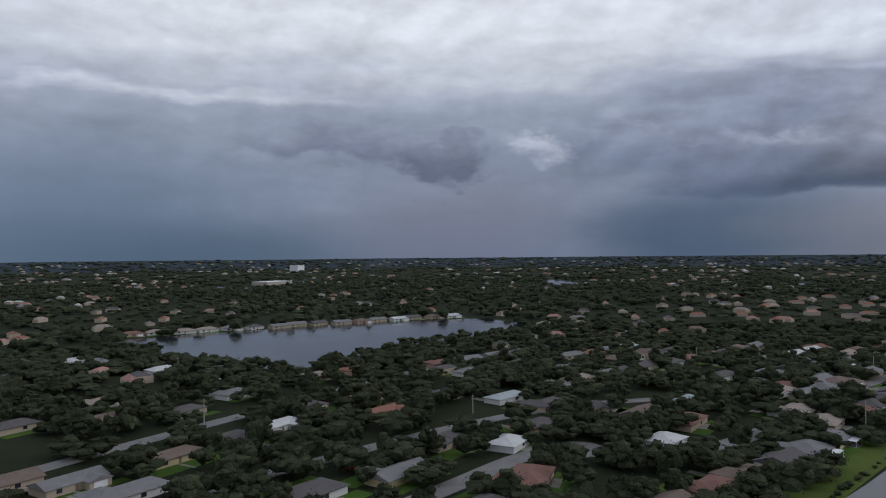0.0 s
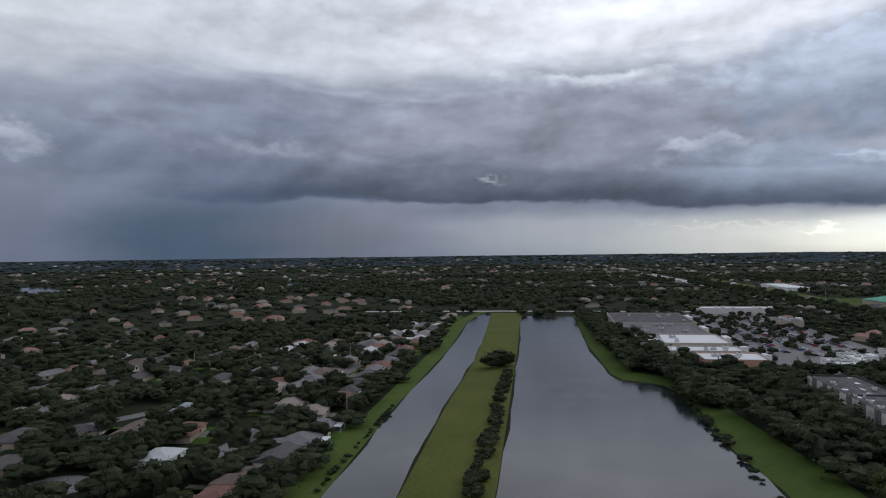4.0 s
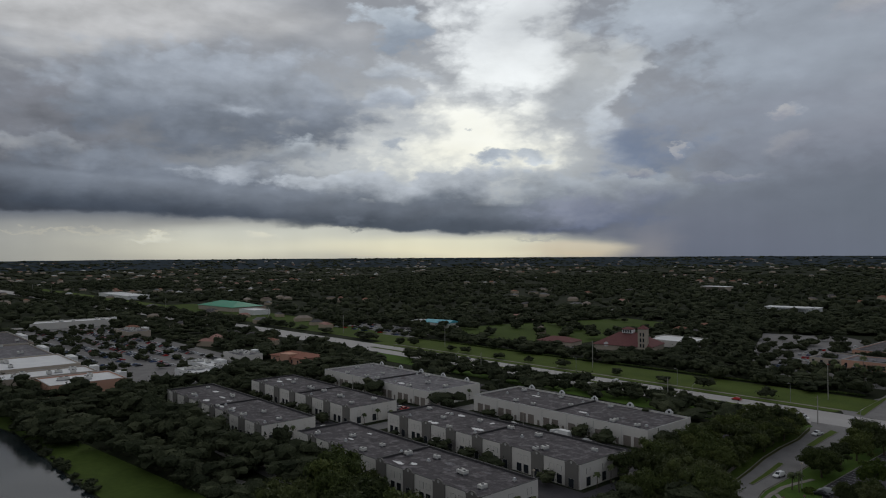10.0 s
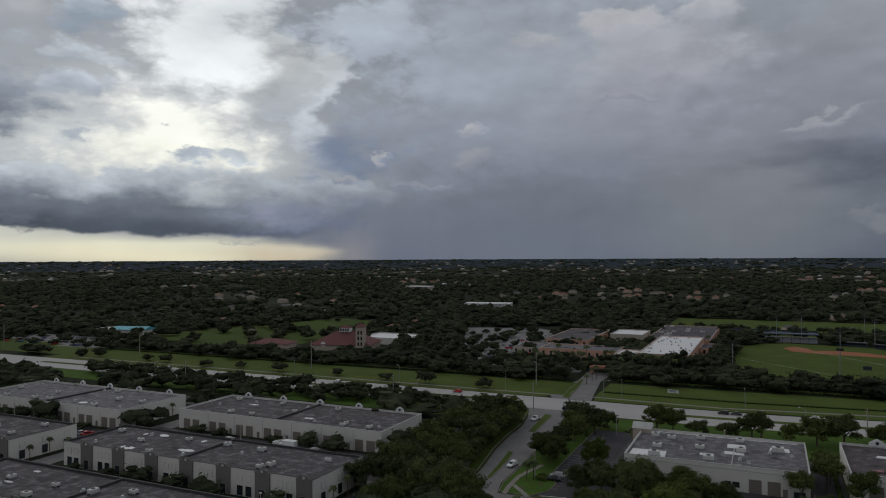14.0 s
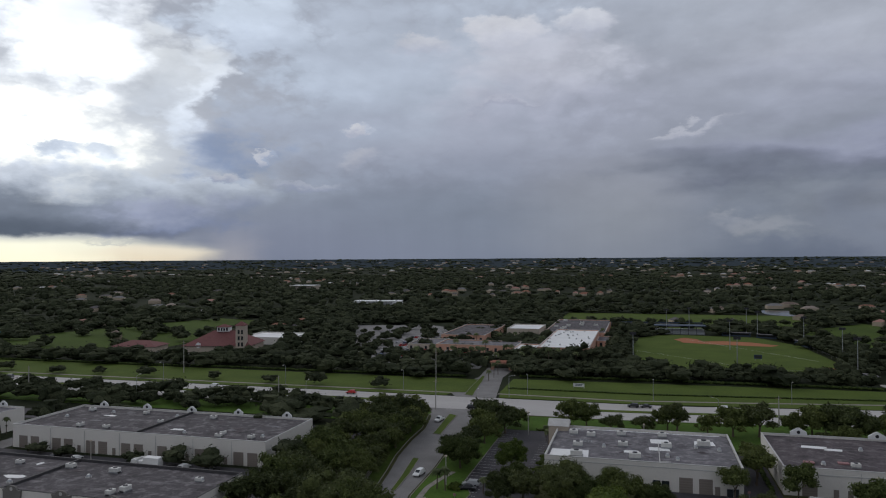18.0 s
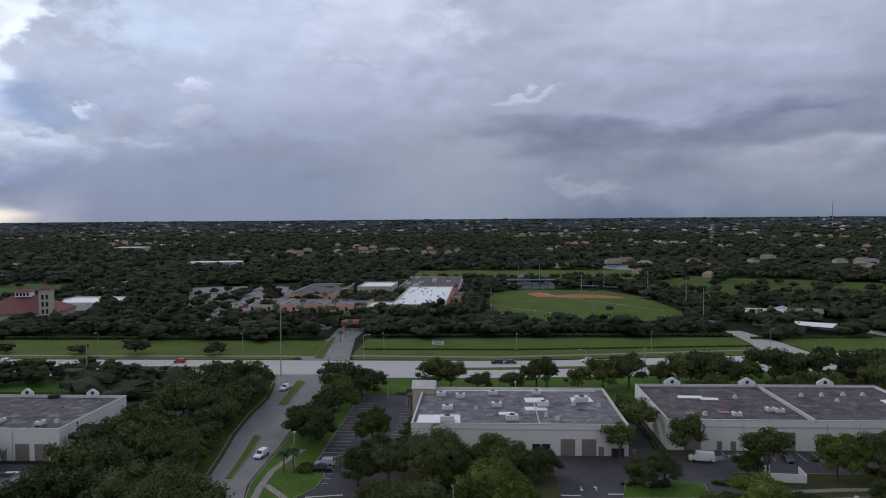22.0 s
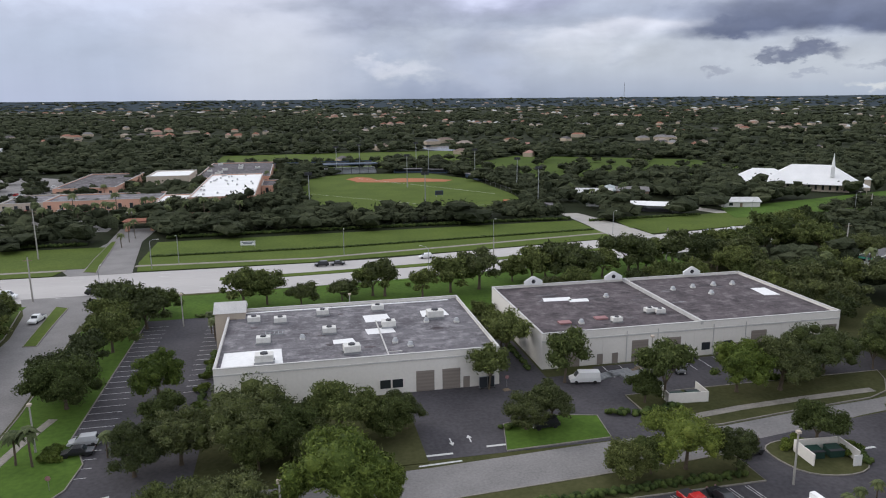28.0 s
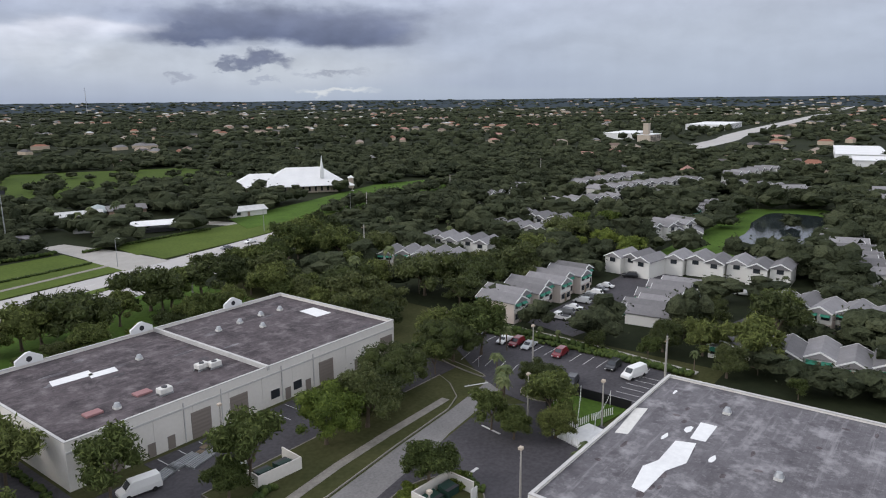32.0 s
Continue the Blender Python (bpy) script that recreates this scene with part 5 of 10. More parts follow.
lines_of("stop_line", [(22, 117.5, 4, 0, 0.5), (33, 118.2, 0, -0.0 + 0.5, 3.2), (-24, 100.4, 5, 0, 0.5), (-57, 116, 7.5, 0, 0.5), (-59.5, 205, 7, 0, 0.5), (25, 100.7, 5, 0, 0.4), (83, 105.5, 5, 0, 0.5)], label="white stop line")
# driveway arrows
for x, y, turn in ((26.5, 121, 180), (29.5, 121.5, 0), (46, 122, 0), (49.5, 121, 180), (23, 97.5, 180), (27, 97.5, 0), (-23, 96, 0)):
    bm = bmesh.new()
    bm.faces.new([bm.verts.new((u, v, 0)) for u, v in ((-0.1, -1.2), (0.1, -1.2), (0.1, 0.2), (0.45, 0.2), (0, 1.2), (-0.45, 0.2), (-0.1, 0.2))])
    ob = tagged(part("arrow_marking", bm, M["paint_line"]), "white arrow painted on asphalt", "road marking", kind="structure")
    ob.location, ob.rotation_euler = (x, y, 0.11), (0, 0, radians(turn))

lines_of("stop_lines", [(-28.4, 114.6, 7.2, 1.5, 0.4), (20.4, 114.8, 6.4, 0.3, 0.4), (61.5, 117.4, 0.2, -0.1, 0.4), (24.0, 104.2, 6.0, 0.3, 0.4), (110.5, 124.0, 4.0, -2.4, 0.4), (98.6, 108.6, 0.8, 4.0, 0.4)], label="white stop lines at the lot entrances")
# ---- buildings of the business park ----
def keep_building(x0, x1, y0, y1, margin=2.5):
    keep(rect(x0, x1, y0, y1), margin)


def wall_run(name, root, x0, x1, y0, y1, z0, z1, material, label=""):
    return part(name, box(x0, x1, y0, y1, z0, z1), M[material], root, label)


def shutter_mesh(w, h):
    """A ribbed roll-up door in one corrugated sheet with a thin edge."""
    bm = bmesh.new()
    k = max(8, int(h / 0.3)) // 2 * 2
    rows = [[bm.verts.new((sx * w / 2, -0.07 if i % 2 else -0.03, h * i / k)) for sx in (-1, 1)] for i in range(k + 1)]
    rear = [[bm.verts.new((sx * w / 2, 0.05, z)) for sx in (-1, 1)] for z in (0, h)]
    for lo, hi in zip(rows[:-1], rows[1:]):
        bm.faces.new((lo[0], lo[1], hi[1], hi[0]))
    bm.faces.new((rear[1][0], rear[1][1], rear[0][1], rear[0][0]))
    bm.faces.new((rows[-1][0], rows[-1][1], rear[1][1], rear[1][0]))
    bm.faces.new([rows[i][0] for i in range(k, -1, -1)] + [rear[0][0], rear[1][0]])
    bm.faces.new([rows[i][1] for i in range(k + 1)] + [rear[1][1], rear[0][1]])
    return mesh_of("loading_door", bm, M["shutter"])


def framed(name, w, h, frame, pane_mat, frame_mat, sill=True):
    """A framed leaf or pane in one mesh: a rim that stands proud and a field set back in it."""
    bm = bmesh.new()
    add_box(bm, -w / 2 - frame, w / 2 + frame, -0.09, 0.05, -frame if sill else 0, h + frame, 1)
    bm.faces.ensure_lookup_table()
    front = bm.faces[2]
    bmesh.ops.inset_region(bm, faces=[front], thickness=frame, depth=0.0)
    inner = bmesh.ops.inset_region(bm, faces=[front], thickness=0.005, depth=-0.05)
    front.material_index = 0
    return mesh_of(name, bm, (pane_mat, frame_mat))


def door_mesh(w, h, material):
    return framed("door", w, h, 0.09, material, M["coping"], False)


def window_mesh(w, h):
    return framed("window", w, h, 0.1, M["glass"], M["coping"])


SHUTTER, SHUTTER_TALL = shutter_mesh(3.3, 3.9), shutter_mesh(3.5, 4.4)
DOOR, WINDOW, WINDOW_TALL = door_mesh(1.05, 2.1, M["shutter"]), window_mesh(1.7, 1.4), window_mesh(1.4, 2.4)


def shell(root, x0, x1, y0, y1, h, wall="stucco", roof="roof_mid", cope="coping", parapet=0.55, t=0.3):
    """Four walls with a parapet, a flat roof inside it and a coping on each wall."""
    wall_run("wall", root, x0, x1, y0, y0 + t, 0, h, wall)
    wall_run("wall", root, x0, x1, y1 - t, y1, 0, h, wall)
    wall_run("wall", root, x0, x0 + t, y0 + t, y1 - t, 0, h, wall)
    wall_run("wall", root, x1 - t, x1, y0 + t, y1 - t, 0, h, wall)
    part("roof", box(x0 + t, x1 - t, y0 + t, y1 - t, h - parapet - 0.25, h - parapet), M[roof], root)
    e = 0.06
    for a, b, c, d in ((x0 - e, x1 + e, y0 - e, y0 + t + e), (x0 - e, x1 + e, y1 - t - e, y1 + e), (x0 - e, x0 + t + e, y0 + t + e, y1 - t - e), (x1 - t - e, x1 + e, y0 + t + e, y1 - t - e)):
        part("coping", box(a, b, c, d, h, h + 0.13), M[cope], root)


def pediment(root, x, y, z, w=4.6, h=2.1, facing=1):
    bm = bmesh.new()
    outline = [(-w / 2, 0), (w / 2, 0), (w / 2, h * 0.45), (0.35, h), (-0.35, h), (-w / 2, h * 0.45)]
    front, rear = [[bm.verts.new((u, s, v)) for u, v in outline] for s in (-0.22, 0.22)]
    bm.faces.new(front)
    bm.faces.new(rear[::-1])
    for i in range(6):
        bm.faces.new((front[i], rear[i], rear[(i + 1) % 6], front[(i + 1) % 6]))
    bmesh.ops.recalc_face_normals(bm, faces=bm.faces[:])
    p = part("pediment", bm, M["white_paint"], root)
    p.location = (x, y, z)
    bm = bmesh.new()
    bmesh.ops.create_cone(bm, cap_ends=True, segments=20, radius1=0.5, radius2=0.5, depth=0.5, matrix=Matrix.Translation((0, 0, h * 0.42)) @ Matrix.Rotation(radians(90), 4, "X"))
    part("round_window", bm, M["dark_metal"], p, "dark round opening")


def flat_patch(root, pts, z, material, label):
    part("roof_patch", prism(pts, z, z + 0.03), M[material], root, label)


def blotch(cx, cy, rx, ry, n=14, seed=0):
    r = random.Random(seed)
    return [(cx + rx * math.cos(k / n * 6.283) * r.uniform(0.6, 1.15), cy + ry * math.sin(k / n * 6.283) * r.uniform(0.6, 1.15)) for k in range(n)]


# warehouse with the white roof units
def units_warehouse():
    x0, x1, y0, y1, h = -10, 40, 141, 176, 7.3
    keep_building(x0, x1, y0, y1, 1.5)
    root = thing("warehouse", label="cream stucco warehouse with white air units on its grey roof", category="warehouse")
    shell(root, x0, x1, y0, y1, h, roof="roof_grey")
    zr = h - 0.55
    for x in (26.2, 31.0):
        shared("loading_door", SHUTTER, root, (x, y0 - 0.03, 0.05))
    for x in (-1.5, 33.8):
        shared("door", DOOR, root, (x, y0 - 0.03, 0.05))
    for x in (19.0, 21.2):
        shared("window", WINDOW, root, (x, y0 - 0.03, 1.3))
    for k in range(9):
        part("pilaster", box(x0 + 3 + 5.6 * k, x0 + 3.12 + 5.6 * k, y0 - 0.05, y0, 0, h), M["stucco"], root)
    part("eaves_band", box(x0, x1, y0 - 0.1, y0, h - 1.3, h - 1.05), M["coping"], root)
    # corner turret with a little gable
    t = part("corner_tower", box(-12.6, -6.6, 170.8, 176.6, 0, 8.2), M["tan"], root, "square entrance tower")
    bm = bmesh.new()
    a = [bm.verts.new(v) for v in ((-12.9, 170.5, 8.2), (-6.3, 170.5, 8.2), (-6.3, 176.9, 8.2), (-12.9, 176.9, 8.2), (-12.9, 173.7, 9.9), (-6.3, 173.7, 9.9))]
    for f in ((0, 1, 5, 4), (2, 3, 4, 5), (1, 2, 5), (3, 0, 4), (3, 2, 1, 0)):
        bm.faces.new([a[i] for i in f])
    part("gable_roof", bm, M["coping"], t, "pale ribbed gable")
    for y in (172.2, 175.2):
        part("window", box(-12.68, -12.6, y - 0.5, y + 0.5, 5.2, 6.8), M["glass"], t)
    part("roof_divider", box(19.8, 20.05, y0 + 0.3, 163, zr, zr + 0.18), M["coping"], root)
    part("roof_divider", box(19.8, 22.6, y0 + 3, y0 + 3.2, zr, zr + 0.18), M["coping"], root)
    for k, (a, b, c, d) in enumerate(((-9, 1.5, 142.2, 150.5), (17.6, 23.2, 162.5, 167.5), (17.2, 23, 154.8, 158.4), (10.6, 14.8, 150.8, 153.4), (30, 35.6, 163.5, 168.2), (35, 38.5, 142, 143.2), (-9.4, 38, 174.4, 175.4))):
        flat_patch(root, [(a + 0.3 * math.sin(k), c), (b, c + 0.2), (b - 0.4, d), (a, d - 0.3)], zr, "white_roof", "white coated patch")
    for k in range(9):
        r = random.Random(k + 40)
        flat_patch(root, blotch(r.uniform(-6, 36), r.uniform(144, 173), r.uniform(0.6, 2.0), r.uniform(0.4, 1.0), seed=k), zr - 0.012, "roof_dark", "dark repair patch")
    bm = bmesh.new()
    for k in range(5):
        add_box(bm, -2.0 + 0.8 * k, -1.9 + 0.8 * k, 158, 160, zr + 0.4, zr + 0.5)
    add_box(bm, -2.2, 1.6, 157.9, 158, zr + 0.3, zr + 0.5)
    add_box(bm, -2.2, 1.6, 160, 160.1, zr + 0.3, zr + 0.5)
    part("pipe_rack", bm, M["steel"], root)
    return zr


ROOF_A = units_warehouse()


def pediment_warehouse():
    x0, x1, y0, y1, h = 50, 116, 146, 181.5, 7.2
    keep_building(x0, x1, y0, y1, 1.5)
    root = thing("warehouse", label="cream warehouse with three round-holed pediments and a dark roof", category="warehouse")
    shell(root, x0, x1, y0, y1, h, roof="roof_dark")
    zr = h - 0.55
    for x in (60.3, 81.1):
        pediment(root, x, y1 - 0.3, h)
    pediment(root, 102.5, y1 - 0.3, h)
    part("roof_divider", box(83.6, 84.1, y0 - 0.1, y1 - 0.3, zr, h + 0.25), M["coping"], root)
    for x in (56, 70.5, 77.6, 97, 113.6):
        shared("loading_door", SHUTTER_TALL, root, (x, y0 - 0.03, 0.05))
    for x in (62, 65.2, 87.8, 92.5, 105):
        shared("door", DOOR, root, (x, y0 - 0.03, 0.05))
    for x in (85, 90):
        shared("window", WINDOW, root, (x, y0 - 0.03, 1.3))
    for k in range(8):
        part("pilaster", box(x0 + 6.6 * (k + 0.9), x0 + 6.6 * (k + 0.9) + 0.12, y0 - 0.06, y0, 0, h - 1.4), M["stucco"], root)
    part("eaves_band", box(x0, x1, y0 - 0.12, y0, h - 1.7, h - 1.4), M["coping"], root)
    for x in (67.5, 74.2, 86.5, 93.8):
        part("downpipe", box(x, x + 0.14, y0 - 0.18, y0 - 0.02, 0, h - 0.6), M["coping"], root)
    for k, (a, b, c, d) in enumerate(((58.5, 65.5, 168.2, 171.2), (64, 69, 166.6, 169.2), (109.5, 113.8, 161.5, 168), (64, 69, 146.8, 147.5))):
        flat_patch(root, [(a, c + 0.4), (b - 0.5, c), (b, d - 0.3), (a + 0.6, d)], zr, "white_roof", "white coated patch")
    for x, y in ((56.0, 152.2), (64.4, 153.3)):
        part("skylight", box(x, x + 2.6, y, y + 1.7, zr, zr + 0.35, 0.05), M["red_rust"], root, "faded red skylight curb")
    for k in range(16):
        r = random.Random(k)
        flat_patch(root, blotch(r.uniform(53, 113), r.uniform(149, 178), r.uniform(0.8, 3.0), r.uniform(0.3, 1.2), seed=k + 9), zr - 0.012, r.choice(("roof_mid", "roof_grey")), "worn repair patch")
    return zr


ROOF_B = pediment_warehouse()


def near_roofs():
    """The two low buildings right below the flight."""
    x0, x1, y0, y1, h = -11, 59.3, 44, 84.5, 8.0
    keep_building(x0, x1, y0, y1, 1.0)
    root = thing("warehouse", label="warehouse with a crazed white-coated roof and white parapets", category="warehouse")
    shell(root, x0, x1, y0, y1, h, roof="roof_crazed", cope="white_paint", parapet=0.5, t=0.35)
    part("roof_divider", box(24, 24.5, y0 + 0.35, y1 + 0.1, h - 0.5, h + 0.55), M["white_paint"], root)
    part("stepped_parapet", box(59.0, 59.7, y0 + 8, y1 + 0.2, h, h + 0.75), M["white_paint"], root)
    part("stepped_parapet", box(58.6, 60.4, 66, 71, h + 0.1, h + 1.6), M["white_paint"], root)
    for x in (-4, 12, 33, 49):
        shared("door", DOOR, root, (x, y1 + 0.03, 0.05), math.pi)
    root.matrix_basis = pose(59.5, 84.9, 0, 0, 0, 3.5) @ pose(-59.5, -84.9, 0)
    x0, x1, y0, y1, h = 75, 118.5, 42, 89.5, 8.0
    keep_building(x0, x1, y0, y1, 1.0)
    root = thing("warehouse", label="warehouse with a patched grey roof and a teal-lettered sign", category="warehouse")
    shell(root, x0, x1, y0, y1, h, roof="roof_grey", cope="coping", parapet=0.3, t=0.35)
    zr = h - 0.3
    flat_patch(root, [(97.8, 81.0), (98.7, 78.6), (92.9, 77.9), (89.6, 79.3), (83.5, 79.5), (83.8, 81.1), (89.1, 81.9), (91.6, 80.9)], zr, "white_roof", "white coated patch")
    flat_patch(root, [(105.1, 80.1), (105.2, 77.9), (99.8, 77.8), (99.6, 79.7)], zr, "white_roof", "white coated patch")
    flat_patch(root, [(104.3, 89.1), (105.1, 87.6), (95.9, 86.7), (95.3, 88.3)], zr, "unit_white", "greyed coated patch")
    for k in range(22):
        r = random.Random(k + 5)
        flat_patch(root, blotch(r.uniform(79, 116), r.uniform(60, 88), r.uniform(0.3, 1.3), r.uniform(0.2, 0.6), 9, k), zr - 0.01, r.choice(("roof_dark", "roof_dark", "white_roof")), "small roof repair")
    sign = part("sign_band", box(75.0 - 0.12, 75.0, 76, 88.5, 6.6, 7.7), M["teal"], root, "teal lettering band on white")
    part("sign_panel", box(75.0, 84, 89.5, 89.62, 6.3, 7.8), M["white_paint"], root)
    # the sign's two lines of capitals, as plain bars
    for k, words in enumerate((((76.6, 78.0), (78.3, 81.4)), ((77.2, 81.0),))):
        for a, b in words:
            part("text_bar", box(a, b, 89.62, 89.66, 7.1 - 0.65 * k, 7.55 - 0.65 * k), M["teal"], root, "teal bar of sign lettering")


near_roofs()


def bay_gable(w, h):
    """The rounded, shouldered top of a dark bay."""
    bm = bmesh.new()
    pts = [(-w / 2, 0), (w / 2, 0), (w / 2, h * 0.35)] + [(0.62 * w / 2 * math.cos(a), h * 0.35 + h * 0.65 * math.sin(a)) for a in [k * math.pi / 8 for k in range(9)]] + [(-w / 2, h * 0.35)]
    f, b = [[bm.verts.new((u, s, v)) for u, v in pts] for s in (0, 0.5)]
    bm.faces.new(f)
    bm.faces.new(b[::-1])
    for i in range(len(pts)):
        j = (i + 1) % len(pts)
        bm.faces.new((f[i], b[i], b[j], f[j]))
    bmesh.ops.recalc_face_normals(bm, faces=bm.faces[:])
    return mesh_of("bay_gable", bm, M["grey_stucco"])


GABLE, MEDAL = bay_gable(5.2, 1.5), mesh_of("medallion", cyl(0.42, 0.42, -0.06, 0.06, 14), M["coping"])


def bay_wall_mesh(w, h):
    return mesh_of("dark_bay", box(-w / 2, w / 2, -0.45, 0.0, 0, h), M["grey_stucco"])


def ornament_window():
    return framed("square_window", 1.5, 1.5, 0.16, M["stucco"], M["grey_stucco"])


BAY, SQUARE = bay_wall_mesh(5.0, 7.2), ornament_window()
ENTRY = window_mesh(1.9, 2.6)


def business_unit(x0, x1, y0, y1, h, bays, roof, label, plain=False):
    keep_building(x0, x1, y0, y1, 2)
    root = thing("business_unit", label=label, category="warehouse", group="business park units")
    shell(root, x0, x1, y0, y1, h, roof=roof, cope="dark_coping" if not plain else "coping", t=0.3)
    w = (x1 - x0) / bays
    if plain:
        for k in range(bays):
            x = x0 + w * (k + 0.5)
            shared("loading_door", SHUTTER, root, (x - 2.3, y0 - 0.03, 0.05))
            shared("loading_door", SHUTTER, root, (x + 2.3, y0 - 0.03, 0.05))
            shared("door", DOOR, root, (x + 6.5, y0 - 0.03, 0.05))
            part("downpipe", box(x + 8.5, x + 8.64, y0 - 0.15, y0, 0, h - 0.5), M["coping"], root)
        for k in range(5):
            p = pediment(root, x0 + (x1 - x0) * (k + 0.5) / 5, y1 - 0.3, h, 3.4, 1.9)
    else:
        for k in range(bays):
            x = x0 + w * (k + 0.5)
            shared("dark_bay", BAY, root, (x + w * 0.28, y0, 0))
            g = shared("bay_gable", GABLE, root, (x + w * 0.28, y0 - 0.47, 7.2))
            m = shared("medallion", MEDAL, g, (0, -0.02, 0.75))
            m.rotation_euler = (radians(90), 0, 0)
            shared("entry_window", ENTRY, root, (x + w * 0.28, y0 - 0.48, 0.2))
            for dx in (-w * 0.30, -w * 0.08):
                shared("square_window", SQUARE, root, (x + dx, y0 - 0.02, 4.3))
                shared("entry_window", ENTRY, root, (x + dx, y0 - 0.03, 0.3))
        for k in range(3):
            y = y0 + (y1 - y0) * (k + 0.5) / 3
            for z, me in ((4.3, SQUARE), (0.6, ENTRY)):
                o = shared("square_window" if z > 3 else "entry_window", me, root, (x1 + 0.02, y, z), radians(90))
        # black lining on the inner side of the parapet
        part("parapet_lining", box(x0 + 0.42, x1 - 0.3, y1 - 0.42, y1 - 0.3, h - 0.6, h + 0.02), M["dark_coping"], root, "black parapet lining")
        part("parapet_lining", box(x0 + 0.3, x0 + 0.42, y0 + 0.3, y1 - 0.3, h - 0.6, h + 0.02), M["dark_coping"], root, "black parapet lining")
    for k in range(1, 3):
        x = x0 + (x1 - x0) * k / 2
        if k == 1:
            part("roof_divider", box(x, x + 0.5, y0 + 0.3, y1 - 0.3, h - 0.55, h + 0.1), M["dark_coping"], root)
    r = random.Random(int(x0 * 7 + y0))
    for k in range(int(bays * 1.6)):
        cx, cy = r.uniform(x0 + 4, x1 - 4), r.uniform(y0 + 4, y1 - 4)
        flat_patch(root, blotch(cx, cy, r.uniform(0.8, 3.2), r.uniform(0.6, 1.8), 10, k), h - 0.55, r.choice(("white_roof", "roof_dark", "roof_grey", "roof_dark")), "roof repair patch")
    return h - 0.55


BUSINESS = [
    (-177, -80, 38, 61, 7.6, 7, "roof_mid", "cream business unit with taupe gabled bays and dark coping", False),
    (-178, -80, 80.5, 105, 7.7, 7, "roof_mid", "long cream business unit with rounded taupe bays", False),
    (-182, -90, 133.5, 164, 7.4, 7, "roof_mid", "plain cream business unit with loading doors and small pediments", True),
    (-293, -194, 32.5, 56, 7.4, 7, "roof_mid", "cream business unit near the lake", False),
    (-288, -196, 74.5, 99, 7.6, 6, "roof_mid", "cream business unit with a patched roof", False),
    (-293, -201, 122, 156, 7.3, 7, "roof_grey", "plain cream business unit beside the main road", True),
]
ROOF_Z = [business_unit(*b) for b in BUSINESS]


# ---- roof units ----
def roof_unit():
    root = thing("air_conditioner", label="white boxed air conditioner with a round fan", category="air conditioner", group="roof air conditioners")
    bm = box(-1.25, 1.25, -0.85, 0.85, 0.35, 1.35, 0.06)
    part("case", bm, M["unit_white"], root)
    bm = bmesh.new()
    for s in (-1, 1):
        add_box(bm, -1.4, 1.4, s * 0.7 - 0.08, s * 0.7 + 0.08, 0, 0.35)
    part("skid", bm, M["steel"], root)
    part("fan", cyl(0.55, 0.5, 1.35, 1.52, 16), M["dark_metal"], root, "dark round fan grille")
    return root


UNIT = roof_unit()
UNIT.matrix_basis = pose(-4.6, 167.8, ROOF_A, 0, 0, 0)
for x, y, a, s in ((0.7, 166.2, 2, 1), (9.4, 169.5, 0, 1), (21.2, 170.3, 0, 1), (-2.2, 154.2, 0, 1.05), (10.2, 157.2, 0, 1.05), (-1.7, 144.0, 0, 1.25), (13.6, 145.4, 4, 1.2), (22.0, 158.4, 0, 1.1), (32.2, 162.2, 0, 1.35)):
    copy_thing(UNIT, pose(x, y, ROOF_A, 0, 0, a) @ Matrix.Scale(s, 4))
for x, y, a in ((67.8, 151.2, 0), (77.4, 155.6, 5), (79.2, 154.6, 0)):
    copy_thing(UNIT, pose(x, y, ROOF_B, 0, 0, a) @ Matrix.Scale(0.85, 4))


def roof_vent():
    root = thing("roof_vent", label="squat grey mushroom roof vent", category="vent", group="roof vents")
    part("curb", box(-0.5, 0.5, -0.5, 0.5, 0, 0.4, 0.03), M["unit_white"], root)
    part("cowl", cyl(0.6, 0.35, 0.4, 0.95, 14), M["steel"], root)
    return root


VENT = roof_vent()
VENT.matrix_basis = pose(91.5, 170.8, ROOF_B, 0, 0, 0)
for x, y, z in ((73.5, 168.7, ROOF_B), (97.1, 171.5, ROOF_B), (103.0, 172.2, ROOF_B), (98.3, 165.6, ROOF_B), (108, 172, ROOF_B), (36.0, 158.5, ROOF_A), (24.5, 146.5, ROOF_A), (22, 149, ROOF_A), (30, 160, ROOF_A),
                (95.5, 68.0, 7.7), (110, 78, 7.7), (60.5, 152, ROOF_B), (5, 155, ROOF_A)):
    copy_thing(VENT, pose(x, y, z, 0, 0, 0))
r = random.Random(3)
for (x0, x1, y0, y1, h, bays, roof, label, plain), z in zip(BUSINESS, ROOF_Z):
    for k in range(bays * 2):
        x, y = x0 + (x1 - x0) * (k // 2 + 0.5 + r.uniform(-0.2, 0.2)) / bays, r.choice((y0 + 4, y0 + 6, y1 - 6, (y0 + y1) / 2)) + r.uniform(-1, 1)
        if k % 3:
            copy_thing(UNIT, pose(x, y, z, 0, 0, r.choice((0, 90))) @ Matrix.Scale(r.uniform(0.7, 1.0), 4))
        else:
            copy_thing(VENT, pose(x, y, z, 0, 0, 0))
# ---- trees ----
def ico(sub):
    bm = bmesh.new()
    bmesh.ops.create_icosphere(bm, subdivisions=sub, radius=1.0)
    v = np.array([x.co[:] for x in bm.verts])
    f = np.array([[x.index for x in p.verts] for p in bm.faces])
    bm.free()
    return v, f


ICO1, ICO2 = ico(1), ico(2)


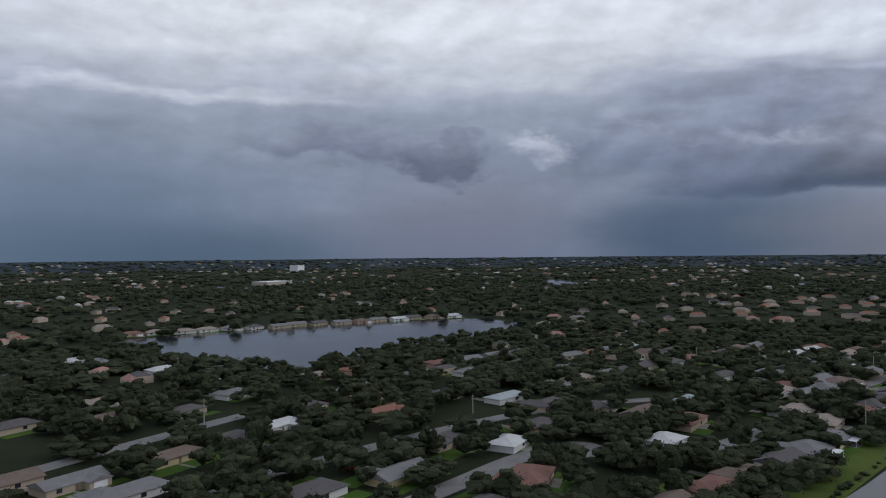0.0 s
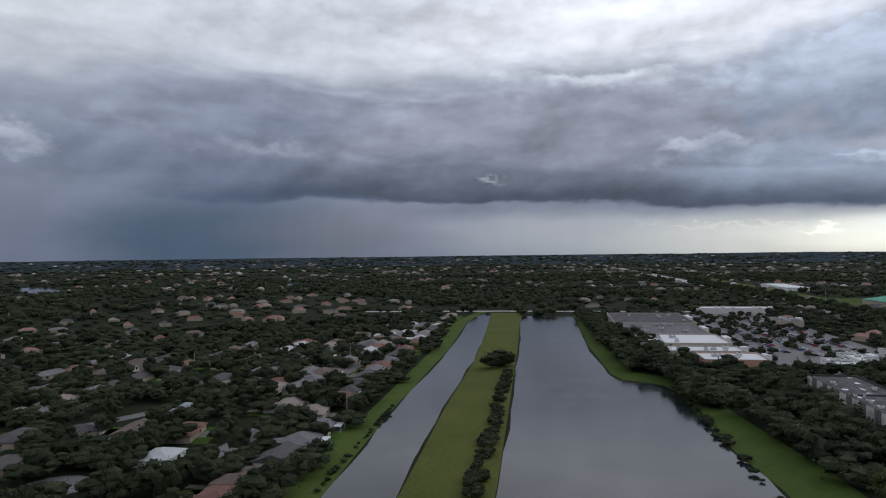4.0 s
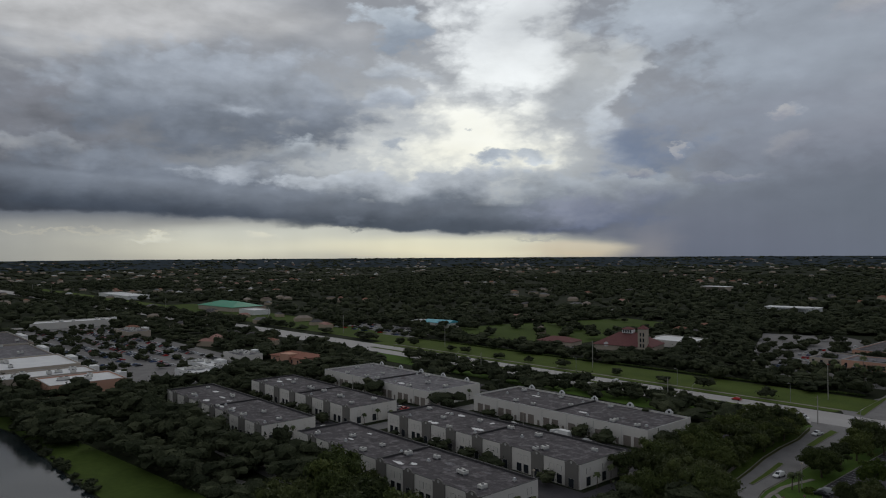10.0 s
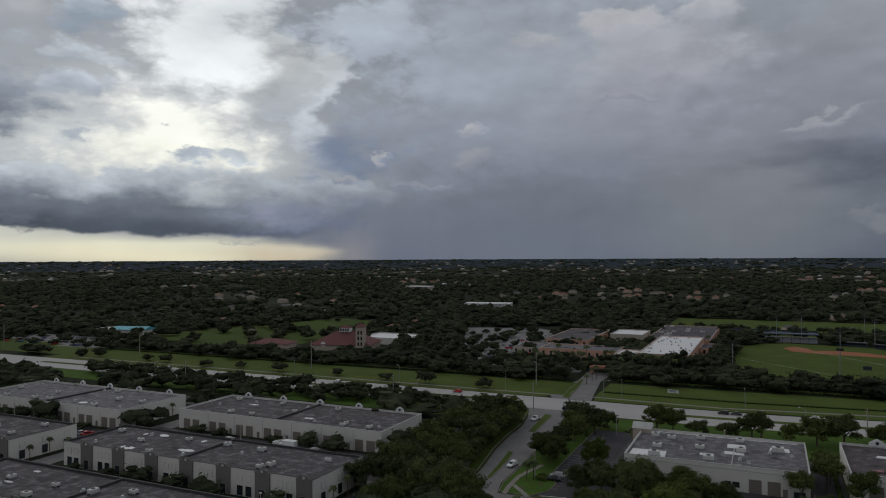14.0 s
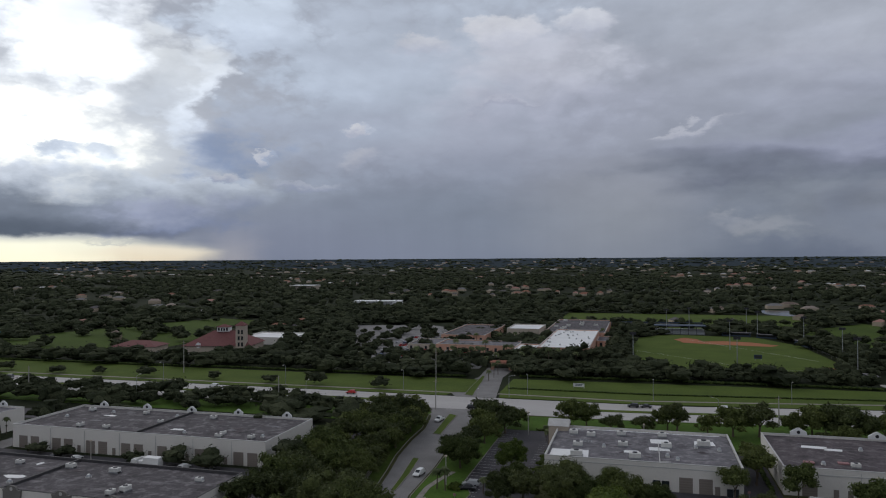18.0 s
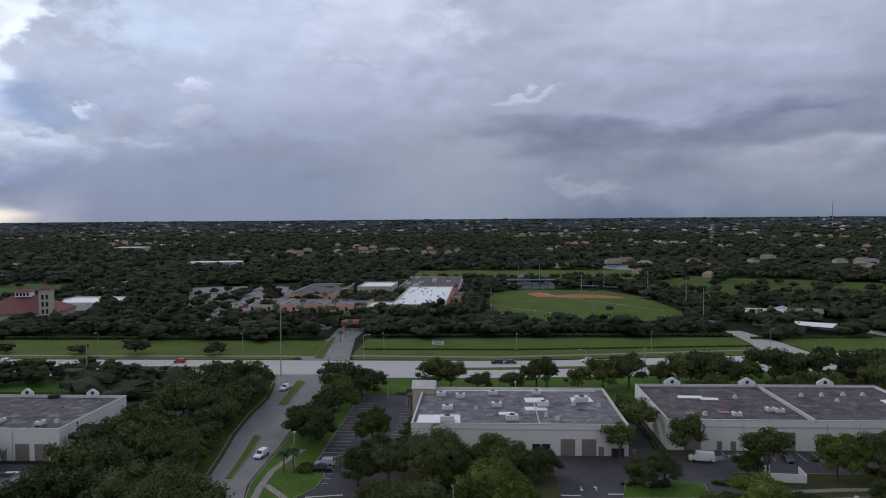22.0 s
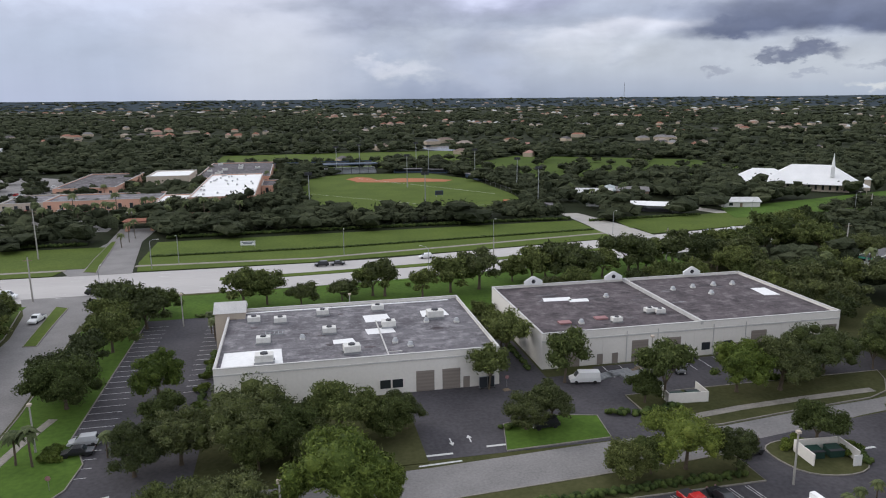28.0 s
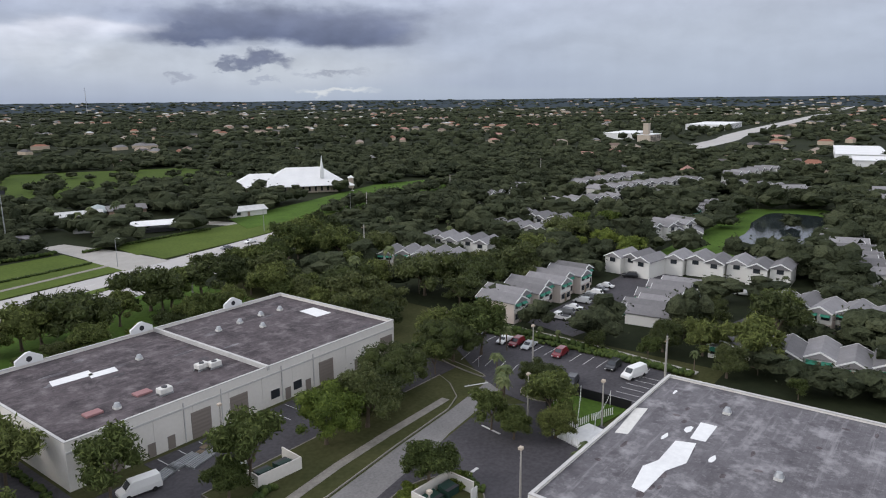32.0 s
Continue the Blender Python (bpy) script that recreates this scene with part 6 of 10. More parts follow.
def tri_mesh(name, verts, faces, materials, index=None):
    """A mesh of triangles straight from arrays."""
    me = bpy.data.meshes.new(name)
    me.vertices.add(len(verts))
    me.vertices.foreach_set("co", np.asarray(verts, np.float32).ravel())
    me.loops.add(3 * len(faces))
    me.loops.foreach_set("vertex_index", np.asarray(faces, np.int32).ravel())
    me.polygons.add(len(faces))
    me.polygons.foreach_set("loop_start", np.arange(0, 3 * len(faces), 3, dtype=np.int32))
    for m in materials:
        me.materials.append(m)
    if index is not None:
        me.polygons.foreach_set("material_index", np.asarray(index, np.int32))
    me.polygons.foreach_set("use_smooth", np.ones(len(faces), bool))
    me.update(calc_edges=True)
    return me


def crown_mesh(name, seed, lobes, width, height, base, leaf, n_leaf, size):
    """A crown: overlapping lobes, each a rough core, mostly coloured dark for the shade inside, set round with many
    small leaf sprays that stand out of it unevenly.
    """
    g = np.random.default_rng(seed)
    V, F, I, k = [], [], [], 0
    spots = []
    lean = g.uniform(-0.1, 0.1, 2) * width
    for i in range(lobes):
        a, rad = i * 2.399 + g.uniform(-0.5, 0.5), width * 0.5 * (0.0 if i == 0 else 0.15 + 0.66 * math.sqrt(g.random()))
        s = width * (0.27 if i == 0 else g.uniform(0.075, 0.145) * (1.5 if lobes < 14 else 1.0))
        top = 0.95 - 0.55 * (2 * rad / width) ** 2
        z = base + height * (0.5 if i == 0 else g.uniform(0.25, 0.98) * top)
        spots.append((rad * math.cos(a) + lean[0] * z / height, rad * math.sin(a) + lean[1] * z / height, z, s, s * g.uniform(0.62, 0.9)))
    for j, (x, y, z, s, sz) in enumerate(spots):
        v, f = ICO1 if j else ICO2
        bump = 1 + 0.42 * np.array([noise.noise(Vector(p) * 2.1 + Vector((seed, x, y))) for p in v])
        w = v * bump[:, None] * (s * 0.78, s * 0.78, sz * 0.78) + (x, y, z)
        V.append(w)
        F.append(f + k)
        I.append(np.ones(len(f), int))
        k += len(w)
    area = np.array([s[3] ** 2 for s in spots])
    counts = (n_leaf * area / area.sum()).astype(int)
    for (x, y, z, s, sz), c in zip(spots, counts):
        d = g.normal(size=(c, 3))
        d /= np.linalg.norm(d, axis=1)[:, None]
        d[:, 2] = np.where(d[:, 2] < -0.55, -d[:, 2], d[:, 2])
        lump = np.array([noise.noise(Vector(p) * 2.6 + Vector((seed + 5, x, y))) for p in d])
        p = d * ((0.95 + 0.34 * lump + g.uniform(-0.12, 0.05, c) + 0.34 * g.random(c) ** 4)[:, None]) * (s, s, sz) + (x, y, z)
        # each spray: a small blade, turned mostly outward
        n = d + g.normal(scale=0.95, size=(c, 3))
        n /= np.linalg.norm(n, axis=1)[:, None]
        u = np.cross(n, g.normal(size=(c, 3)))
        u /= np.linalg.norm(u, axis=1)[:, None]
        w = np.cross(n, u)
        L = size * g.uniform(0.6, 1.35, c)[:, None]
        q = np.stack([p - u * L * 0.9, p + w * L * 0.45 + n * L * 0.2, p + u * L - w * L * 0.2], 1)
        V.append(q.reshape(-1, 3))
        F.append(k + np.arange(3 * c).reshape(-1, 3))
        I.append(np.zeros(c, int))
        k += 3 * c
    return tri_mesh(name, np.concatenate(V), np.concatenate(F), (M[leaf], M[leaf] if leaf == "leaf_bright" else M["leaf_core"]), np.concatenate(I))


def trunk_mesh(seed, height, r, limbs, spread):
    g = random.Random(seed)
    bm = bmesh.new()

    def limb(a, b, ra, rb):
        a, b = Vector(a), Vector(b)
        m = Matrix.Translation((a + b) / 2) @ (b - a).to_track_quat("Z", "Y").to_matrix().to_4x4()
        bmesh.ops.create_cone(bm, cap_ends=True, segments=7, radius1=ra, radius2=rb, depth=(b - a).length * 1.04, matrix=m)

    fork = height * g.uniform(0.38, 0.5)
    lean = (g.uniform(-0.15, 0.15), g.uniform(-0.15, 0.15))
    limb((0, 0, -0.1), (0, 0, 0.4), r * 1.5, r * 1.05)
    limb((0, 0, 0.3), (lean[0], lean[1], fork), r, r * 0.8)
    for k in range(limbs):
        a = k * 6.283 / limbs + g.uniform(-0.4, 0.4)
        e = (math.cos(a) * spread, math.sin(a) * spread, height * g.uniform(0.8, 1.0))
        mid = (e[0] * 0.45 + lean[0], e[1] * 0.45 + lean[1], fork + (e[2] - fork) * 0.55)
        limb((lean[0], lean[1], fork - 0.1), mid, r * 0.55, r * 0.36)
        limb(mid, e, r * 0.36, r * 0.14)
    return mesh_of("trunk", bm, M["trunk"])


def palm_mesh(seed, h, fronds, length):
    g = np.random.default_rng(seed)
    V, F, k = [], [], 0
    for i in range(fronds):
        a, up = i * 2.399, g.uniform(-0.35, 1.0)
        c, s = math.cos(a), math.sin(a)
        prev = None
        n = 7
        for j in range(n):
            t = j / (n - 1)
            out = length * t * (0.95 - 0.25 * max(up, 0))
            z = h + length * (up * t * 0.75 - 0.75 * t * t)
            wid = length * 0.2 * math.sin(math.pi * min(1, 0.14 + 0.86 * t)) + 0.04
            for side in (-1, 1):
                jag = 0.75 + 0.5 * g.random()
                V.append((c * out - s * side * wid * jag, s * out + c * side * wid * jag, z - 0.22 * wid))
            V.append((c * out, s * out, z))
            if prev is not None:
                p = k
                F += [(prev, p, prev + 2), (p, p + 2, prev + 2), (prev + 2, p + 2, p + 1), (prev + 2, p + 1, prev + 1)]
            prev = k
            k += 3
    return tri_mesh("fronds", V, F, (M["leaf_palm"],))


def palm_trunk(h, r):
    bm = bmesh.new()
    n = 7
    for i in range(n):
        z0, z1 = h * i / n, h * (i + 1) / n
        bmesh.ops.create_cone(bm, cap_ends=True, segments=8, radius1=r * (1.15 - 0.3 * i / n), radius2=r * (1.02 - 0.3 * i / n), depth=z1 - z0 + 0.02,
                              matrix=Matrix.Translation((0.12 * math.sin(i * 0.4), 0, (z0 + z1) / 2)))
    return mesh_of("trunk", bm, M["trunk"])


TREE_KINDS = {}


def tree_kind(key, name, label, category, crown, trunk, crown_name="crown"):
    root = thing(name, label=label, category=category)
    for n, me in (("trunk", trunk), (crown_name, crown)):
        if me:
            o = new(n, me)
            o.parent = root
    TREE_KINDS[key] = [root, False]


for i in range(6):
    w = (8.5, 10, 7.5, 9.5, 11, 8)[i]
    for key, n_leaf, size in (("oak", 8200, 0.21), ("far_oak", 2600, 0.36)):
        tree_kind((key, i), "tree", "broad dark-green oak with a rounded leafy crown", "tree",
                  crown_mesh("crown", 11 + i, ((38, 46, 34, 42, 50, 36) if key == "oak" else (20, 24, 19, 22, 26, 20))[i], w, w * (0.62, 0.56, 0.72, 0.6, 0.55, 0.68)[i], 1.6, "leaf_oak" if i % 2 else "leaf_dark", n_leaf, size), trunk_mesh(i, 3.6 + 0.1 * w, 0.24, 5, w * 0.22))
for i in range(3):
    for key, n_leaf, size in (("bright", 7600, 0.20), ("far_bright", 2400, 0.34)):
        tree_kind((key, i), "tree", "round tree with fresh yellow-green leaves", "tree",
                  crown_mesh("crown", 31 + i, 34 if key == "bright" else 19, (8.5, 7.5, 6.5)[i], 5.4, 1.6, "leaf_bright", n_leaf, size), trunk_mesh(20 + i, 4.4, 0.2, 5, 1.8))
for i in range(2):
    tree_kind(("young", i), "tree", "young sparse tree with thin limbs", "tree", crown_mesh("crown", 41 + i, 13, 4.6, 3.6, 1.9, "leaf_oak", 1900, 0.22), trunk_mesh(30 + i, 4.0, 0.12, 5, 1.3))
for i in range(3):
    h = (7.5, 9.5, 6.0)[i]
    tree_kind(("palm", i), "palm_tree", "slender palm with arching fronds", "palm tree", palm_mesh(51 + i, h, (25, 26, 28)[i], (2.4, 2.7, 2.2)[i]), palm_trunk(h, 0.2), "fronds")
for i in range(2):
    tree_kind(("bush", i), "bush", "low rounded leafy shrub", "shrub", crown_mesh("foliage", 61 + i, 4, 2.6, 2.0, -0.5, "leaf_oak" if i else "leaf_bright", 700, 0.2), None, "foliage")


def plant(key, x, y, s=1.0, z=0.0, turn=None, group=""):
    root, used = TREE_KINDS[key]
    m = pose(x, y, z, 0, 0, rng.uniform(0, 360) if turn is None else turn) @ Matrix.Scale(s, 4)
    if used:
        o = copy_thing(root, m)
    else:
        root.matrix_basis, TREE_KINDS[key][1], o = m, True, root
    if group:
        o["group"] = group
    return o


def any_oak():
    return ("oak", rng.randrange(6))


PLANTED = []
GROVES = []  # trees of rows that the flight never comes near: x, y, width


def put(key, x, y, s=1.0, group="", big=1.3):
    PLANTED.append((x, y))
    far = not (-82 < x < 186 and 84 < y < 240) and not (-125 < x < 60 and -30 < y < 40) and key[0] in ("oak", "bright")
    if far or (key[0] == "bush" and x < -110):
        GROVES.append((x, y, 9.0 * s * big if key[0] != "bush" else 3.0 * s))
        return None
    if key[0] in ("oak", "bright", "young"):
        s = s * big
        if key[0] != "young" and (y > 150 or not -60 < x < 150):
            key = ("far_" + key[0], key[1])
    return plant(key, x, y, s, group=group)


# single trees round the warehouses
for x, y, kind, s in ((39, 122.5, ("oak", 0), 0.75), (43.5, 123.5, ("oak", 2), 0.8), (57, 105.8, ("bright", 0), 1.05), (47.5, 105.2, ("oak", 3), 0.62), (51.6, 105.6, ("young", 0), 0.9), (64, 104.0, ("oak", 2), 0.72),
                      (79.5, 107.5, ("oak", 5), 0.85), (80, 128.0, ("bright", 1), 1.15), (88, 127.0, ("oak", 2), 1.1), (93, 130, ("oak", 0), 0.9), (101, 132, ("oak", 4), 0.95), (52, 139, ("young", 0), 1.25), (37.6, 139.2, ("young", 1), 1.25),
                      (62, 127.5, ("oak", 5), 0.6), (66, 128, ("young", 1), 1.0), (-10, 103.6, ("oak", 1), 0.85), (-6, 102.8, ("oak", 4), 0.75), (-1, 103.2, ("oak", 3), 0.7), (9.5, 103.8, ("bright", 0), 1.0), (13.5, 103.4, ("bright", 2), 0.9),
                      (-19, 121, ("oak", 2), 0.85), (-13, 123, ("oak", 0), 1.0), (-5, 124, ("oak", 4), 0.9), (3, 123.5, ("oak", 1), 0.85), (10, 125, ("oak", 5), 1.05), (17, 124.5, ("oak", 3), 0.9), (20.5, 127, ("oak", 2), 0.7), (-2, 119, ("oak", 3), 0.85), (7, 118.5, ("oak", 0), 0.8),
                      (-20, 146, ("bright", 2), 1.0), (-17, 135, ("oak", 5), 0.7), (-35, 147, ("oak", 1), 0.95), (-37, 156, ("oak", 4), 0.9), (-36, 166, ("oak", 0), 0.9), (-34, 175, ("oak", 3), 1.0), (-37, 186, ("oak", 5), 1.05), (-30, 190, ("oak", 2), 1.05), (-36, 197, ("oak", 4), 1.0), (-28, 201, ("oak", 1), 0.8),
                      (44.5, 152, ("young", 1), 1.0), (46, 160, ("young", 0), 1.0), (46, 170, ("oak", 0), 0.42), (46, 177, ("oak", 3), 0.45), (122, 138, ("oak", 1), 0.9), (119, 133, ("oak", 4), 0.8), (113, 108, ("oak", 2), 0.75), (106.5, 104, ("young", 0), 1.2), (102.5, 101, ("oak", 3), 0.7), (98.5, 106, ("oak", 5), 0.55),
                      (126, 131, ("young", 1), 1.1), (118.5, 113.5, ("oak", 0), 0.62)):
    put(kind, x, y, s)
for x, y, i, s in ((-36.5, 128, 2, 0.85), (-34, 127, 0, 0.8), (-21.5, 92, 0, 0.9), (-19, 93.5, 1, 0.75), (-23.5, 95, 2, 1.0), (-29.5, 98.5, 0, 0.8), (-15, 183, 0, 0.85), (-14, 180, 2, 0.9), (-13.6, 177.8, 0, 0.8), (-24, 127.5, 2, 0.8), (105.5, 112.5, 1, 0.85), (108, 114.5, 0, 0.9),
                   (110.5, 115.5, 2, 1.15), (113.5, 119, 1, 0.9), (131, 128, 0, 0.85), (133, 131, 2, 0.9), (97, 93.2, 2, 0.75), (93.5, 92.6, 2, 0.8), (73, 92, 2, 0.6), (70, 90.6, 2, 0.65), (76.5, 93, 2, 0.6)):
    put(("palm", i), x, y, s)
for k in range(12):
    y = 121 + 7.0 * k
    put(("oak", (k * 5) % 6), np.interp(y, (118, 150, 200), (-58.0, -60.5, -65.0)) + 1.2 * math.sin(k * 2.3), y, 0.72 + 0.2 * math.sin(k * 1.7) ** 2, "side street trees")
for x, y, s, k in ((-43, 92, 1.2, 1), (-48.5, 94, 1.15, 4), (-38, 88.5, 1.05, 0), (-53, 89, 1.2, 3), (-45, 84, 1.15, 5), (-58, 92, 1.05, 2)):
    put(("oak", k), x, y, s, "corner trees")
for x, y in ((-35.5, 90), (-34, 92.5), (-33.5, 95), (-33.8, 98), (-35, 100.5), (-37, 101.5), (-39, 100)):
    put(("bush", 1), x, y, 0.75)
for x, y, s, k in ((99, 110.5, 0.9, 0), (112, 132, 0.62, 1)):
    put(("young", k), x, y, s)
# palms at the ends of the business units and in front of the school
for (x0, x1, y0, y1, *_), n in zip(BUSINESS, (3, 3, 3, 3, 3, 2)):
    for k in range(n):
        put(("palm", k % 3), x1 + 2.6, y0 + (y1 - y0) * (k + 0.7) / (n + 0.4), 0.8, "palms at the unit's end")
for x, y, s in ((-62, 333, 1.3), (-67, 330, 1.2), (-56, 308, 1.0), (-56.5, 300, 1.0), (-57, 290, 1.0), (-72, 345, 1.5), (-80, 350, 1.4), (-85, 342, 1.3), (-92, 352, 1.4), (-100, 346, 1.5), (-105, 355, 1.3), (-50, 345, 1.4), (-43, 350, 1.3), (-36, 356, 1.4), (-30, 352, 1.2),
                (-60, 352, 1.4), (-75, 365, 1.5), (-95, 372, 1.4), (-45, 395, 1.5), (-70, 440, 1.3), (-82, 445, 1.3), (-98, 440, 1.3), (-12, 480, 1.3), (-28, 354, 1.4), (150, 352, 1.3), (158, 358, 1.2), (165, 350, 1.2), (172, 362, 1.3), (143, 362, 1.2)):
    put(("palm", rng.randrange(3)), x, y, s)


def row(points, step, kinds, s0, s1, jitter=1.0, group=""):
    line = [Vector(p) for p in points]
    for a, b in zip(line[:-1], line[1:]):
        n = max(1, int((b - a).length / step))
        for k in range(n):
            p = a + (b - a) * (k + rng.uniform(0.2, 0.8)) / n
            put(rng.choice(kinds), p.x + rng.uniform(-jitter, jitter), p.y + rng.uniform(-jitter, jitter), rng.uniform(s0, s1), group)


OAKS = [("oak", i) for i in range(6)]
row([(-67, 98), (-66, 150), (-69, 205)], 5.5, OAKS + [("bright", 0)], 0.6, 0.95, 2.0, "side street trees")
row([(-75, 95), (-74, 205)], 7, OAKS, 0.8, 1.05, 2.5, "side street trees")
row([(-180, 205), (-64, 208)], 7, OAKS, 0.6, 0.85, 2.5, "roadside trees")
row([(-335, 216), (-95, 217)], 8, OAKS, 0.55, 0.95, 2.0, "roadside trees")
row([(-1500, 184), (-1041, 198), (-615, 210)], 11, OAKS, 0.8, 1.2, 4.0, "roadside trees")
row([(-1500, 222), (-1041, 236), (-640, 246)], 13, OAKS, 0.7, 1.0, 4.0, "roadside trees")
row([(-300, 196), (-180, 200)], 7, OAKS, 0.65, 0.9, 3.0, "roadside trees")
row([(-14, 204), (48, 203)], 7.5, OAKS, 0.45, 0.95, 3.0, "roadside trees")
row([(50, 204), (60, 208), (118, 214)], 5.6, OAKS, 0.6, 1.15, 3.5, "roadside trees")
row([(60, 193), (118, 196)], 6.5, OAKS + [("bright", 1)], 0.5, 0.7, 1.5, "roadside trees")
row([(126, 152), (127, 215)], 5.4, OAKS, 0.5, 0.8, 2.5, "boundary trees")
row([(134, 162), (136, 228)], 5.4, OAKS, 0.75, 1.1, 4.0, "boundary trees")
row([(126, 218), (170, 236), (215, 248)], 6, OAKS, 0.85, 1.15, 3.0, "boundary trees")
row([(-44, 309), (120, 312)], 6.2, OAKS, 0.62, 0.85, 1.4, "trees behind the school hedge")
row([(-40, 318), (116, 324)], 6.6, OAKS, 0.7, 0.95, 2.0, "trees behind the school hedge")
row([(-420, 259), (-90, 261)], 30, OAKS, 0.5, 0.8, 2.5, "roadside trees")
row([(-230, 303), (-70, 305)], 6.5, OAKS, 0.7, 1.0, 2.0, "trees behind the verge")
row([(-400, 300), (-230, 302)], 7.5, OAKS, 0.8, 1.1, 2.5, "trees behind the verge")
row([(140, -12), (-60, 10), (-150, 22), (-300, 12)], 6.5, OAKS, 0.95, 1.4, 5.0, "lakeside trees")
row([(-100, 0), (-170, -8), (-235, -12)], 13, OAKS, 0.95, 1.3, 3.0, "lakeside trees")
row([(-240, -24), (-320, -28), (-345, -44), (-480, -54), (-690, -66)], 7.0, OAKS, 1.0, 1.4, 3.5, "lakeside trees")
row([(-330, -16), (-350, -28), (-500, -36)], 7.0, OAKS, 1.0, 1.4, 4.5, "lakeside trees")
row([(-338, -133), (-358, -128)], 4.0, OAKS, 0.9, 1.15, 2.0, "trees on the grass strip")
row([(-295, -8), (-300, 30), (-310, 170)], 8, OAKS, 0.8, 1.1, 4.0, "boundary trees")
row([(-320, 20), (-325, 60), (-338, 110)], 7, OAKS, 0.9, 1.2, 4.0, "boundary trees")
for (x0, x1, y0, y1, *_) in BUSINESS:
    row([(x0 + 4, y0 - 5.5), (x1 - 4, y0 - 5.5)], 15, [("oak", 2), ("oak", 0), ("bright", 2), ("oak", 4)], 0.45, 0.75, 1.5, "yard trees")
row([(-60, 26), (-62, 92)], 6, OAKS, 0.75, 1.05, 3.0, "boundary trees")
row([(-56, 30), (-20, 34), (-16, 84)], 7, OAKS, 0.8, 1.05, 3.0, "boundary trees")
row([(-34, 84), (-50, 90), (-42, 76)], 4.5, OAKS, 0.8, 1.0, 2.5, "corner trees")
row([(142, 150), (143, 100), (141, 70)], 8, [("palm", 2), ("palm", 0), ("oak", 2), ("young", 0)], 0.45, 0.7, 1.5, "trees along the boundary wall")
row([(150, 102), (147, 66)], 6, OAKS + [("bright", 0)], 0.65, 0.9, 3.0, "trees along the boundary wall")
row([(-6, 560), (140, 565)], 11, OAKS, 0.6, 0.8, 1.5, "park trees")
row([(-60, 600), (150, 606)], 12, OAKS, 0.6, 0.8, 1.5, "park trees")
row([(124, 335), (127, 470)], 8, OAKS, 0.7, 1.0, 2.5, "trees beside the ball field")
row([(2, 345), (4, 470)], 8, OAKS, 0.8, 1.1, 2.5, "trees beside the ball field")
row([(-120, -176), (-150, -178)], 6, OAKS, 0.7, 0.9, 1.0, "trees on the canal bank")
row([(-215, -186), (-330, -188)], 13, OAKS, 0.7, 1.0, 1.5, "trees on the canal bank")
# shrubs along the shores and on the strip's edge
for k in range(130):
    x = rng.uniform(-335, -90)
    put(("bush", k % 2), x, -118.5 - (x + 120) * -0.022 + rng.uniform(-2.0, 2.2), rng.uniform(0.8, 1.6), "shrubs on the lake's edge")
for k in range(46):
    x = rng.uniform(-230, -90)
    put(("bush", k % 2), x, -165.8 + (x + 100) * 0.03 + rng.uniform(-0.8, 0.8), rng.uniform(0.4, 0.8), "reeds on the canal's edge")
for k in range(40):
    x = rng.uniform(-300, -110)
    put(("bush", 1), x, -30.5 + (x + 130) * 0.024 + rng.uniform(-1.2, 1.2), rng.uniform(0.5, 1.3), "shrubs on the lake shore")
for x, y in ((-33, 129.5), (-31.5, 128), (-31.8, 130.5), (-13.4, 150), (-13.2, 156), (-13, 163), (-12.4, 142), (88.5, 132.2), (90, 131.5), (84, 106), (82, 105.2), (74.8, 108), (77, 109)):
    put(("bush", 0), x, y, 0.8)
# ---- houses ----
ROOFS = {k: surf("roof_shingles_" + k, c, 0.85, tuple(v * 0.62 for v in c), 0.35, 4.0, 0.9, 0.3, 0.02)
         for k, c in dict(grey=(0.23, 0.222, 0.222), dark=(0.125, 0.115, 0.115), brown=(0.20, 0.15, 0.125), red=(0.25, 0.135, 0.105), terra=(0.30, 0.145, 0.10),
                          white=(0.62, 0.62, 0.61), beige=(0.36, 0.30, 0.255), teal=(0.42, 0.47, 0.47), pink=(0.42, 0.235, 0.195)).items()}
WALLS = {k: surf("house_wall_" + k, c, 0.9, tuple(v * 0.85 for v in c), 0.3, 4.0, 0.7, 0.1, 0.01)
         for k, c in dict(white=(0.68, 0.67, 0.64), tan=(0.46, 0.38, 0.29), peach=(0.52, 0.37, 0.28), blue=(0.42, 0.50, 0.56), yellow=(0.56, 0.47, 0.27)).items()}


def hip_roof(w, d, z, rise, over=0.6, gable=False):
    bm = bmesh.new()
    a, b = w / 2 + over, d / 2 + over
    ridge = a - b if not gable else a
    ridge = max(ridge, 0.3)
    base = [bm.verts.new((x, y, z)) for x, y in ((-a, -b), (a, -b), (a, b), (-a, b))]
    low = [bm.verts.new((x, y, z - 0.18)) for x, y in ((-a, -b), (a, -b), (a, b), (-a, b))]
    top = [bm.verts.new((-ridge, 0, z + rise)), bm.verts.new((ridge, 0, z + rise))]
    bm.faces.new((base[0], base[1], top[1], top[0]))
    bm.faces.new((base[2], base[3], top[0], top[1]))
    bm.faces.new((base[1], base[2], top[1]))
    bm.faces.new((base[3], base[0], top[0]))
    for i in range(4):
        j = (i + 1) % 4
        bm.faces.new((low[i], low[j], base[j], base[i]))
    bm.faces.new(low[::-1])
    return bm


GARAGE = mesh_of("garage_door", box(-2.3, 2.3, -0.06, 0.04, 0, 2.2), M["white_paint"])
HOME_WIN, HOME_DOOR = window_mesh(1.6, 1.2), door_mesh(1.0, 2.1, M["wood"])
LOW_Z = 2.7


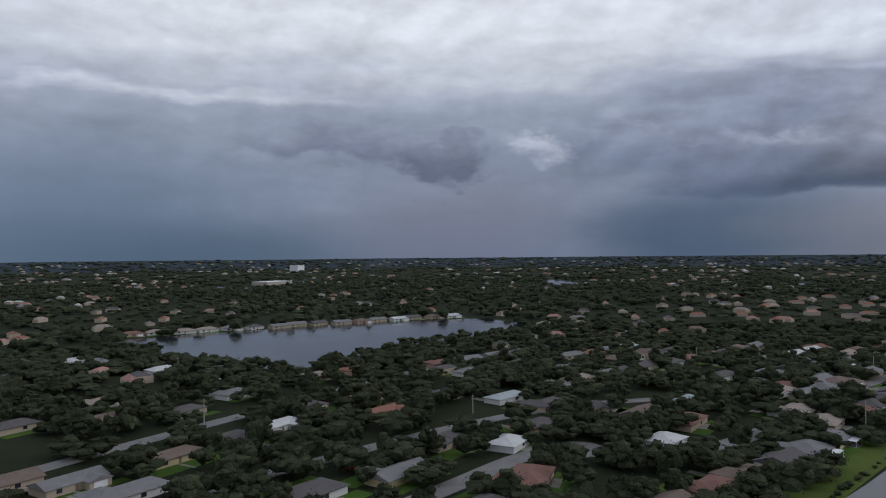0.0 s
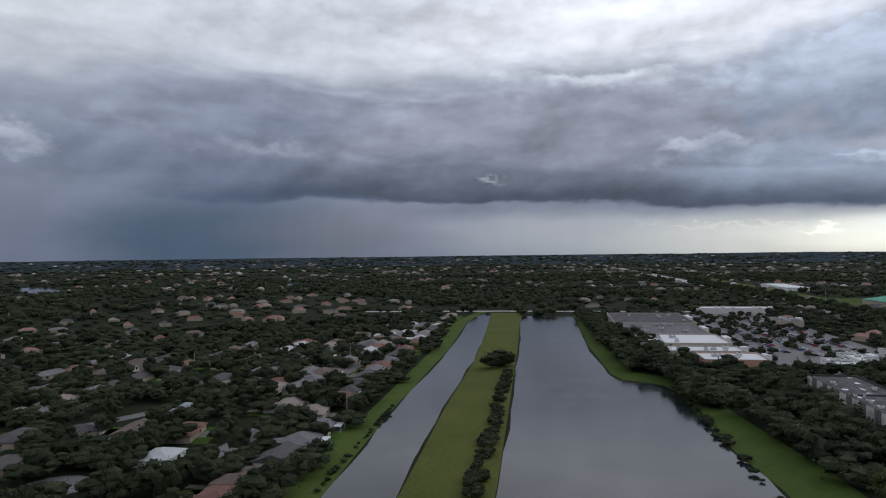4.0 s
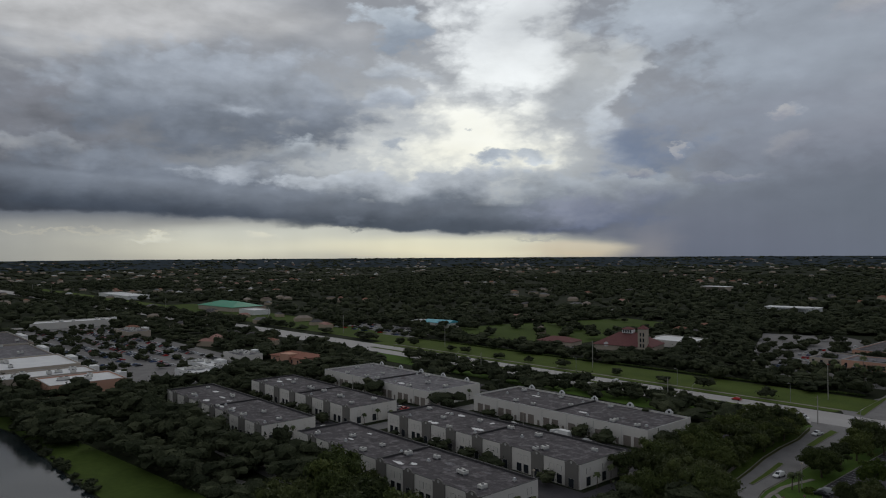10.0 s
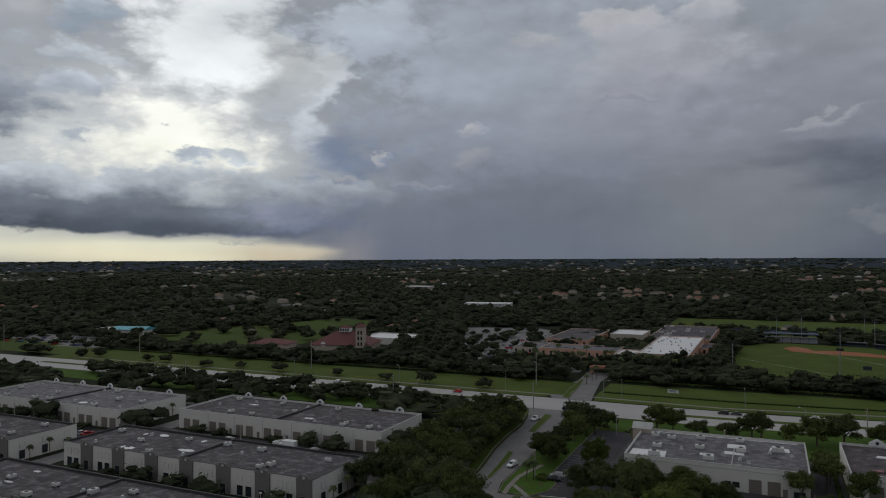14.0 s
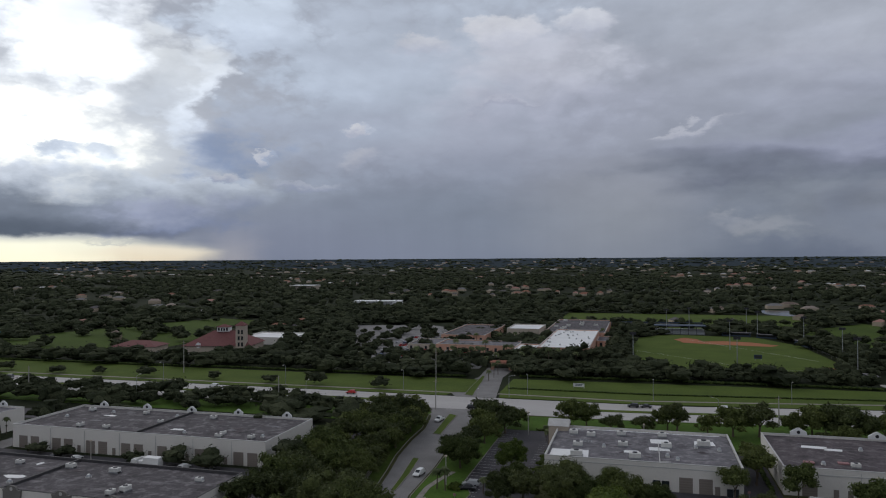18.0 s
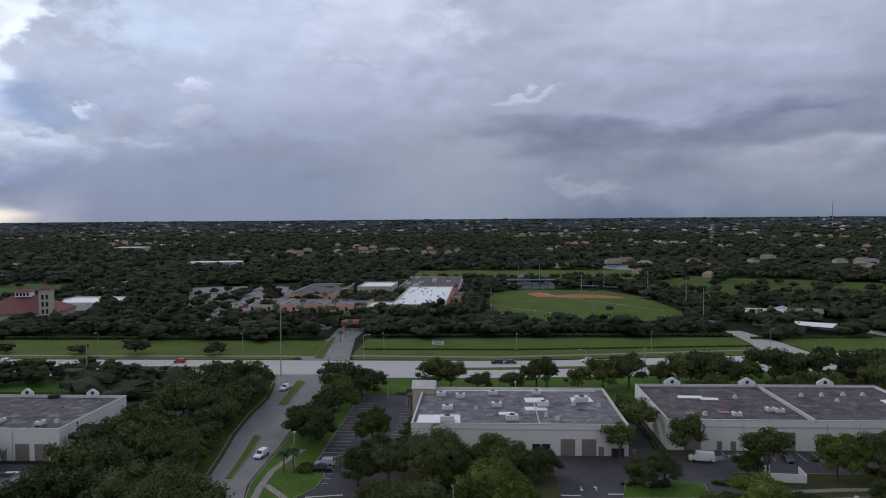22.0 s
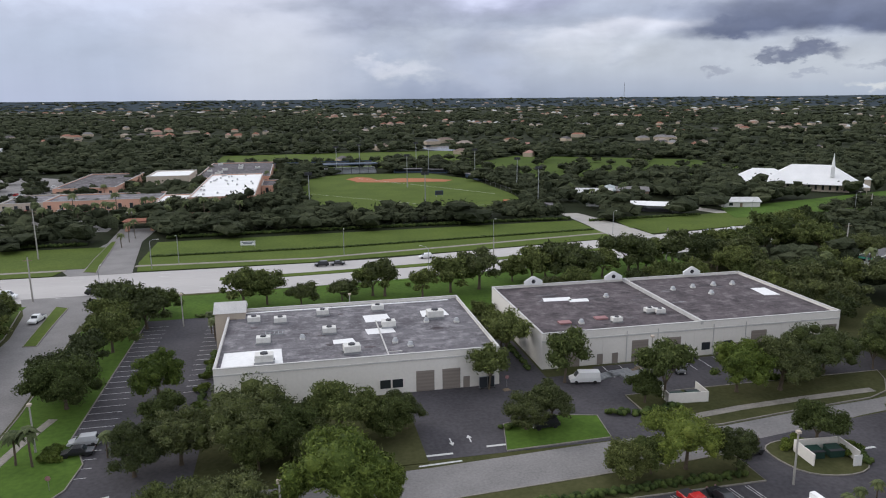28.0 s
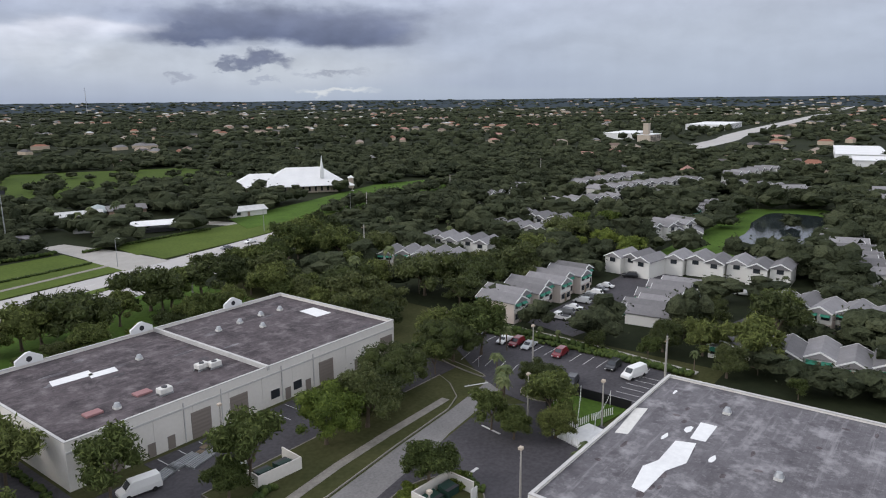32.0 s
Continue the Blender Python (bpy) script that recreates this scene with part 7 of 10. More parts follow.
def house(x, y, turn, w, d, roof, wall, wing=True, gable=False, patio=False, group="houses of the neighbourhood"):
    words = dict(grey="grey", dark="dark", brown="brown", red="russet", terra="terracotta", white="white", beige="beige", teal="pale teal", pink="pink")
    root = thing("house", (x, y, 0), turn, f"low {wall} house with a {words[roof]} roof among trees", "house", group)
    part("wall", box(-w / 2, w / 2, -d / 2, d / 2, 0, LOW_Z), WALLS[wall], root)
    part("roof", hip_roof(w, d, LOW_Z, d * 0.19, gable=gable), ROOFS[roof], root)
    if wing:
        wd = d * 0.75
        o = part("wing_wall", box(-wd / 2, wd / 2, -d * 0.5, d * 0.5, 0, LOW_Z - 0.05), WALLS[wall], root)
        o.location = (w * 0.27, -d * 0.34, 0)
        o = part("wing_roof", hip_roof(d, wd, LOW_Z - 0.05, wd * 0.18, 0.5, gable), ROOFS[roof], root)
        o.location, o.rotation_euler = (w * 0.27, -d * 0.34, 0), (0, 0, radians(90))
        shared("garage_door", GARAGE, root, (w * 0.27, -d * 0.84 - 0.02, 0))
    shared("front_door", HOME_DOOR, root, (-w * 0.02, -d / 2 - 0.02, 0))
    shared("window", HOME_WIN, root, (-w * 0.3, -d / 2 - 0.02, 1.0))
    shared("window", HOME_WIN, root, (-w * 0.1, d / 2 + 0.02, 1.0), math.pi)
    if patio:
        shared("window", HOME_WIN, root, (-w / 2 - 0.02, 0, 1.0), math.radians(-90))
    if patio:
        part("patio_roof", box(-w * 0.32, w * 0.1, d / 2 + 0.3, d / 2 + 3.6, 2.35, 2.45), M["white_paint"], root, "white flat patio cover")
        for dx in (-w * 0.31, w * 0.09):
            part("post", box(dx - 0.06, dx + 0.06, d / 2 + 3.4, d / 2 + 3.52, 0, 2.35), M["white_paint"], root)
    keep([(x - w * 0.45, y - w * 0.4), (x + w * 0.45, y - w * 0.4), (x + w * 0.45, y + w * 0.4), (x - w * 0.45, y + w * 0.4)], 0.3)
    return root


YARDS = []  # place and turn of each low house
HOUSES = [
    (2, -456, 20, 17, 10, "beige", "white"), (-12, -436, 20, 16, 10, "white", "white"), (16, -415, -160, 18, 10, "brown", "tan"), (44, -430, 20, 18, 11, "dark", "tan"),
    (11, -339, -163, 21, 10, "brown", "yellow"), (36, -309, 15, 24, 11, "grey", "white"), (46, -332, -163, 20, 10, "grey", "tan"), (-21, -409, 20, 17, 10, "dark", "tan"), (-38, -354, -163, 24, 9, "white", "white"),
    (-15, -348, -163, 17, 10, "dark", "white"), (-67, -491, 20, 16, 9, "beige", "white"), (-55, -432, 18, 17, 10, "grey", "white"), (-66, -380, -165, 17, 10, "dark", "peach"), (-101, -377, -165, 17, 11, "red", "peach"), (-85, -342, -170, 19, 13, "terra", "peach"),
    (-114, -448, 16, 16, 10, "beige", "peach"), (-56, -535, 10, 18, 11, "white", "white"), (-142, -449, 16, 16, 10, "terra", "peach"), (-134, -356, 10, 20, 10, "dark", "tan"), (-150, -328, 5, 22, 10, "teal", "white"),
    (-152, -303, 5, 20, 12, "dark", "tan"), (-160, -284, -170, 20, 10, "dark", "tan"), (-166, -262, 10, 20, 11, "brown", "white"), (-168, -241, 12, 22, 11, "red", "tan"), (-135, -231, 5, 14, 11, "white", "white"),
    (-89, -269, 20, 15, 11, "white", "white"), (-73, -288, 190, 19, 11, "dark", "tan"), (-118, -280, 5, 18, 10, "dark", "peach"), (-331, -436, 0, 22, 12, "dark", "white"), (-207, -262, 10, 12, 12, "teal", "blue"), (-221, -217, 5, 20, 12, "beige", "white"),
    (-208, -201, 8, 18, 11, "beige", "tan"), (-182, -190, 5, 18, 12, "grey", "yellow"), (-160, -189, 5, 17, 13, "grey", "white"), (-139, -189, 4, 17, 13, "dark", "white"), (-117, -188, 4, 16, 13, "brown", "tan"), (-97, -190, 4, 17, 13, "red", "peach"),
    (-4, -271, 12, 22, 12, "dark", "white"), (-36, -268, 12, 21, 10, "grey", "yellow"), (-64, -236, 30, 20, 12, "red", "peach"), (-34, -226, 10, 19, 12, "dark", "tan"), (-8, -218, 10, 19, 12, "grey", "white"), (-72, -192, 4, 16, 12, "brown", "tan"), (-50, -194, 4, 17, 12, "dark", "white"),
    (-260, -304, 0, 20, 11, "dark", "tan"), (-283, -284, 0, 20, 11, "dark", "white"), (-392, -290, 0, 24, 12, "white", "white"), (-384, -314, 0, 22, 11, "grey", "tan"), (20, -250, 15, 20, 12, "brown", "tan"), (35, -275, 15, 20, 11, "grey", "white"),
    (62, -345, 15, 20, 11, "brown", "tan"), (80, -325, 15, 20, 11, "dark", "tan"),
]
for i, (x, y, turn, w, d, roof, wall) in enumerate(HOUSES):
    YARDS.append((x, y, turn, w, d))
    house(x, y, turn, w, d, roof, wall, i % 3 != 1, i % 4 == 2, i in (32, 33, 34, 35))
# the row on the canal, and the streets behind it
r = random.Random(21)
KINDS = [(r.uniform(15, 21), r.uniform(10, 13), a, b) for a, b in (("grey", "white"), ("dark", "tan"), ("brown", "peach"), ("beige", "white"), ("white", "white"), ("dark", "white"), ("red", "peach"), ("grey", "tan"))]
MODELS = []


def copy_house(x, y, turn, far=False):
    k = r.randrange(len(KINDS))
    w, d, a, b = KINDS[k]
    YARDS.append((x, y, turn, w, d))
    if len(MODELS) <= 7 and not any(m[0] == k for m in MODELS):
        MODELS.append((k, house(x, y, turn, w, d, a, b, k % 2 == 0, k % 3 == 1)))
        return
    src = next(m[1] for m in MODELS if m[0] == k)
    copy_thing(src, pose(x, y, 0, 0, 0, turn))
    keep([(x - w * 0.4, y - w * 0.36), (x + w * 0.4, y - w * 0.36), (x + w * 0.4, y + w * 0.36), (x - w * 0.4, y + w * 0.36)], 0.1)


for k in range(24):
    copy_house(-238 - 19.5 * k, -199 - k * 0.55 + r.uniform(-1, 1), r.uniform(2, 6))
for row_y, turn, x0, n in ((-236, 180, -260, 15), (-248, 0, -262, 15), (-276, 180, -310, 10), (-300, 0, -330, 7), (-338, 180, -190, 11), (-368, 0, -200, 10), (-400, 180, -190, 8), (-438, 0, -200, 6)):
    for k in range(n):
        if r.random() < 0.88:
            copy_house(x0 - 23 * k + r.uniform(-3, 3), row_y - 0.02 * (x0 - 23 * k) + r.uniform(-2, 2), turn + r.uniform(-8, 8))
for k in range(22):
    x, y = r.uniform(-90, 100), r.uniform(-640, -480)
    if not blocked(x, y) and not blocked(x + 8, y) and not blocked(x - 8, y) and x - y * 0.1 > 0:
        copy_house(x, y, r.choice((15, 105, 195)))
# houses on the far shore of the lake
for k in range(16):
    copy_house(-110 - 22 * k, -762 + k * 4.6 + r.uniform(-6, 6), 180 + r.uniform(-10, 10))


def gardens():
    """Front lawns, driveways and back patios of the low houses, in one sheet each."""
    g = random.Random(64)
    for name, key, label, z, shapes in (("garden_lawns", "lawn", "small green lawns round the houses", 0.024, ((-0.75, 0.75, -1.35, -0.5), (-0.7, 0.55, 0.5, 1.1))),
                                        ("driveways", "walk", "pale concrete driveways before the garages", 0.03, ((0.16, 0.38, -1.6, -0.8), (-0.08, -0.01, -1.35, -0.5), (-0.35, 0.1, 0.5, 0.82)))):
        bm = bmesh.new()
        for x, y, turn, w, d in YARDS:
            c, s = math.cos(radians(turn)), math.sin(radians(turn))
            for u0, u1, v0, v1 in shapes:
                if g.random() < 0.25:
                    continue
                vs = []
                for u, v in ((u0, v0), (u1, v0), (u1, v1), (u0, v1)):
                    u, v = u * w + g.uniform(-0.4, 0.4), v * d + g.uniform(-0.4, 0.4)
                    vs.append(bm.verts.new((x + u * c - v * s, y + u * s + v * c, z)))
                bm.faces.new(vs)
        tagged(part(name, bm, M[key]), label, "garden", kind="stuff")


gardens()
# ---- townhouses ----
def gable_roof(w, d, z, rise, over=0.35):
    """Ridge along y, gables at the two ends."""
    bm = bmesh.new()
    a, b = w / 2 + over, d / 2 + over
    v = [bm.verts.new(p) for p in ((-a, -b, z), (a, -b, z), (a, b, z), (-a, b, z), (0, -b, z + rise), (0, b, z + rise), (-a, -b, z - 0.2), (a, -b, z - 0.2), (a, b, z - 0.2), (-a, b, z - 0.2))]
    for f in ((1, 2, 5, 4), (3, 0, 4, 5), (0, 1, 4), (2, 3, 5), (0, 6, 7, 1), (1, 7, 8, 2), (2, 8, 9, 3), (3, 9, 6, 0), (9, 8, 7, 6)):
        bm.faces.new([v[i] for i in f])
    return bm


def awning():
    bm = bmesh.new()
    v = [bm.verts.new(p) for p in ((-0.95, 0, 0.8), (0.95, 0, 0.8), (0.95, -0.75, 0.15), (-0.95, -0.75, 0.15), (-0.95, 0, 0.15), (0.95, 0, 0.15))]
    for f in ((0, 3, 2, 1), (0, 4, 3), (1, 2, 5), (4, 5, 2, 3)):
        bm.faces.new([v[i] for i in f])
    return mesh_of("awning", bm, M["green_awning"])


AWNING = awning()
TOWN_WALL = surf("townhouse_stucco", (0.56, 0.49, 0.44), 0.9, (0.46, 0.40, 0.36), 0.3, 3.0, 0.8, 0.1, 0.01)
TOWN_ROOF = surf("townhouse_shingles", (0.235, 0.228, 0.232), 0.85, (0.14, 0.135, 0.14), 0.5, 5.0, 0.9, 0.3, 0.02, random_object=0.28)


def townhouse(storeys, w=5.3, d=10.5, far=False):
    root = thing("townhouse", label=f"{'two' if storeys == 2 else 'one'}-storey pale townhouse with a grey gable roof and green awnings", category="townhouse", group="townhouse rows")
    h = 5.0 if storeys == 2 else 2.8
    part("wall", box(-w / 2 + 0.02, w / 2 - 0.02, -d / 2, d / 2, 0, h), WALLS["white"] if storeys == 1 or far else TOWN_WALL, root)
    if not far:
        part("upper_wall", box(-w / 2 + 0.06, w / 2 - 0.06, -d / 2 - 0.05, d / 2 + 0.05, h * 0.52, h), WALLS["white"], root)
    part("roof", gable_roof(w, d, h, 1.5), TOWN_ROOF, root)
    for s, y in (((1, -d / 2 - 0.06), (-1, d / 2 + 0.06)) if not far else ((1, -d / 2 - 0.06),)):
        bm = bmesh.new()
        v = [bm.verts.new(p) for p in ((-w / 2 + 0.1, y, h), (w / 2 - 0.1, y, h), (0, y, h + 1.36))]
        bm.faces.new(v if s > 0 else v[::-1])
        part("gable_wall", bm, WALLS["white"], root)
    # white boards up both rakes of each gable and along the eaves
    a, b, rise = w / 2 + 0.38, d / 2 + 0.40, 1.5
    for y in ((-b, b) if not far else (-b,)):
        bm = bmesh.new()
        for s in (-1, 1):
            v = [bm.verts.new((x, y + t, z)) for t in (-0.05, 0.05) for x, z in ((s * a, h - 0.3), (s * a, h + 0.03), (0, h + rise + 0.03), (0, h + rise - 0.32))]
            for f in ((0, 1, 2, 3), (7, 6, 5, 4), (0, 4, 5, 1), (1, 5, 6, 2), (2, 6, 7, 3), (3, 7, 4, 0)):
                bm.faces.new([v[i] for i in f])
        bmesh.ops.remove_doubles(bm, verts=bm.verts[:], dist=0.001)
        bmesh.ops.recalc_face_normals(bm, faces=bm.faces[:])
        part("fascia", bm, M["white_paint"], root, "white verge boards")
    for s, y, t in ((1, -d / 2 - 0.06, 0.0), (-1, d / 2 + 0.06, math.pi)):
        for z in ((3.6,) if far else (1.0, 3.6) if storeys == 2 else (1.0,)):
            for dx in ((-1.35, 1.25) if not far else (0.0,)):
                win = shared("window", HOME_WIN, root, (dx, y, z), t)
                if (z > 3 or storeys == 1) and not far:
                    shared("awning", AWNING, win, (0, -0.05, 0.55))
    if not far:
        shared("front_door", HOME_DOOR, root, (0, -d / 2 - 0.04, 0))
    return root


TOWN2, TOWN1, TOWN_FAR = townhouse(2), townhouse(1), townhouse(2, far=True)
TOWN_USED = {2: False, 1: False, 3: False}


def town_row(xa, ya, xb, yb, storeys=2, step=5.3, flip=False, stagger=1.1):
    a, b = Vector((xa, ya)), Vector((xb, yb))
    n = max(2, round((b - a).length / step))
    d = (b - a).normalized()
    turn = math.degrees(math.atan2(d.y, d.x)) + (180 if flip else 0)
    side = Vector((-d.y, d.x))
    for k in range(n):
        p = a + (b - a) * (k + 0.5) / n + side * stagger * (1 if k % 2 else -1)
        m = pose(p.x, p.y, 0, 0, 0, turn)
        kind = 3 if storeys == 2 and p.x > 196 else storeys
        src = {2: TOWN2, 1: TOWN1, 3: TOWN_FAR}[kind]
        if TOWN_USED[kind]:
            copy_thing(src, m)
        else:
            src.matrix_basis, TOWN_USED[kind] = m, True
    keep(ribbon([(xa, ya), (xb, yb)], 13), 1.5)


town_row(147, 142.5, 190, 141.5)
town_row(163, 111.5, 199, 115, 1, flip=True)
town_row(220, 126, 222, 92)
town_row(213, 140, 211, 126)
town_row(188, 90, 184, 60)
town_row(158, 94, 161, 60, 1)
town_row(174, 201, 183, 177)
town_row(202, 208, 206, 180)
town_row(237, 203, 237, 174)
town_row(262, 212, 259, 183)
town_row(256, 152, 284, 142)
town_row(271, 150, 276, 134, 1)
town_row(296, 212, 338, 190)
town_row(352, 216, 428, 188)
town_row(372, 236, 436, 224)
town_row(318, 158, 356, 150, 1)
town_row(226, 74, 288, 92)
town_row(240, 54, 300, 70)
town_row(394, 122, 416, 134)
town_row(420, 168, 414, 138)
town_row(310, 60, 360, 74)
town_row(380, 78, 430, 96)
town_row(300, 252, 348, 258)
town_row(460, 178, 520, 168)

# trees between the townhouses
def in_pond(x, y):
    return 236 < x < 378 and 90 < y < 142 and r.random() < 0.85


r = random.Random(91)
count = 0
while count < 230:
    x, y = r.uniform(146, 420), r.uniform(50, 250)
    if x + y > 520 or blocked(x, y) or in_pond(x, y) or (144 < x < 210 and 90 < y < 136):
        continue
    put(r.choice(OAKS + [("bright", 0), ("palm", 1), ("palm", 2)]), x, y, r.choice((r.uniform(0.5, 0.8), r.uniform(0.7, 1.25))), "trees between the townhouses")
    count += 1
for x, y, s, k in ((222, 140, 1.55, 0), (219, 157, 1.5, 1), (229, 150, 1.6, 0), (267, 168, 1.8, 1), (258, 176, 1.5, 0), (209, 166, 1.3, 2)):
    PLANTED.append((x, y))
    plant(("far_bright", k), x, y, s)
for x, y, s in ((180, 100, 0.6), (172, 98, 0.55), (205, 163, 1.2), (198, 172, 1.1), (186, 158, 1.2), (172, 156, 1.1), (160, 156, 1.2), (150, 154, 1.0), (232, 168, 1.2), (152, 104, 0.5), (160, 101, 0.5)):
    PLANTED.append((x, y))
    plant(("far_oak", int(x) % 6), x, y, s * 1.1)
# trees round the pond
for x, y, s in ((243, 112, 0.9), (246, 130, 1.0), (262, 136, 0.7), (300, 134, 1.0), (318, 139, 1.2), (342, 140, 1.2), (362, 130, 1.3), (368, 112, 1.3), (362, 98, 1.2), (340, 92, 1.1), (318, 95, 1.0), (296, 90, 1.3), (284, 94, 0.9), (276, 89, 1.2), (262, 92, 0.9), (252, 98, 1.0), (236, 100, 1.1), (233, 84, 1.3), (316, 112, 0.7)):
    put(("oak", 1), x, y, s, "trees round the pond")
# trees that dot the meadows
for k in range(60):
    put(("oak", 1), r.uniform(-470, -300), r.uniform(315, 560), r.uniform(0.6, 1.0))
for k in range(50):
    put(("oak", 1), r.uniform(130, 330), r.uniform(440, 600), r.uniform(0.5, 0.9))

for x in range(176, 640, 6):
    y = np.interp(x, [p[0] for p in MAIN], [p[1] for p in MAIN])
    put(("oak", 1), x + r.uniform(-2, 2), y - 19 + r.uniform(-2, 2), r.uniform(0.95, 1.45), "roadside trees")
    put(("oak", 1), x + r.uniform(-3, 3), y - 27 + r.uniform(-4, 4), r.uniform(0.7, 1.2), "roadside trees")
    if x > 230:
        put(("oak", 1), x + r.uniform(-2, 2), y + 22 + r.uniform(-3, 3), r.uniform(0.6, 0.95), "roadside trees")
# ---- shopping centre ----
def flat_block(name, x0, x1, y0, y1, h, wall, roof, label, category, bands=True, root=None):
    keep_building(x0, x1, y0, y1, 2)
    root = root or thing(name, label=label, category=category)
    shell(root, x0, x1, y0, y1, h, wall, roof, "coping", 0.7, 0.4)
    return root


STORES = [
    (-650, -548, -44, 26, 8.5, "tan", "roof_mid", "tan store with a grey flat roof"),
    (-547, -468, -38, 22, 8.0, "tan", "roof_grey", "tan store with a pale grey roof"),
    (-467, -412, -36, 24, 8.2, "tan", "white_roof", "store with a white flat roof and raised entrance"),
    (-411, -385, -28, 26, 6.6, "tan", "white_roof", "low store with a white roof"),
    (-384, -352, -6, 32, 6.0, "salmon", "white_roof", "low shop wing with a white canopy"),
    (-398, -358, 84, 96, 5.0, "white_paint", "white_roof", "white flat-roofed shop in the parking lot"),
    (-372, -346, 66, 82, 5.0, "white_paint", "white_roof", "white flat-roofed shop in the parking lot"),
    (-420, -392, 118, 134, 5.0, "stucco", "roof_grey", "small shop with a flat roof"),
    (-760, -735, 60, 140, 6.5, "stucco", "white_roof", "long shop row beyond the parking lot"),
    (-640, -600, 110, 130, 5.5, "tan", "roof_grey", "small shop near the road"),
]
for x0, x1, y0, y1, h, wall, roof, label in STORES:
    root = flat_block("store", x0, x1, y0, y1, h, wall, roof, label, "shop")
    part("entrance", box(x0 + (x1 - x0) * 0.35, x0 + (x1 - x0) * 0.6, y1, y1 + 4, 0, h + 1.2), M["white_paint"], root, "raised white entrance front")
    part("glass_front", box(x0 + (x1 - x0) * 0.38, x0 + (x1 - x0) * 0.57, y1 + 4.0, y1 + 4.1, 0.3, 3.4), M["glass"], root)
    rr = random.Random(int(x0))
    for k in range(6):
        copy_thing(UNIT, pose(rr.uniform(x0 + 5, x1 - 5), rr.uniform(y0 + 4, y1 - 4), h - 0.7, 0, 0, rr.choice((0, 90))) @ Matrix.Scale(1.4, 4))


def pink_shop():
    root = thing("restaurant", (-372, 150, 0), 8, "salmon restaurant with a terracotta roof", "building")
    keep_building(-392, -350, 136, 164)
    part("wall", box(-17, 17, -10, 10, 0, 4.6), M["salmon"], root)
    part("roof", hip_roof(34, 20, 4.6, 2.6, 0.8), M["terracotta"], root)
    part("tower", box(-5, 5, -11.5, -4, 0, 6.6), M["salmon"], root)
    for k in range(5):
        shared("window", WINDOW_TALL, root, (-13 + 6.4 * k, -10.05, 0.6))


pink_shop()


# ---- school, gate and ball field ----
def school():
    root = thing("school", label="salmon school wings with one white flat roof", category="school")
    for x0, x1, y0, y1, h, wall, roof in ((-44, -14, 366, 470, 7.5, "salmon", "white_roof"), (-112, -60, 386, 412, 5.2, "salmon", "roof_grey"), (-60, -44, 372, 400, 5.0, "salmon", "white_roof"), (-124, -92, 440, 520, 5.2, "salmon", "roof_mid"),
                                          (-80, -56, 462, 498, 8.2, "tan", "white_roof"), (-54, -10, 472, 575, 5.6, "salmon", "roof_mid"), (-13.5, 4, 430, 458, 4.6, "salmon", "roof_mid"), (-132, -112, 388, 420, 4.6, "tan", "roof_grey")):
        keep_building(x0, x1, y0, y1, 2)
        shell(root, x0, x1, y0, y1, h, wall, roof, "coping", 0.5, 0.35)
        n = int((x1 - x0) / 5)
        for k in range(n):
            shared("window", WINDOW_TALL, root, (x0 + (x1 - x0) * (k + 0.5) / n, y0 - 0.04, 0.9))
    rr = random.Random(8)
    for k in range(26):
        copy_thing(VENT, pose(rr.uniform(-42, -16), rr.uniform(370, 466), 7.0, 0, 0, 0))
    for k in range(8):
        copy_thing(UNIT, pose(rr.uniform(-50, -14), rr.uniform(478, 570), 5.1, 0, 0, 0) @ Matrix.Scale(1.3, 4))


school()


def gatehouse():
    root = thing("gatehouse", (-57.5, 325, 0), 0, "salmon gatehouse arch over the school drive", "gatehouse")
    for x in (-5.5, 4.3):
        part("pier", box(x, x + 1.4, -1.5, 1.5, 0, 4.0), M["salmon"], root)
    part("beam", box(-5.5, 5.7, -1.6, 1.6, 3.2, 4.2), M["salmon"], root)
    part("roof", hip_roof(11.4, 3.4, 4.2, 0.9, 0.5), M["terracotta"], root)


gatehouse()


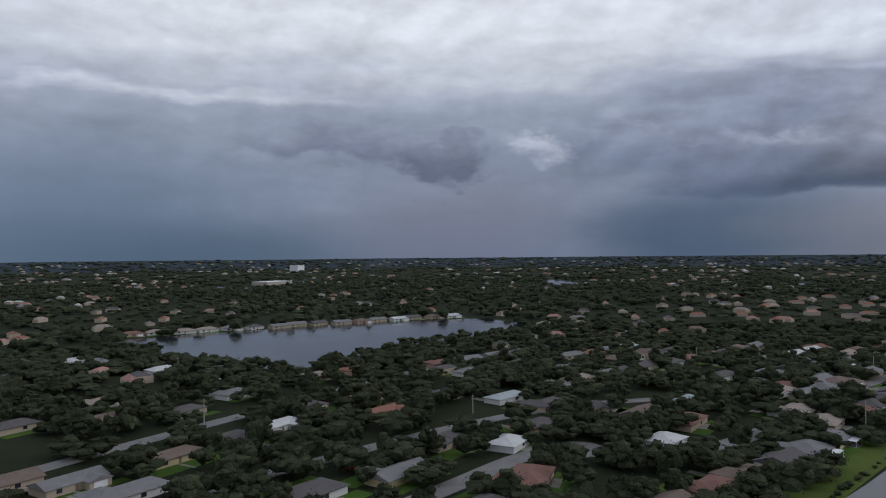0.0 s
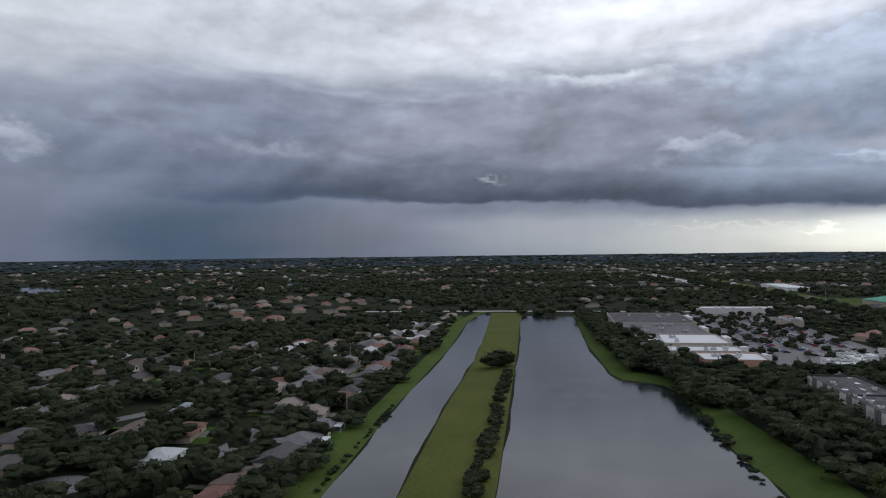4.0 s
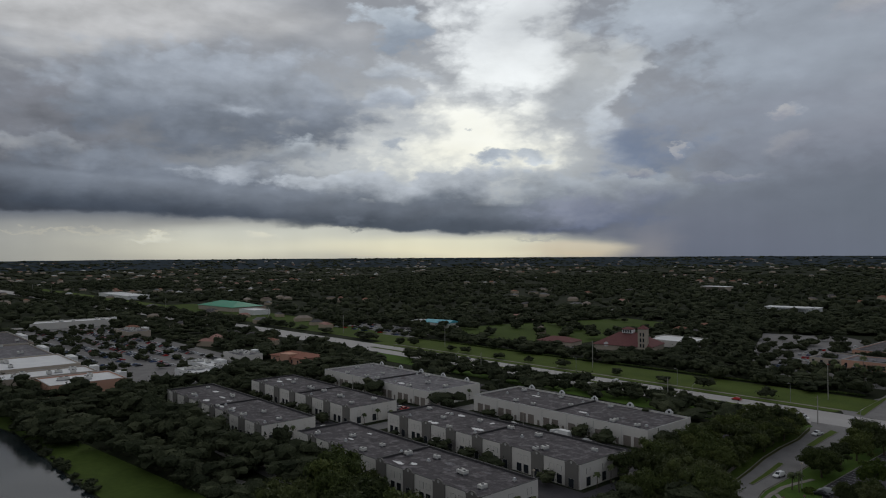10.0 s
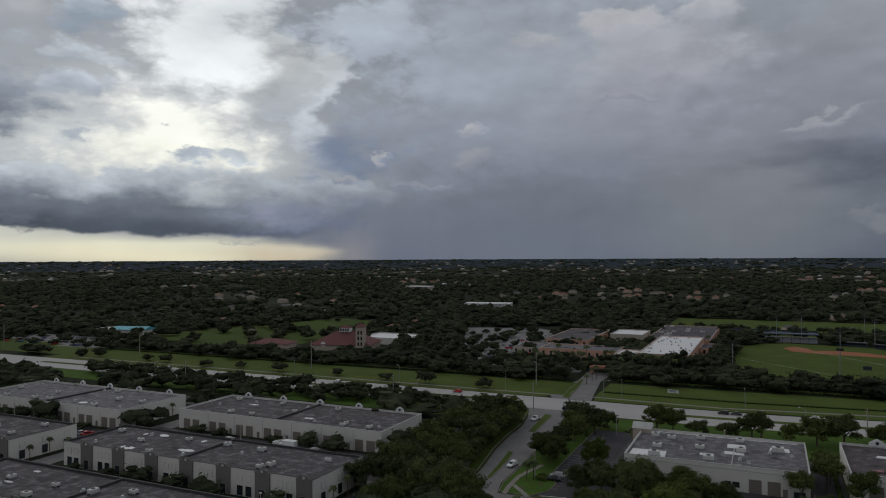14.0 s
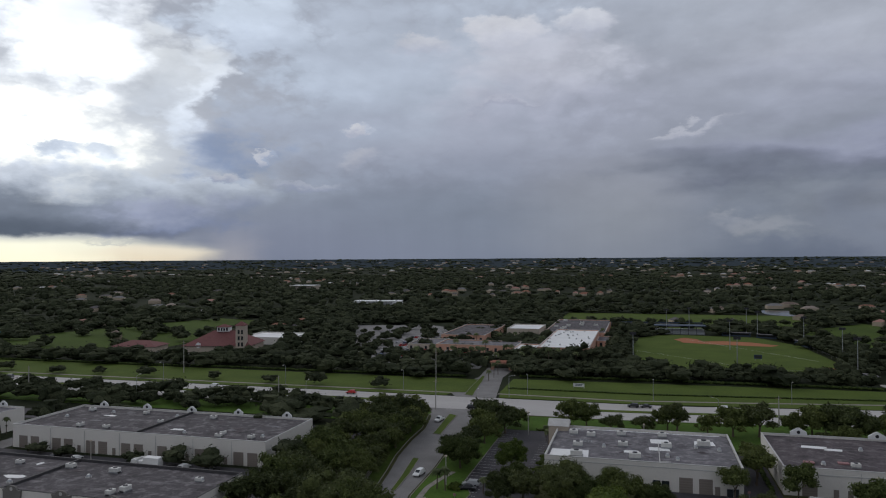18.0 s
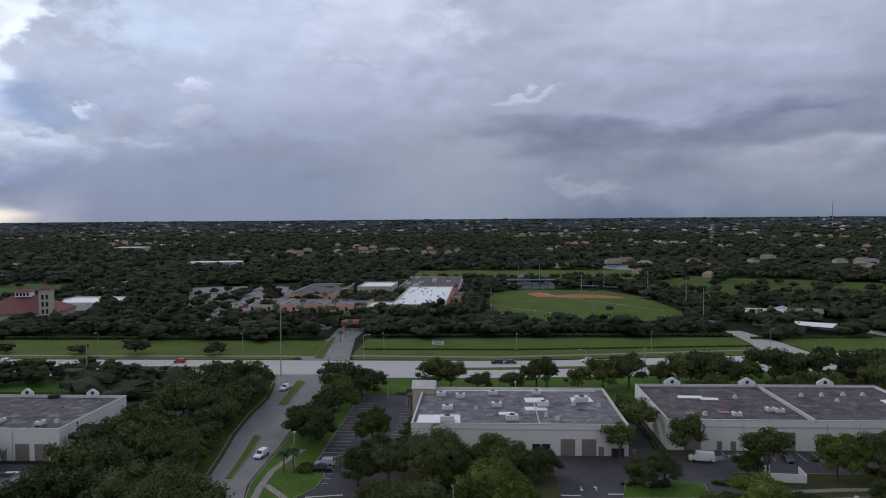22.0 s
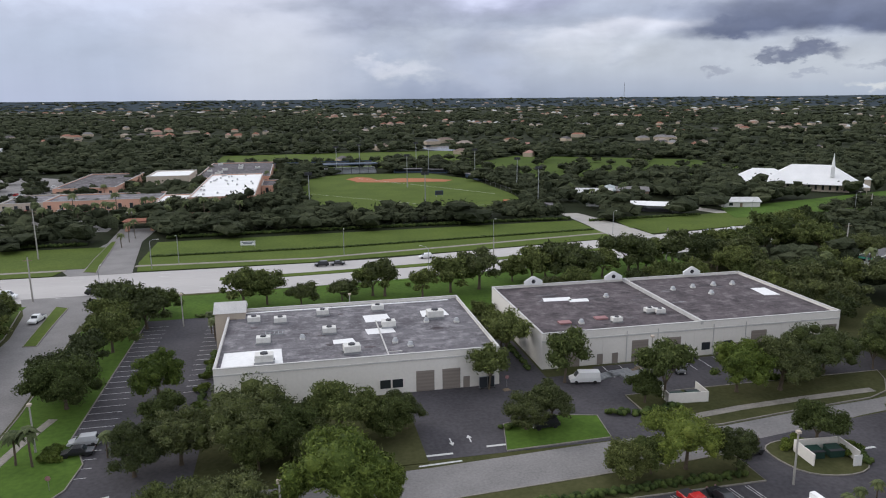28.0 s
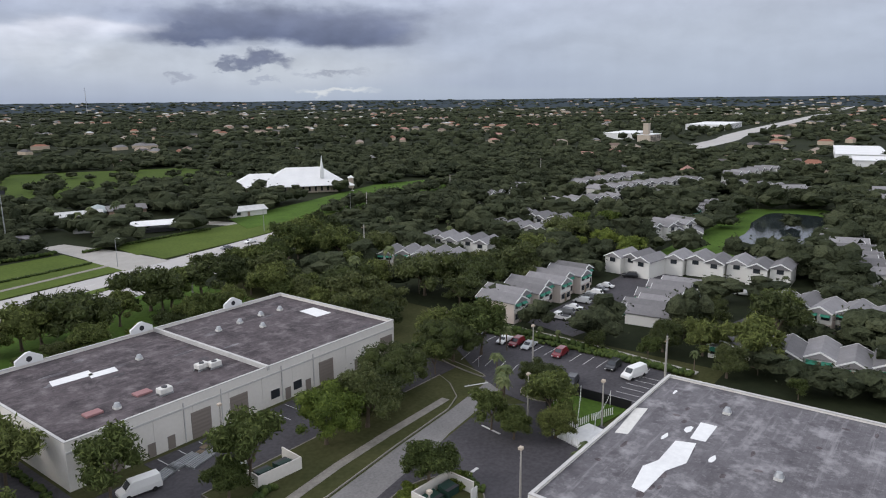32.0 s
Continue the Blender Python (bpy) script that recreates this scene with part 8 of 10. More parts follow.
def ball_field():
    arc = [(60 + 34 * math.cos(a), 486 + 30 * math.sin(a)) for a in [radians(170 + 20 * k) for k in range(11)]]
    setting("infield", [(42, 470), (60, 464), (98, 458), (104, 466), (88, 480), (72, 484), (60, 480)], 0.22, M["clay"], "red clay infield", "sports field")
    setting("infield", [(38, 488), (44, 470), (58, 474), (54, 492), (46, 500)], 0.226, M["clay"], "red clay base circle", "sports field")
    setting("warning_track", [(104, 347), (114, 352), (117, 366), (110, 372), (106, 360)], 0.222, M["clay"], "patch of red clay by the fence", "sports field")
    lines_of("foul_line", [(46, 490, 66, -96, 0.0 + 0.35), (12, 420, 52, -52, 0.25)], label="white foul line").location = (0, 0, 0.16)
    sb = thing("scoreboard", (80, 391, 0), 4, "small dark scoreboard on two posts in the outfield", "scoreboard")
    part("panel", box(-2.2, 2.2, -0.2, 0.2, 1.1, 3.4, 0.03), M["blue_dark"], sb)
    for x in (-1.6, 1.6):
        part("post", cyl(0.1, 0.1, 0, 1.2, 8, x), M["steel"], sb)
    part("display", box(-1.7, 1.7, -0.24, -0.2, 1.5, 3.0), M["dark_metal"], sb)
    st = thing("grandstand", (44, 530, 0), 2, "navy covered grandstand behind the field", "grandstand")
    keep_building(26, 66, 522, 542)
    part("roof", box(-19, 19, -6, 6, 6.4, 6.8), M["blue_dark"], st)
    for k in range(5):
        part("tier", box(-18, 18, -5 + 2 * k, -3 + 2 * k, 0, 0.8 + 0.7 * k), M["steel"], st)
    for k in range(7):
        part("post", box(-18 + 6 * k - 0.15, -18 + 6 * k + 0.15, -5.8, -5.5, 0, 6.4), M["dark_metal"], st)
    for x, y, w, t in ((84, 522, 20, -8), (104, 512, 14, -25), (120, 470, 22, 100), (121, 350, 12, 95), (122, 334, 10, 95)):
        d = thing("dugout", (x, y, 0), t, "low dark dugout beside the ball field", "dugout", "dugouts")
        keep_building(x - 8, x + 8, y - 6, y + 6)
        part("wall", box(-w / 2, w / 2, -1.6, 1.8, 0, 2.5), M["blue_dark"], d)
        part("roof", box(-w / 2 - 0.4, w / 2 + 0.4, -2.2, 2.2, 2.5, 2.8), M["roof_grey"], d)
        part("opening", box(-w / 2 + 0.8, w / 2 - 0.8, -1.66, -1.6, 0.9, 2.2), M["fence_black"], d)
    hut = thing("stadium_hall", (10, 585, 0), 1, "long navy bleacher building beyond the school", "grandstand")
    part("wall", box(-22, 55, -4, 4, 0, 3.5), M["roof_grey"], hut)
    part("rail", box(-22, 55, -4.2, -4, 3.5, 4.4), M["blue_dark"], hut)


ball_field()


def fence_line(points, h, label, step=6.0):
    root = thing("fence", label=label, category="fence")
    line = [Vector(p) for p in points]
    for a, b in zip(line[:-1], line[1:]):
        d = b - a
        n = max(1, int(d.length / step))
        turn = math.atan2(d.y, d.x)
        o = part("rail", box(0, d.length, -0.03, 0.03, h - 0.06, h), M["steel"], root)
        o.location, o.rotation_euler = (a.x, a.y, 0), (0, 0, turn)
        for k in range(n):
            p = a + d * k / n
            o = part("post", cyl(0.05, 0.05, 0, h, 6), M["steel"], root)
            o.location = (p.x, p.y, 0)


fence_line([(9, 346), (60, 337), (118, 346), (122, 396), (118, 468)], 2.4, "steel fence round the ball field", 9)


# ---- churches and other large buildings ----
def tower_church():
    root = thing("church", (-254, 366, 0), 14, "church with a maroon hipped roof, lantern and pale bell tower", "church")
    keep_building(-290, -222, 340, 392)
    part("wall", box(-22, 22, -15, 15, 0, 4.2), M["tan"], root)
    roof = part("roof", hip_roof(44, 30, 4.2, 8.5, 1.0), M["brown_red_roof"], root)
    lantern = part("lantern", box(-4, 4, -3, 3, 12.2, 15.2), M["white_paint"], root)
    part("lantern_roof", hip_roof(8, 6, 15.2, 1.6, 0.4), M["brown_red_roof"], lantern)
    for k in range(4):
        part("pane", box(-3.4 + 1.8 * k, -2.2 + 1.8 * k, -3.05, -3.0, 12.7, 14.7), M["glass"], lantern)
    tower = part("bell_tower", box(13, 19, -17, -11, 0, 17.5), M["tan"], root, "pale tower with arched openings")
    part("tower_roof", hip_roof(6, 6, 17.5, 2.4, 0.5), M["brown_red_roof"], tower).location = (16, -14, 0)
    for z in (4, 8, 12):
        for x in (14.4, 16.6):
            part("opening", box(x, x + 1.2, -17.06, -17, z, z + 2.6), M["glass"], tower)
    part("gable_window", cyl(1.8, 1.8, -0.1, 0.1, 16), M["white_paint"], root).matrix_basis = pose(-12, -15.2, 4.5, 90, 0, 0)
    hall = thing("parish_hall", (-308, 350, 0), 10, "low hall with a maroon roof beside the church", "building")
    keep_building(-326, -290, 338, 362)
    part("wall", box(-15, 15, -9, 9, 0, 3.4), M["tan"], hall)
    part("roof", hip_roof(30, 18, 3.4, 3.2, 0.8), M["brown_red_roof"], hall)
    flat_block("school_block", -262, -222, 396, 430, 5.0, "stucco", "white_roof", "long white flat-roofed classroom block", "building")


tower_church()


def steeple_church():
    root = thing("church", (284, 372, 0), -38, "large church with a sweeping white roof and a thin steeple", "church")
    keep_building(255, 313, 348, 396)
    part("wall", box(-26, 34, -15, 15, 0, 4.4), M["tan"], root)
    part("roof", hip_roof(64, 36, 4.2, 9.5, 2.0), M["white_roof"], root).location = (8, 0, 0)
    part("wing_wall", box(-44, -14, -12, 12, 0, 4.2), M["tan"], root)
    part("wing_roof", hip_roof(46, 30, 4.0, 7.0, 1.5), M["white_roof"], root).location = (-26, -3, 0)
    part("porch_roof", hip_roof(12, 9, 3.8, 1.8, 0.8), M["white_roof"], root).location = (40, -16, 0)
    part("porch_post", box(44.5, 45, -19.5, -19, 0, 3.8), M["tan"], root)
    part("cupola", box(45, 49, 4, 8, 0, 6.2), M["tan"], root)
    part("cupola_roof", hip_roof(4, 4, 6.2, 1.4, 0.5), M["white_roof"], root).location = (47, 6, 0)
    spire = part("steeple", box(20.6, 23.4, -13.4, -10.6, 8, 13.5), M["white_paint"], root)
    o = part("spire", cyl(1.3, 0.05, 13.5, 21, 8, 22, -12), M["white_paint"], spire)
    for k in range(12):
        shared("window", WINDOW_TALL, root, (-22 + 4.8 * k, -15.05, 1.0))
    root.scale = (0.72, 0.72, 1.0)


steeple_church()


def arched_shed(x, y, turn, w, d, h, label):
    root = thing("open_shed", (x, y, 0), turn, label, "shed")
    keep_building(x - 14, x + 14, y - 9, y + 9)
    bm = bmesh.new()
    n = 8
    for s in (0.0, -0.12):
        pass
    top = [[bm.verts.new((u * w / 2, d * (i / n - 0.5), h + 1.0 * math.sin(math.pi * i / n) + t)) for i in range(n + 1)] for u in (-1, 1) for t in (0, -0.12)]
    for i in range(n):
        bm.faces.new((top[0][i], top[2][i], top[2][i + 1], top[0][i + 1]))
        bm.faces.new((top[1][i + 1], top[3][i + 1], top[3][i], top[1][i]))
    bmesh.ops.recalc_face_normals(bm, faces=bm.faces[:])
    part("roof", bm, M["white_roof"], root)
    for sx in (-1, 1):
        for k in range(4):
            part("post", box(sx * w * 0.47 - 0.08, sx * w * 0.47 + 0.08, d * (k / 3 - 0.5) * 0.92 - 0.08, d * (k / 3 - 0.5) * 0.92 + 0.08, 0, h + 0.3), M["steel"], root)
    part("pallet", box(-w * 0.4, w * 0.4, -d * 0.3, d * 0.3, 0, 1.2), M["dark_metal"], root)


arched_shed(164, 321, -28, 24, 13, 3.2, "open nursery shed with a bright white arched roof")
for x, y, t, w, d, roof, wall in ((212, 322, -14, 17, 9, "white", "white"), (160, 372, -20, 18, 9, "white", "white"), (172, 380, 60, 14, 8, "teal", "blue"), (150, 340, -30, 14, 7, "white", "white"), (182, 372, -20, 16, 10, "grey", "peach")):
    house(x, y, t, w, d, roof, wall, False, True, group="nursery buildings")


def teal_hall():
    root = thing("hall", (-478, 372, 0), 12, "hall with a bright blue roof beside the field", "building")
    keep_building(-500, -456, 356, 388)
    part("wall", box(-16, 16, -9, 9, 0, 5), M["stucco"], root)
    part("roof", hip_roof(32, 18, 5, 2.4, 0.6, True), M["teal"], root)
    flat_block("hall_annexe", -520, -498, 366, 384, 4.5, "white_paint", "white_roof", "white flat-roofed annexe of the hall", "building")
    root = thing("sports_hall", (-850, 320, 0), 5, "large hall with a green metal roof", "building")
    keep_building(-920, -790, 290, 350)
    part("wall", box(-45, 45, -22, 22, 0, 6), M["tan"], root)
    part("roof", hip_roof(90, 44, 6, 6, 1.0), M["green_roof"], root)
    for x0, x1, y0, y1, lab in ((-780, -740, 300, 322, "white annexe of the hall"), (-1340, -1180, 290, 330, "long white building beside the fields")):
        flat_block("hall_annexe", x0, x1, y0, y1, 6, "white_paint", "white_roof", lab, "building")
    # far landmarks
    for x, y, t, w, d, h, mat_key, lab in ((-4560, -120, 0, 40, 150, 34, "white_paint", "white hospital block on the horizon"), (-3300, 4300 * 0.78, 0, 120, 40, 26, "white_paint", "white office block far off"), (-1500, -2900, 30, 60, 40, 30, "white_paint", "white tower block far off"),
                                          (-740, -1690, 20, 90, 50, 9, "beige_block", "beige store roof far off"), (-300, 770, 10, 46, 20, 7, "white_paint", "white villa roof among trees"), (-310, 800, 10, 60, 24, 5, "white_paint", "white villa wing among trees"), (-610, 1190, 0, 50, 30, 8, "tan", "tan villa roof among trees"),
                                          (840, 378, 0, 34, 16, 8, "tan", "tan church hall with a tower"), (700, 140, 10, 110, 36, 6, "white_paint", "long white strip mall roof"), (610, 120, 10, 40, 24, 6, "white_paint", "white flat-roofed shop among trees"), (900, 430, 5, 80, 40, 7, "white_paint", "white shop roofs beyond the trees"), (1230, 420, 5, 140, 60, 8, "white_paint", "white store roof beyond the trees")):
        root = thing("far_building", (x, y, 0), t, lab, "building")
        keep_building(x - w * 0.6, x + w * 0.6, y - d * 0.6, y + d * 0.6)
        part("wall", box(-w / 2, w / 2, -d / 2, d / 2, 0, h), M["tan" if mat_key == "beige_block" else mat_key], root)
        part("roof", box(-w / 2 - 0.5, w / 2 + 0.5, -d / 2 - 0.5, d / 2 + 0.5, h, h + 0.6), M["white_roof"], root)
        for k in range(5):
            part("window_band", box(-w * 0.45, w * 0.45, -d / 2 - 0.1, -d / 2, h * (0.1 + 0.17 * k), h * (0.18 + 0.17 * k)), M["glass"], root)
    root = thing("bell_tower", (826, 376, 0), 0, "tall tan tower block of the far church hall", "tower")
    part("shaft", box(-3.2, 3.2, -3.2, 3.2, 0, 21, 0.2), M["tan"], root)
    part("cap", box(-3.4, 3.4, -3.4, 3.4, 21, 21.6), M["tan"], root)
    mast = thing("radio_mast", (1583, 3260, 0), 0, "thin lattice radio mast on the horizon", "mast")
    part("mast_shaft", cyl(1.6, 1.0, 0, 100, 6), M["steel"], mast)
    part("mast_top", cyl(0.7, 0.4, 100, 118, 6), M["dark_metal"], mast)


teal_hall()
# trees in the big parking lots
r = random.Random(12)
for k in range(150):
    put(("oak", 0), r.uniform(-730, -385), r.uniform(38, 128), r.uniform(0.35, 0.6))
for k in range(90):
    put(("oak", 0), r.uniform(-200, -76), r.uniform(332, 530), r.uniform(0.5, 0.8))
for k in range(40):
    put(("oak", 0), r.uniform(-560, -430), r.uniform(290, 345), r.uniform(0.4, 0.6))
for k in range(46):
    x, y = r.uniform(-128, -8), r.uniform(340, 400)
    if not blocked(x, y):
        put(("oak", 0), x, y, r.uniform(0.45, 0.8))
for k in range(9):
    x, y = r.uniform(-125, -15), r.uniform(338, 366)
    put(("palm", k % 3), x, y, r.uniform(1.1, 1.5), "palms before the school")
row([(-52, 357), (8, 351)], 5.5, OAKS, 0.95, 1.25, 2.0, "trees before the school")
row([(-128, 352), (-70, 350)], 7, OAKS, 0.55, 0.8, 2.5, "trees before the school")
# ---- vehicles ----
def car_model(kind, paint):
    """A parked car, nose towards +y."""
    L, W, H, hood = dict(sedan=(4.7, 1.8, 1.42, 0.72), suv=(4.6, 1.85, 1.68, 0.85), pickup=(5.6, 1.95, 1.82, 1.0), van=(5.6, 2.0, 2.2, 1.1))[kind]
    name = dict(sedan="car", suv="car", pickup="pickup_truck", van="van")[kind]
    root = thing(name, label=f"parked {paint} {dict(sedan='saloon car', suv='hatchback', pickup='pickup truck', van='delivery van')[kind]} on asphalt", category="car", group="parked cars")
    roof = dict(sedan=(-1.35, -0.75, 0.55, 1.25), suv=(-2.1, -1.75, 0.45, 1.25), pickup=(-0.75, -0.6, 0.75, 1.35), van=(-2.7, -2.65, 1.15, 2.0))[kind]
    deck = hood if kind != "pickup" else 1.0
    prof = [(-L / 2, 0.35), (-L / 2, deck * 0.95), (-L / 2 + 0.08, deck + 0.05), (roof[0], deck + 0.08), (roof[1], H), (roof[2], H), (roof[3], hood + 0.1), (L / 2 - 0.25, hood - 0.05), (L / 2, hood - 0.25), (L / 2, 0.35)]
    bm = bmesh.new()
    sides = []
    for s in (-1, 1):
        sides.append([bm.verts.new((s * (W / 2 - (0.17 if z > hood + 0.15 else 0.0)), y, z)) for y, z in prof])
    n = len(prof)
    bm.faces.new(sides[0])
    bm.faces.new(sides[1][::-1])
    for i in range(n):
        j = (i + 1) % n
        bm.faces.new((sides[0][i], sides[1][i], sides[1][j], sides[0][j]))
    bmesh.ops.recalc_face_normals(bm, faces=bm.faces[:])
    bmesh.ops.bevel(bm, geom=bm.edges[:], offset=0.05, segments=1, affect="EDGES")
    part("body", bm, CAR_PAINT[paint], root)

    def pane(pname, pts):
        bm = bmesh.new()
        bm.faces.new([bm.verts.new(p) for p in pts])
        part(pname, bm, M["glass"], root)

    wz, wt = hood + 0.16, H - 0.12
    for s in (-1, 1):
        x = s * (W / 2 - 0.09)
        xt = s * (W / 2 - 0.155)
        pts = [(x, roof[3] - 0.35, wz), (xt, roof[2] - 0.1, wt), (xt, max(roof[1] + 0.15, roof[2] - 2.2), wt), (x, max(roof[0] + 0.3, roof[3] - 3.0), wz)]
        pane("side_window", pts if s > 0 else pts[::-1])
    w = W / 2 - 0.28
    d, e = (roof[3] - roof[2]), (H - hood - 0.1)
    pane("windscreen", [(-w, roof[3] - 0.12 * d + 0.05, hood + 0.1 + 0.12 * e), (w, roof[3] - 0.12 * d + 0.05, hood + 0.1 + 0.12 * e), (w, roof[2] + 0.12 * d + 0.05, H - 0.12 * e + 0.02), (-w, roof[2] + 0.12 * d + 0.05, H - 0.12 * e + 0.02)])
    if kind != "van":
        d2 = roof[1] - roof[0]
        pane("rear_window", [(w, roof[0] + 0.1 * d2 - 0.05, deck + 0.16), (-w, roof[0] + 0.1 * d2 - 0.05, deck + 0.16), (-w, roof[1] - 0.12 * d2 - 0.05, H - 0.1), (w, roof[1] - 0.12 * d2 - 0.05, H - 0.1)])
    if kind == "pickup":
        part("load_bed", box(-W / 2 + 0.12, W / 2 - 0.12, -L / 2 + 0.12, roof[0] - 0.1, 1.04, 1.1), M["dark_metal"], root)
    wheel = cyl(0.33, 0.33, -0.11, 0.11, 14)
    bmesh.ops.rotate(wheel, verts=wheel.verts[:], cent=(0, 0, 0), matrix=Matrix.Rotation(radians(90), 3, "Y"))
    me = mesh_of("wheel", wheel, M["tyre"])
    for sx in (-1, 1):
        for y in (-L * 0.31, L * 0.31):
            shared("wheel", me, root, (sx * (W / 2 - 0.06), y, 0.33))
    for sx in (-1, 1):
        part("headlight", box(sx * W * 0.36 - 0.18, sx * W * 0.36 + 0.18, L / 2 - 0.02, L / 2 + 0.02, hood - 0.38, hood - 0.24), M["white_paint"], root)
        part("tail_light", box(sx * W * 0.4 - 0.12, sx * W * 0.4 + 0.12, -L / 2 - 0.02, -L / 2 + 0.02, 0.7, 0.9), M["red_rust"], root)
    return root


CARS = {}


def park(kind, paint, x, y, turn, z=0.08):
    m = pose(x, y, z, 0, 0, turn)
    if (kind, paint) in CARS:
        return copy_thing(CARS[kind, paint], m)
    CARS[kind, paint] = c = car_model(kind, paint)
    c.matrix_basis = m
    return c


for kind, paint, x, y, turn in (
    ("sedan", "white", 33.5, 97.4, 10), ("pickup", "red", 53.3, 97.0, 188), ("sedan", "black", 57.6, 97.6, 190), ("sedan", "black", 68.3, 107.6, -75),
    ("sedan", "white", -11.2, 96.6, 0), ("suv", "black", -8.4, 96.2, 0), ("suv", "white", -2.8, 96.8, 0), ("suv", "silver", 0.2, 96.6, 0), ("suv", "black", 8.6, 97.0, 0), ("sedan", "silver", 11.2, 97.2, 0), ("suv", "white", 14.6, 97.6, 0),
    ("suv", "silver", -28.5, 132.6, 92), ("sedan", "black", -28.6, 129.4, 92), ("suv", "white", -44.6, 138, 170), ("pickup", "white", -57, 202, 172), ("van", "white", 55.6, 138.3, 80), ("sedan", "black", 75, 139.5, 172), ("suv", "black", 42.2, 122.6, 95),
    ("sedan", "black", -25.5, 86.0, 95), ("pickup", "silver", 135.5, 143, 92), ("sedan", "silver", 135.4, 138.5, 92), ("sedan", "white", 135.2, 131.2, 92), ("suv", "maroon", 135.2, 128.2, 92), ("sedan", "silver", 135.4, 125.2, 92), ("suv", "maroon", 134.8, 117.6, 92),
    ("suv", "black", 134.8, 106.0, 92), ("van", "white", 133, 101.0, 75), ("suv", "black", 122.8, 108.8, 100), ("pickup", "white", 156.5, 129.7, 5), ("suv", "grey", 161, 130.1, 5), ("sedan", "white", 165.5, 130.5, 5), ("suv", "silver", 172, 131.2, 5), ("suv", "grey", 176, 131.6, 5),
    ("suv", "white", 180.5, 132.0, 5), ("sedan", "grey", 185, 132.5, 5), ("sedan", "white", 189.5, 132.9, 5), ("sedan", "grey", 160, 121.0, 100), ("sedan", "white", 166, 121.6, 100), ("suv", "black", 204, 132, 20), ("sedan", "grey", 207, 131.6, 20), ("sedan", "white", 203, 100, 10), ("suv", "white", 206, 97, 10),
    ("sedan", "black", -82, 150, 90), ("suv", "grey", -82, 154, 90), ("sedan", "silver", -82, 158.5, 90), ("sedan", "white", -82.5, 142, 90), ("suv", "red", -125, 28.5, 0), ("sedan", "white", -132, 28.5, 0), ("sedan", "grey", -150, 28.5, 0), ("suv", "white", -160, 28, 0),
    ("sedan", "grey", -104, 126, 0), ("suv", "white", -112, 126, 0), ("van", "white", -128, 127, 0), ("van", "white", -118, 118, 90), ("sedan", "white", -150, 126, 0), ("sedan", "black", -158, 126, 0),
    ("sedan", "red", -31, -287, 110), ("suv", "white", -192, -210, 40), ("sedan", "white", -130, -222, 100), ("suv", "black", -148, -218, 80), ("pickup", "white", -176, -268, 20)):
    park(kind, paint, x, y, turn)
# on the main road
for kind, paint, x, side in (("suv", "black", 12, 1), ("sedan", "black", 17, 1), ("suv", "black", -50, -1), ("van", "white", -72, -1), ("suv", "white", 46, 1), ("sedan", "grey", 160, 1), ("sedan", "white", 172, 1), ("suv", "silver", 166, -1), ("suv", "red", -110, 1), ("sedan", "grey", -140, -1), ("suv", "white", -180, 1), ("sedan", "grey", -230, -1), ("suv", "grey", -300, 1)):
    y = np.interp(x, [p[0] for p in MAIN], [p[1] for p in MAIN])
    park(kind, paint, x, y + side * 9, 90 if side > 0 else -90)
# the shopping centre's and the school's cars: too many to tell apart
r = random.Random(77)


def car_crowd(name, spots, label):
    bm = bmesh.new()
    for x, y, t in spots:
        k = r.choice((0, 0, 1, 1, 2, 2, 3, 3, 4, 5))
        add_box(bm, x - 0.9, x + 0.9, y - 2.3, y + 2.3, 0.25, 0.9, k, t)
        add_box(bm, x - 0.78, x + 0.78, y - 1.5, y + 0.9, 0.9, 1.25, 6, t)
        add_box(bm, x - 0.7, x + 0.7, y - 1.3, y + 0.6, 1.25, 1.45, k, t)
    tagged(part(name, bm, [CAR_PAINT[c] for c in ("white", "black", "silver", "grey", "red", "blue")] + [M["glass"]]), label, "cars", kind="stuff")


car_crowd("parked_cars", [(-700 + 2.9 * k + r.uniform(-0.2, 0.2), 46 + 8.5 * j + (5 if j % 2 else 0), r.choice((0, 180))) for j in range(9) for k in range(100) if r.random() < (0.72 if k < 84 else 0.3)], "rows of parked cars at the shopping centre")
car_crowd("parked_cars", [(-160 + 2.9 * k + 8 * (j % 3), 350 + 12 * j, 0) for j in range(13) for k in range(25) if r.random() < 0.6 and -190 + 4 * j < -160 + 2.9 * k < -78], "parked cars under the school's trees")
car_crowd("parked_cars", [(-325 + 2.9 * k, 320 + 10 * j, 0) for j in range(2) for k in range(30) if r.random() < 0.5] + [(-555 + 2.9 * k, 296 + 12 * j, 0) for j in range(4) for k in range(40) if r.random() < 0.4], "parked cars beside the main road")
car_crowd("parked_cars", [(x0 + 4 + 3.1 * k, y0 - 11 + r.uniform(-0.4, 0.4), 0) for (x0, x1, y0, y1, *_) in BUSINESS for k in range(28) if r.random() < 0.45], "cars in the bays of the business park")

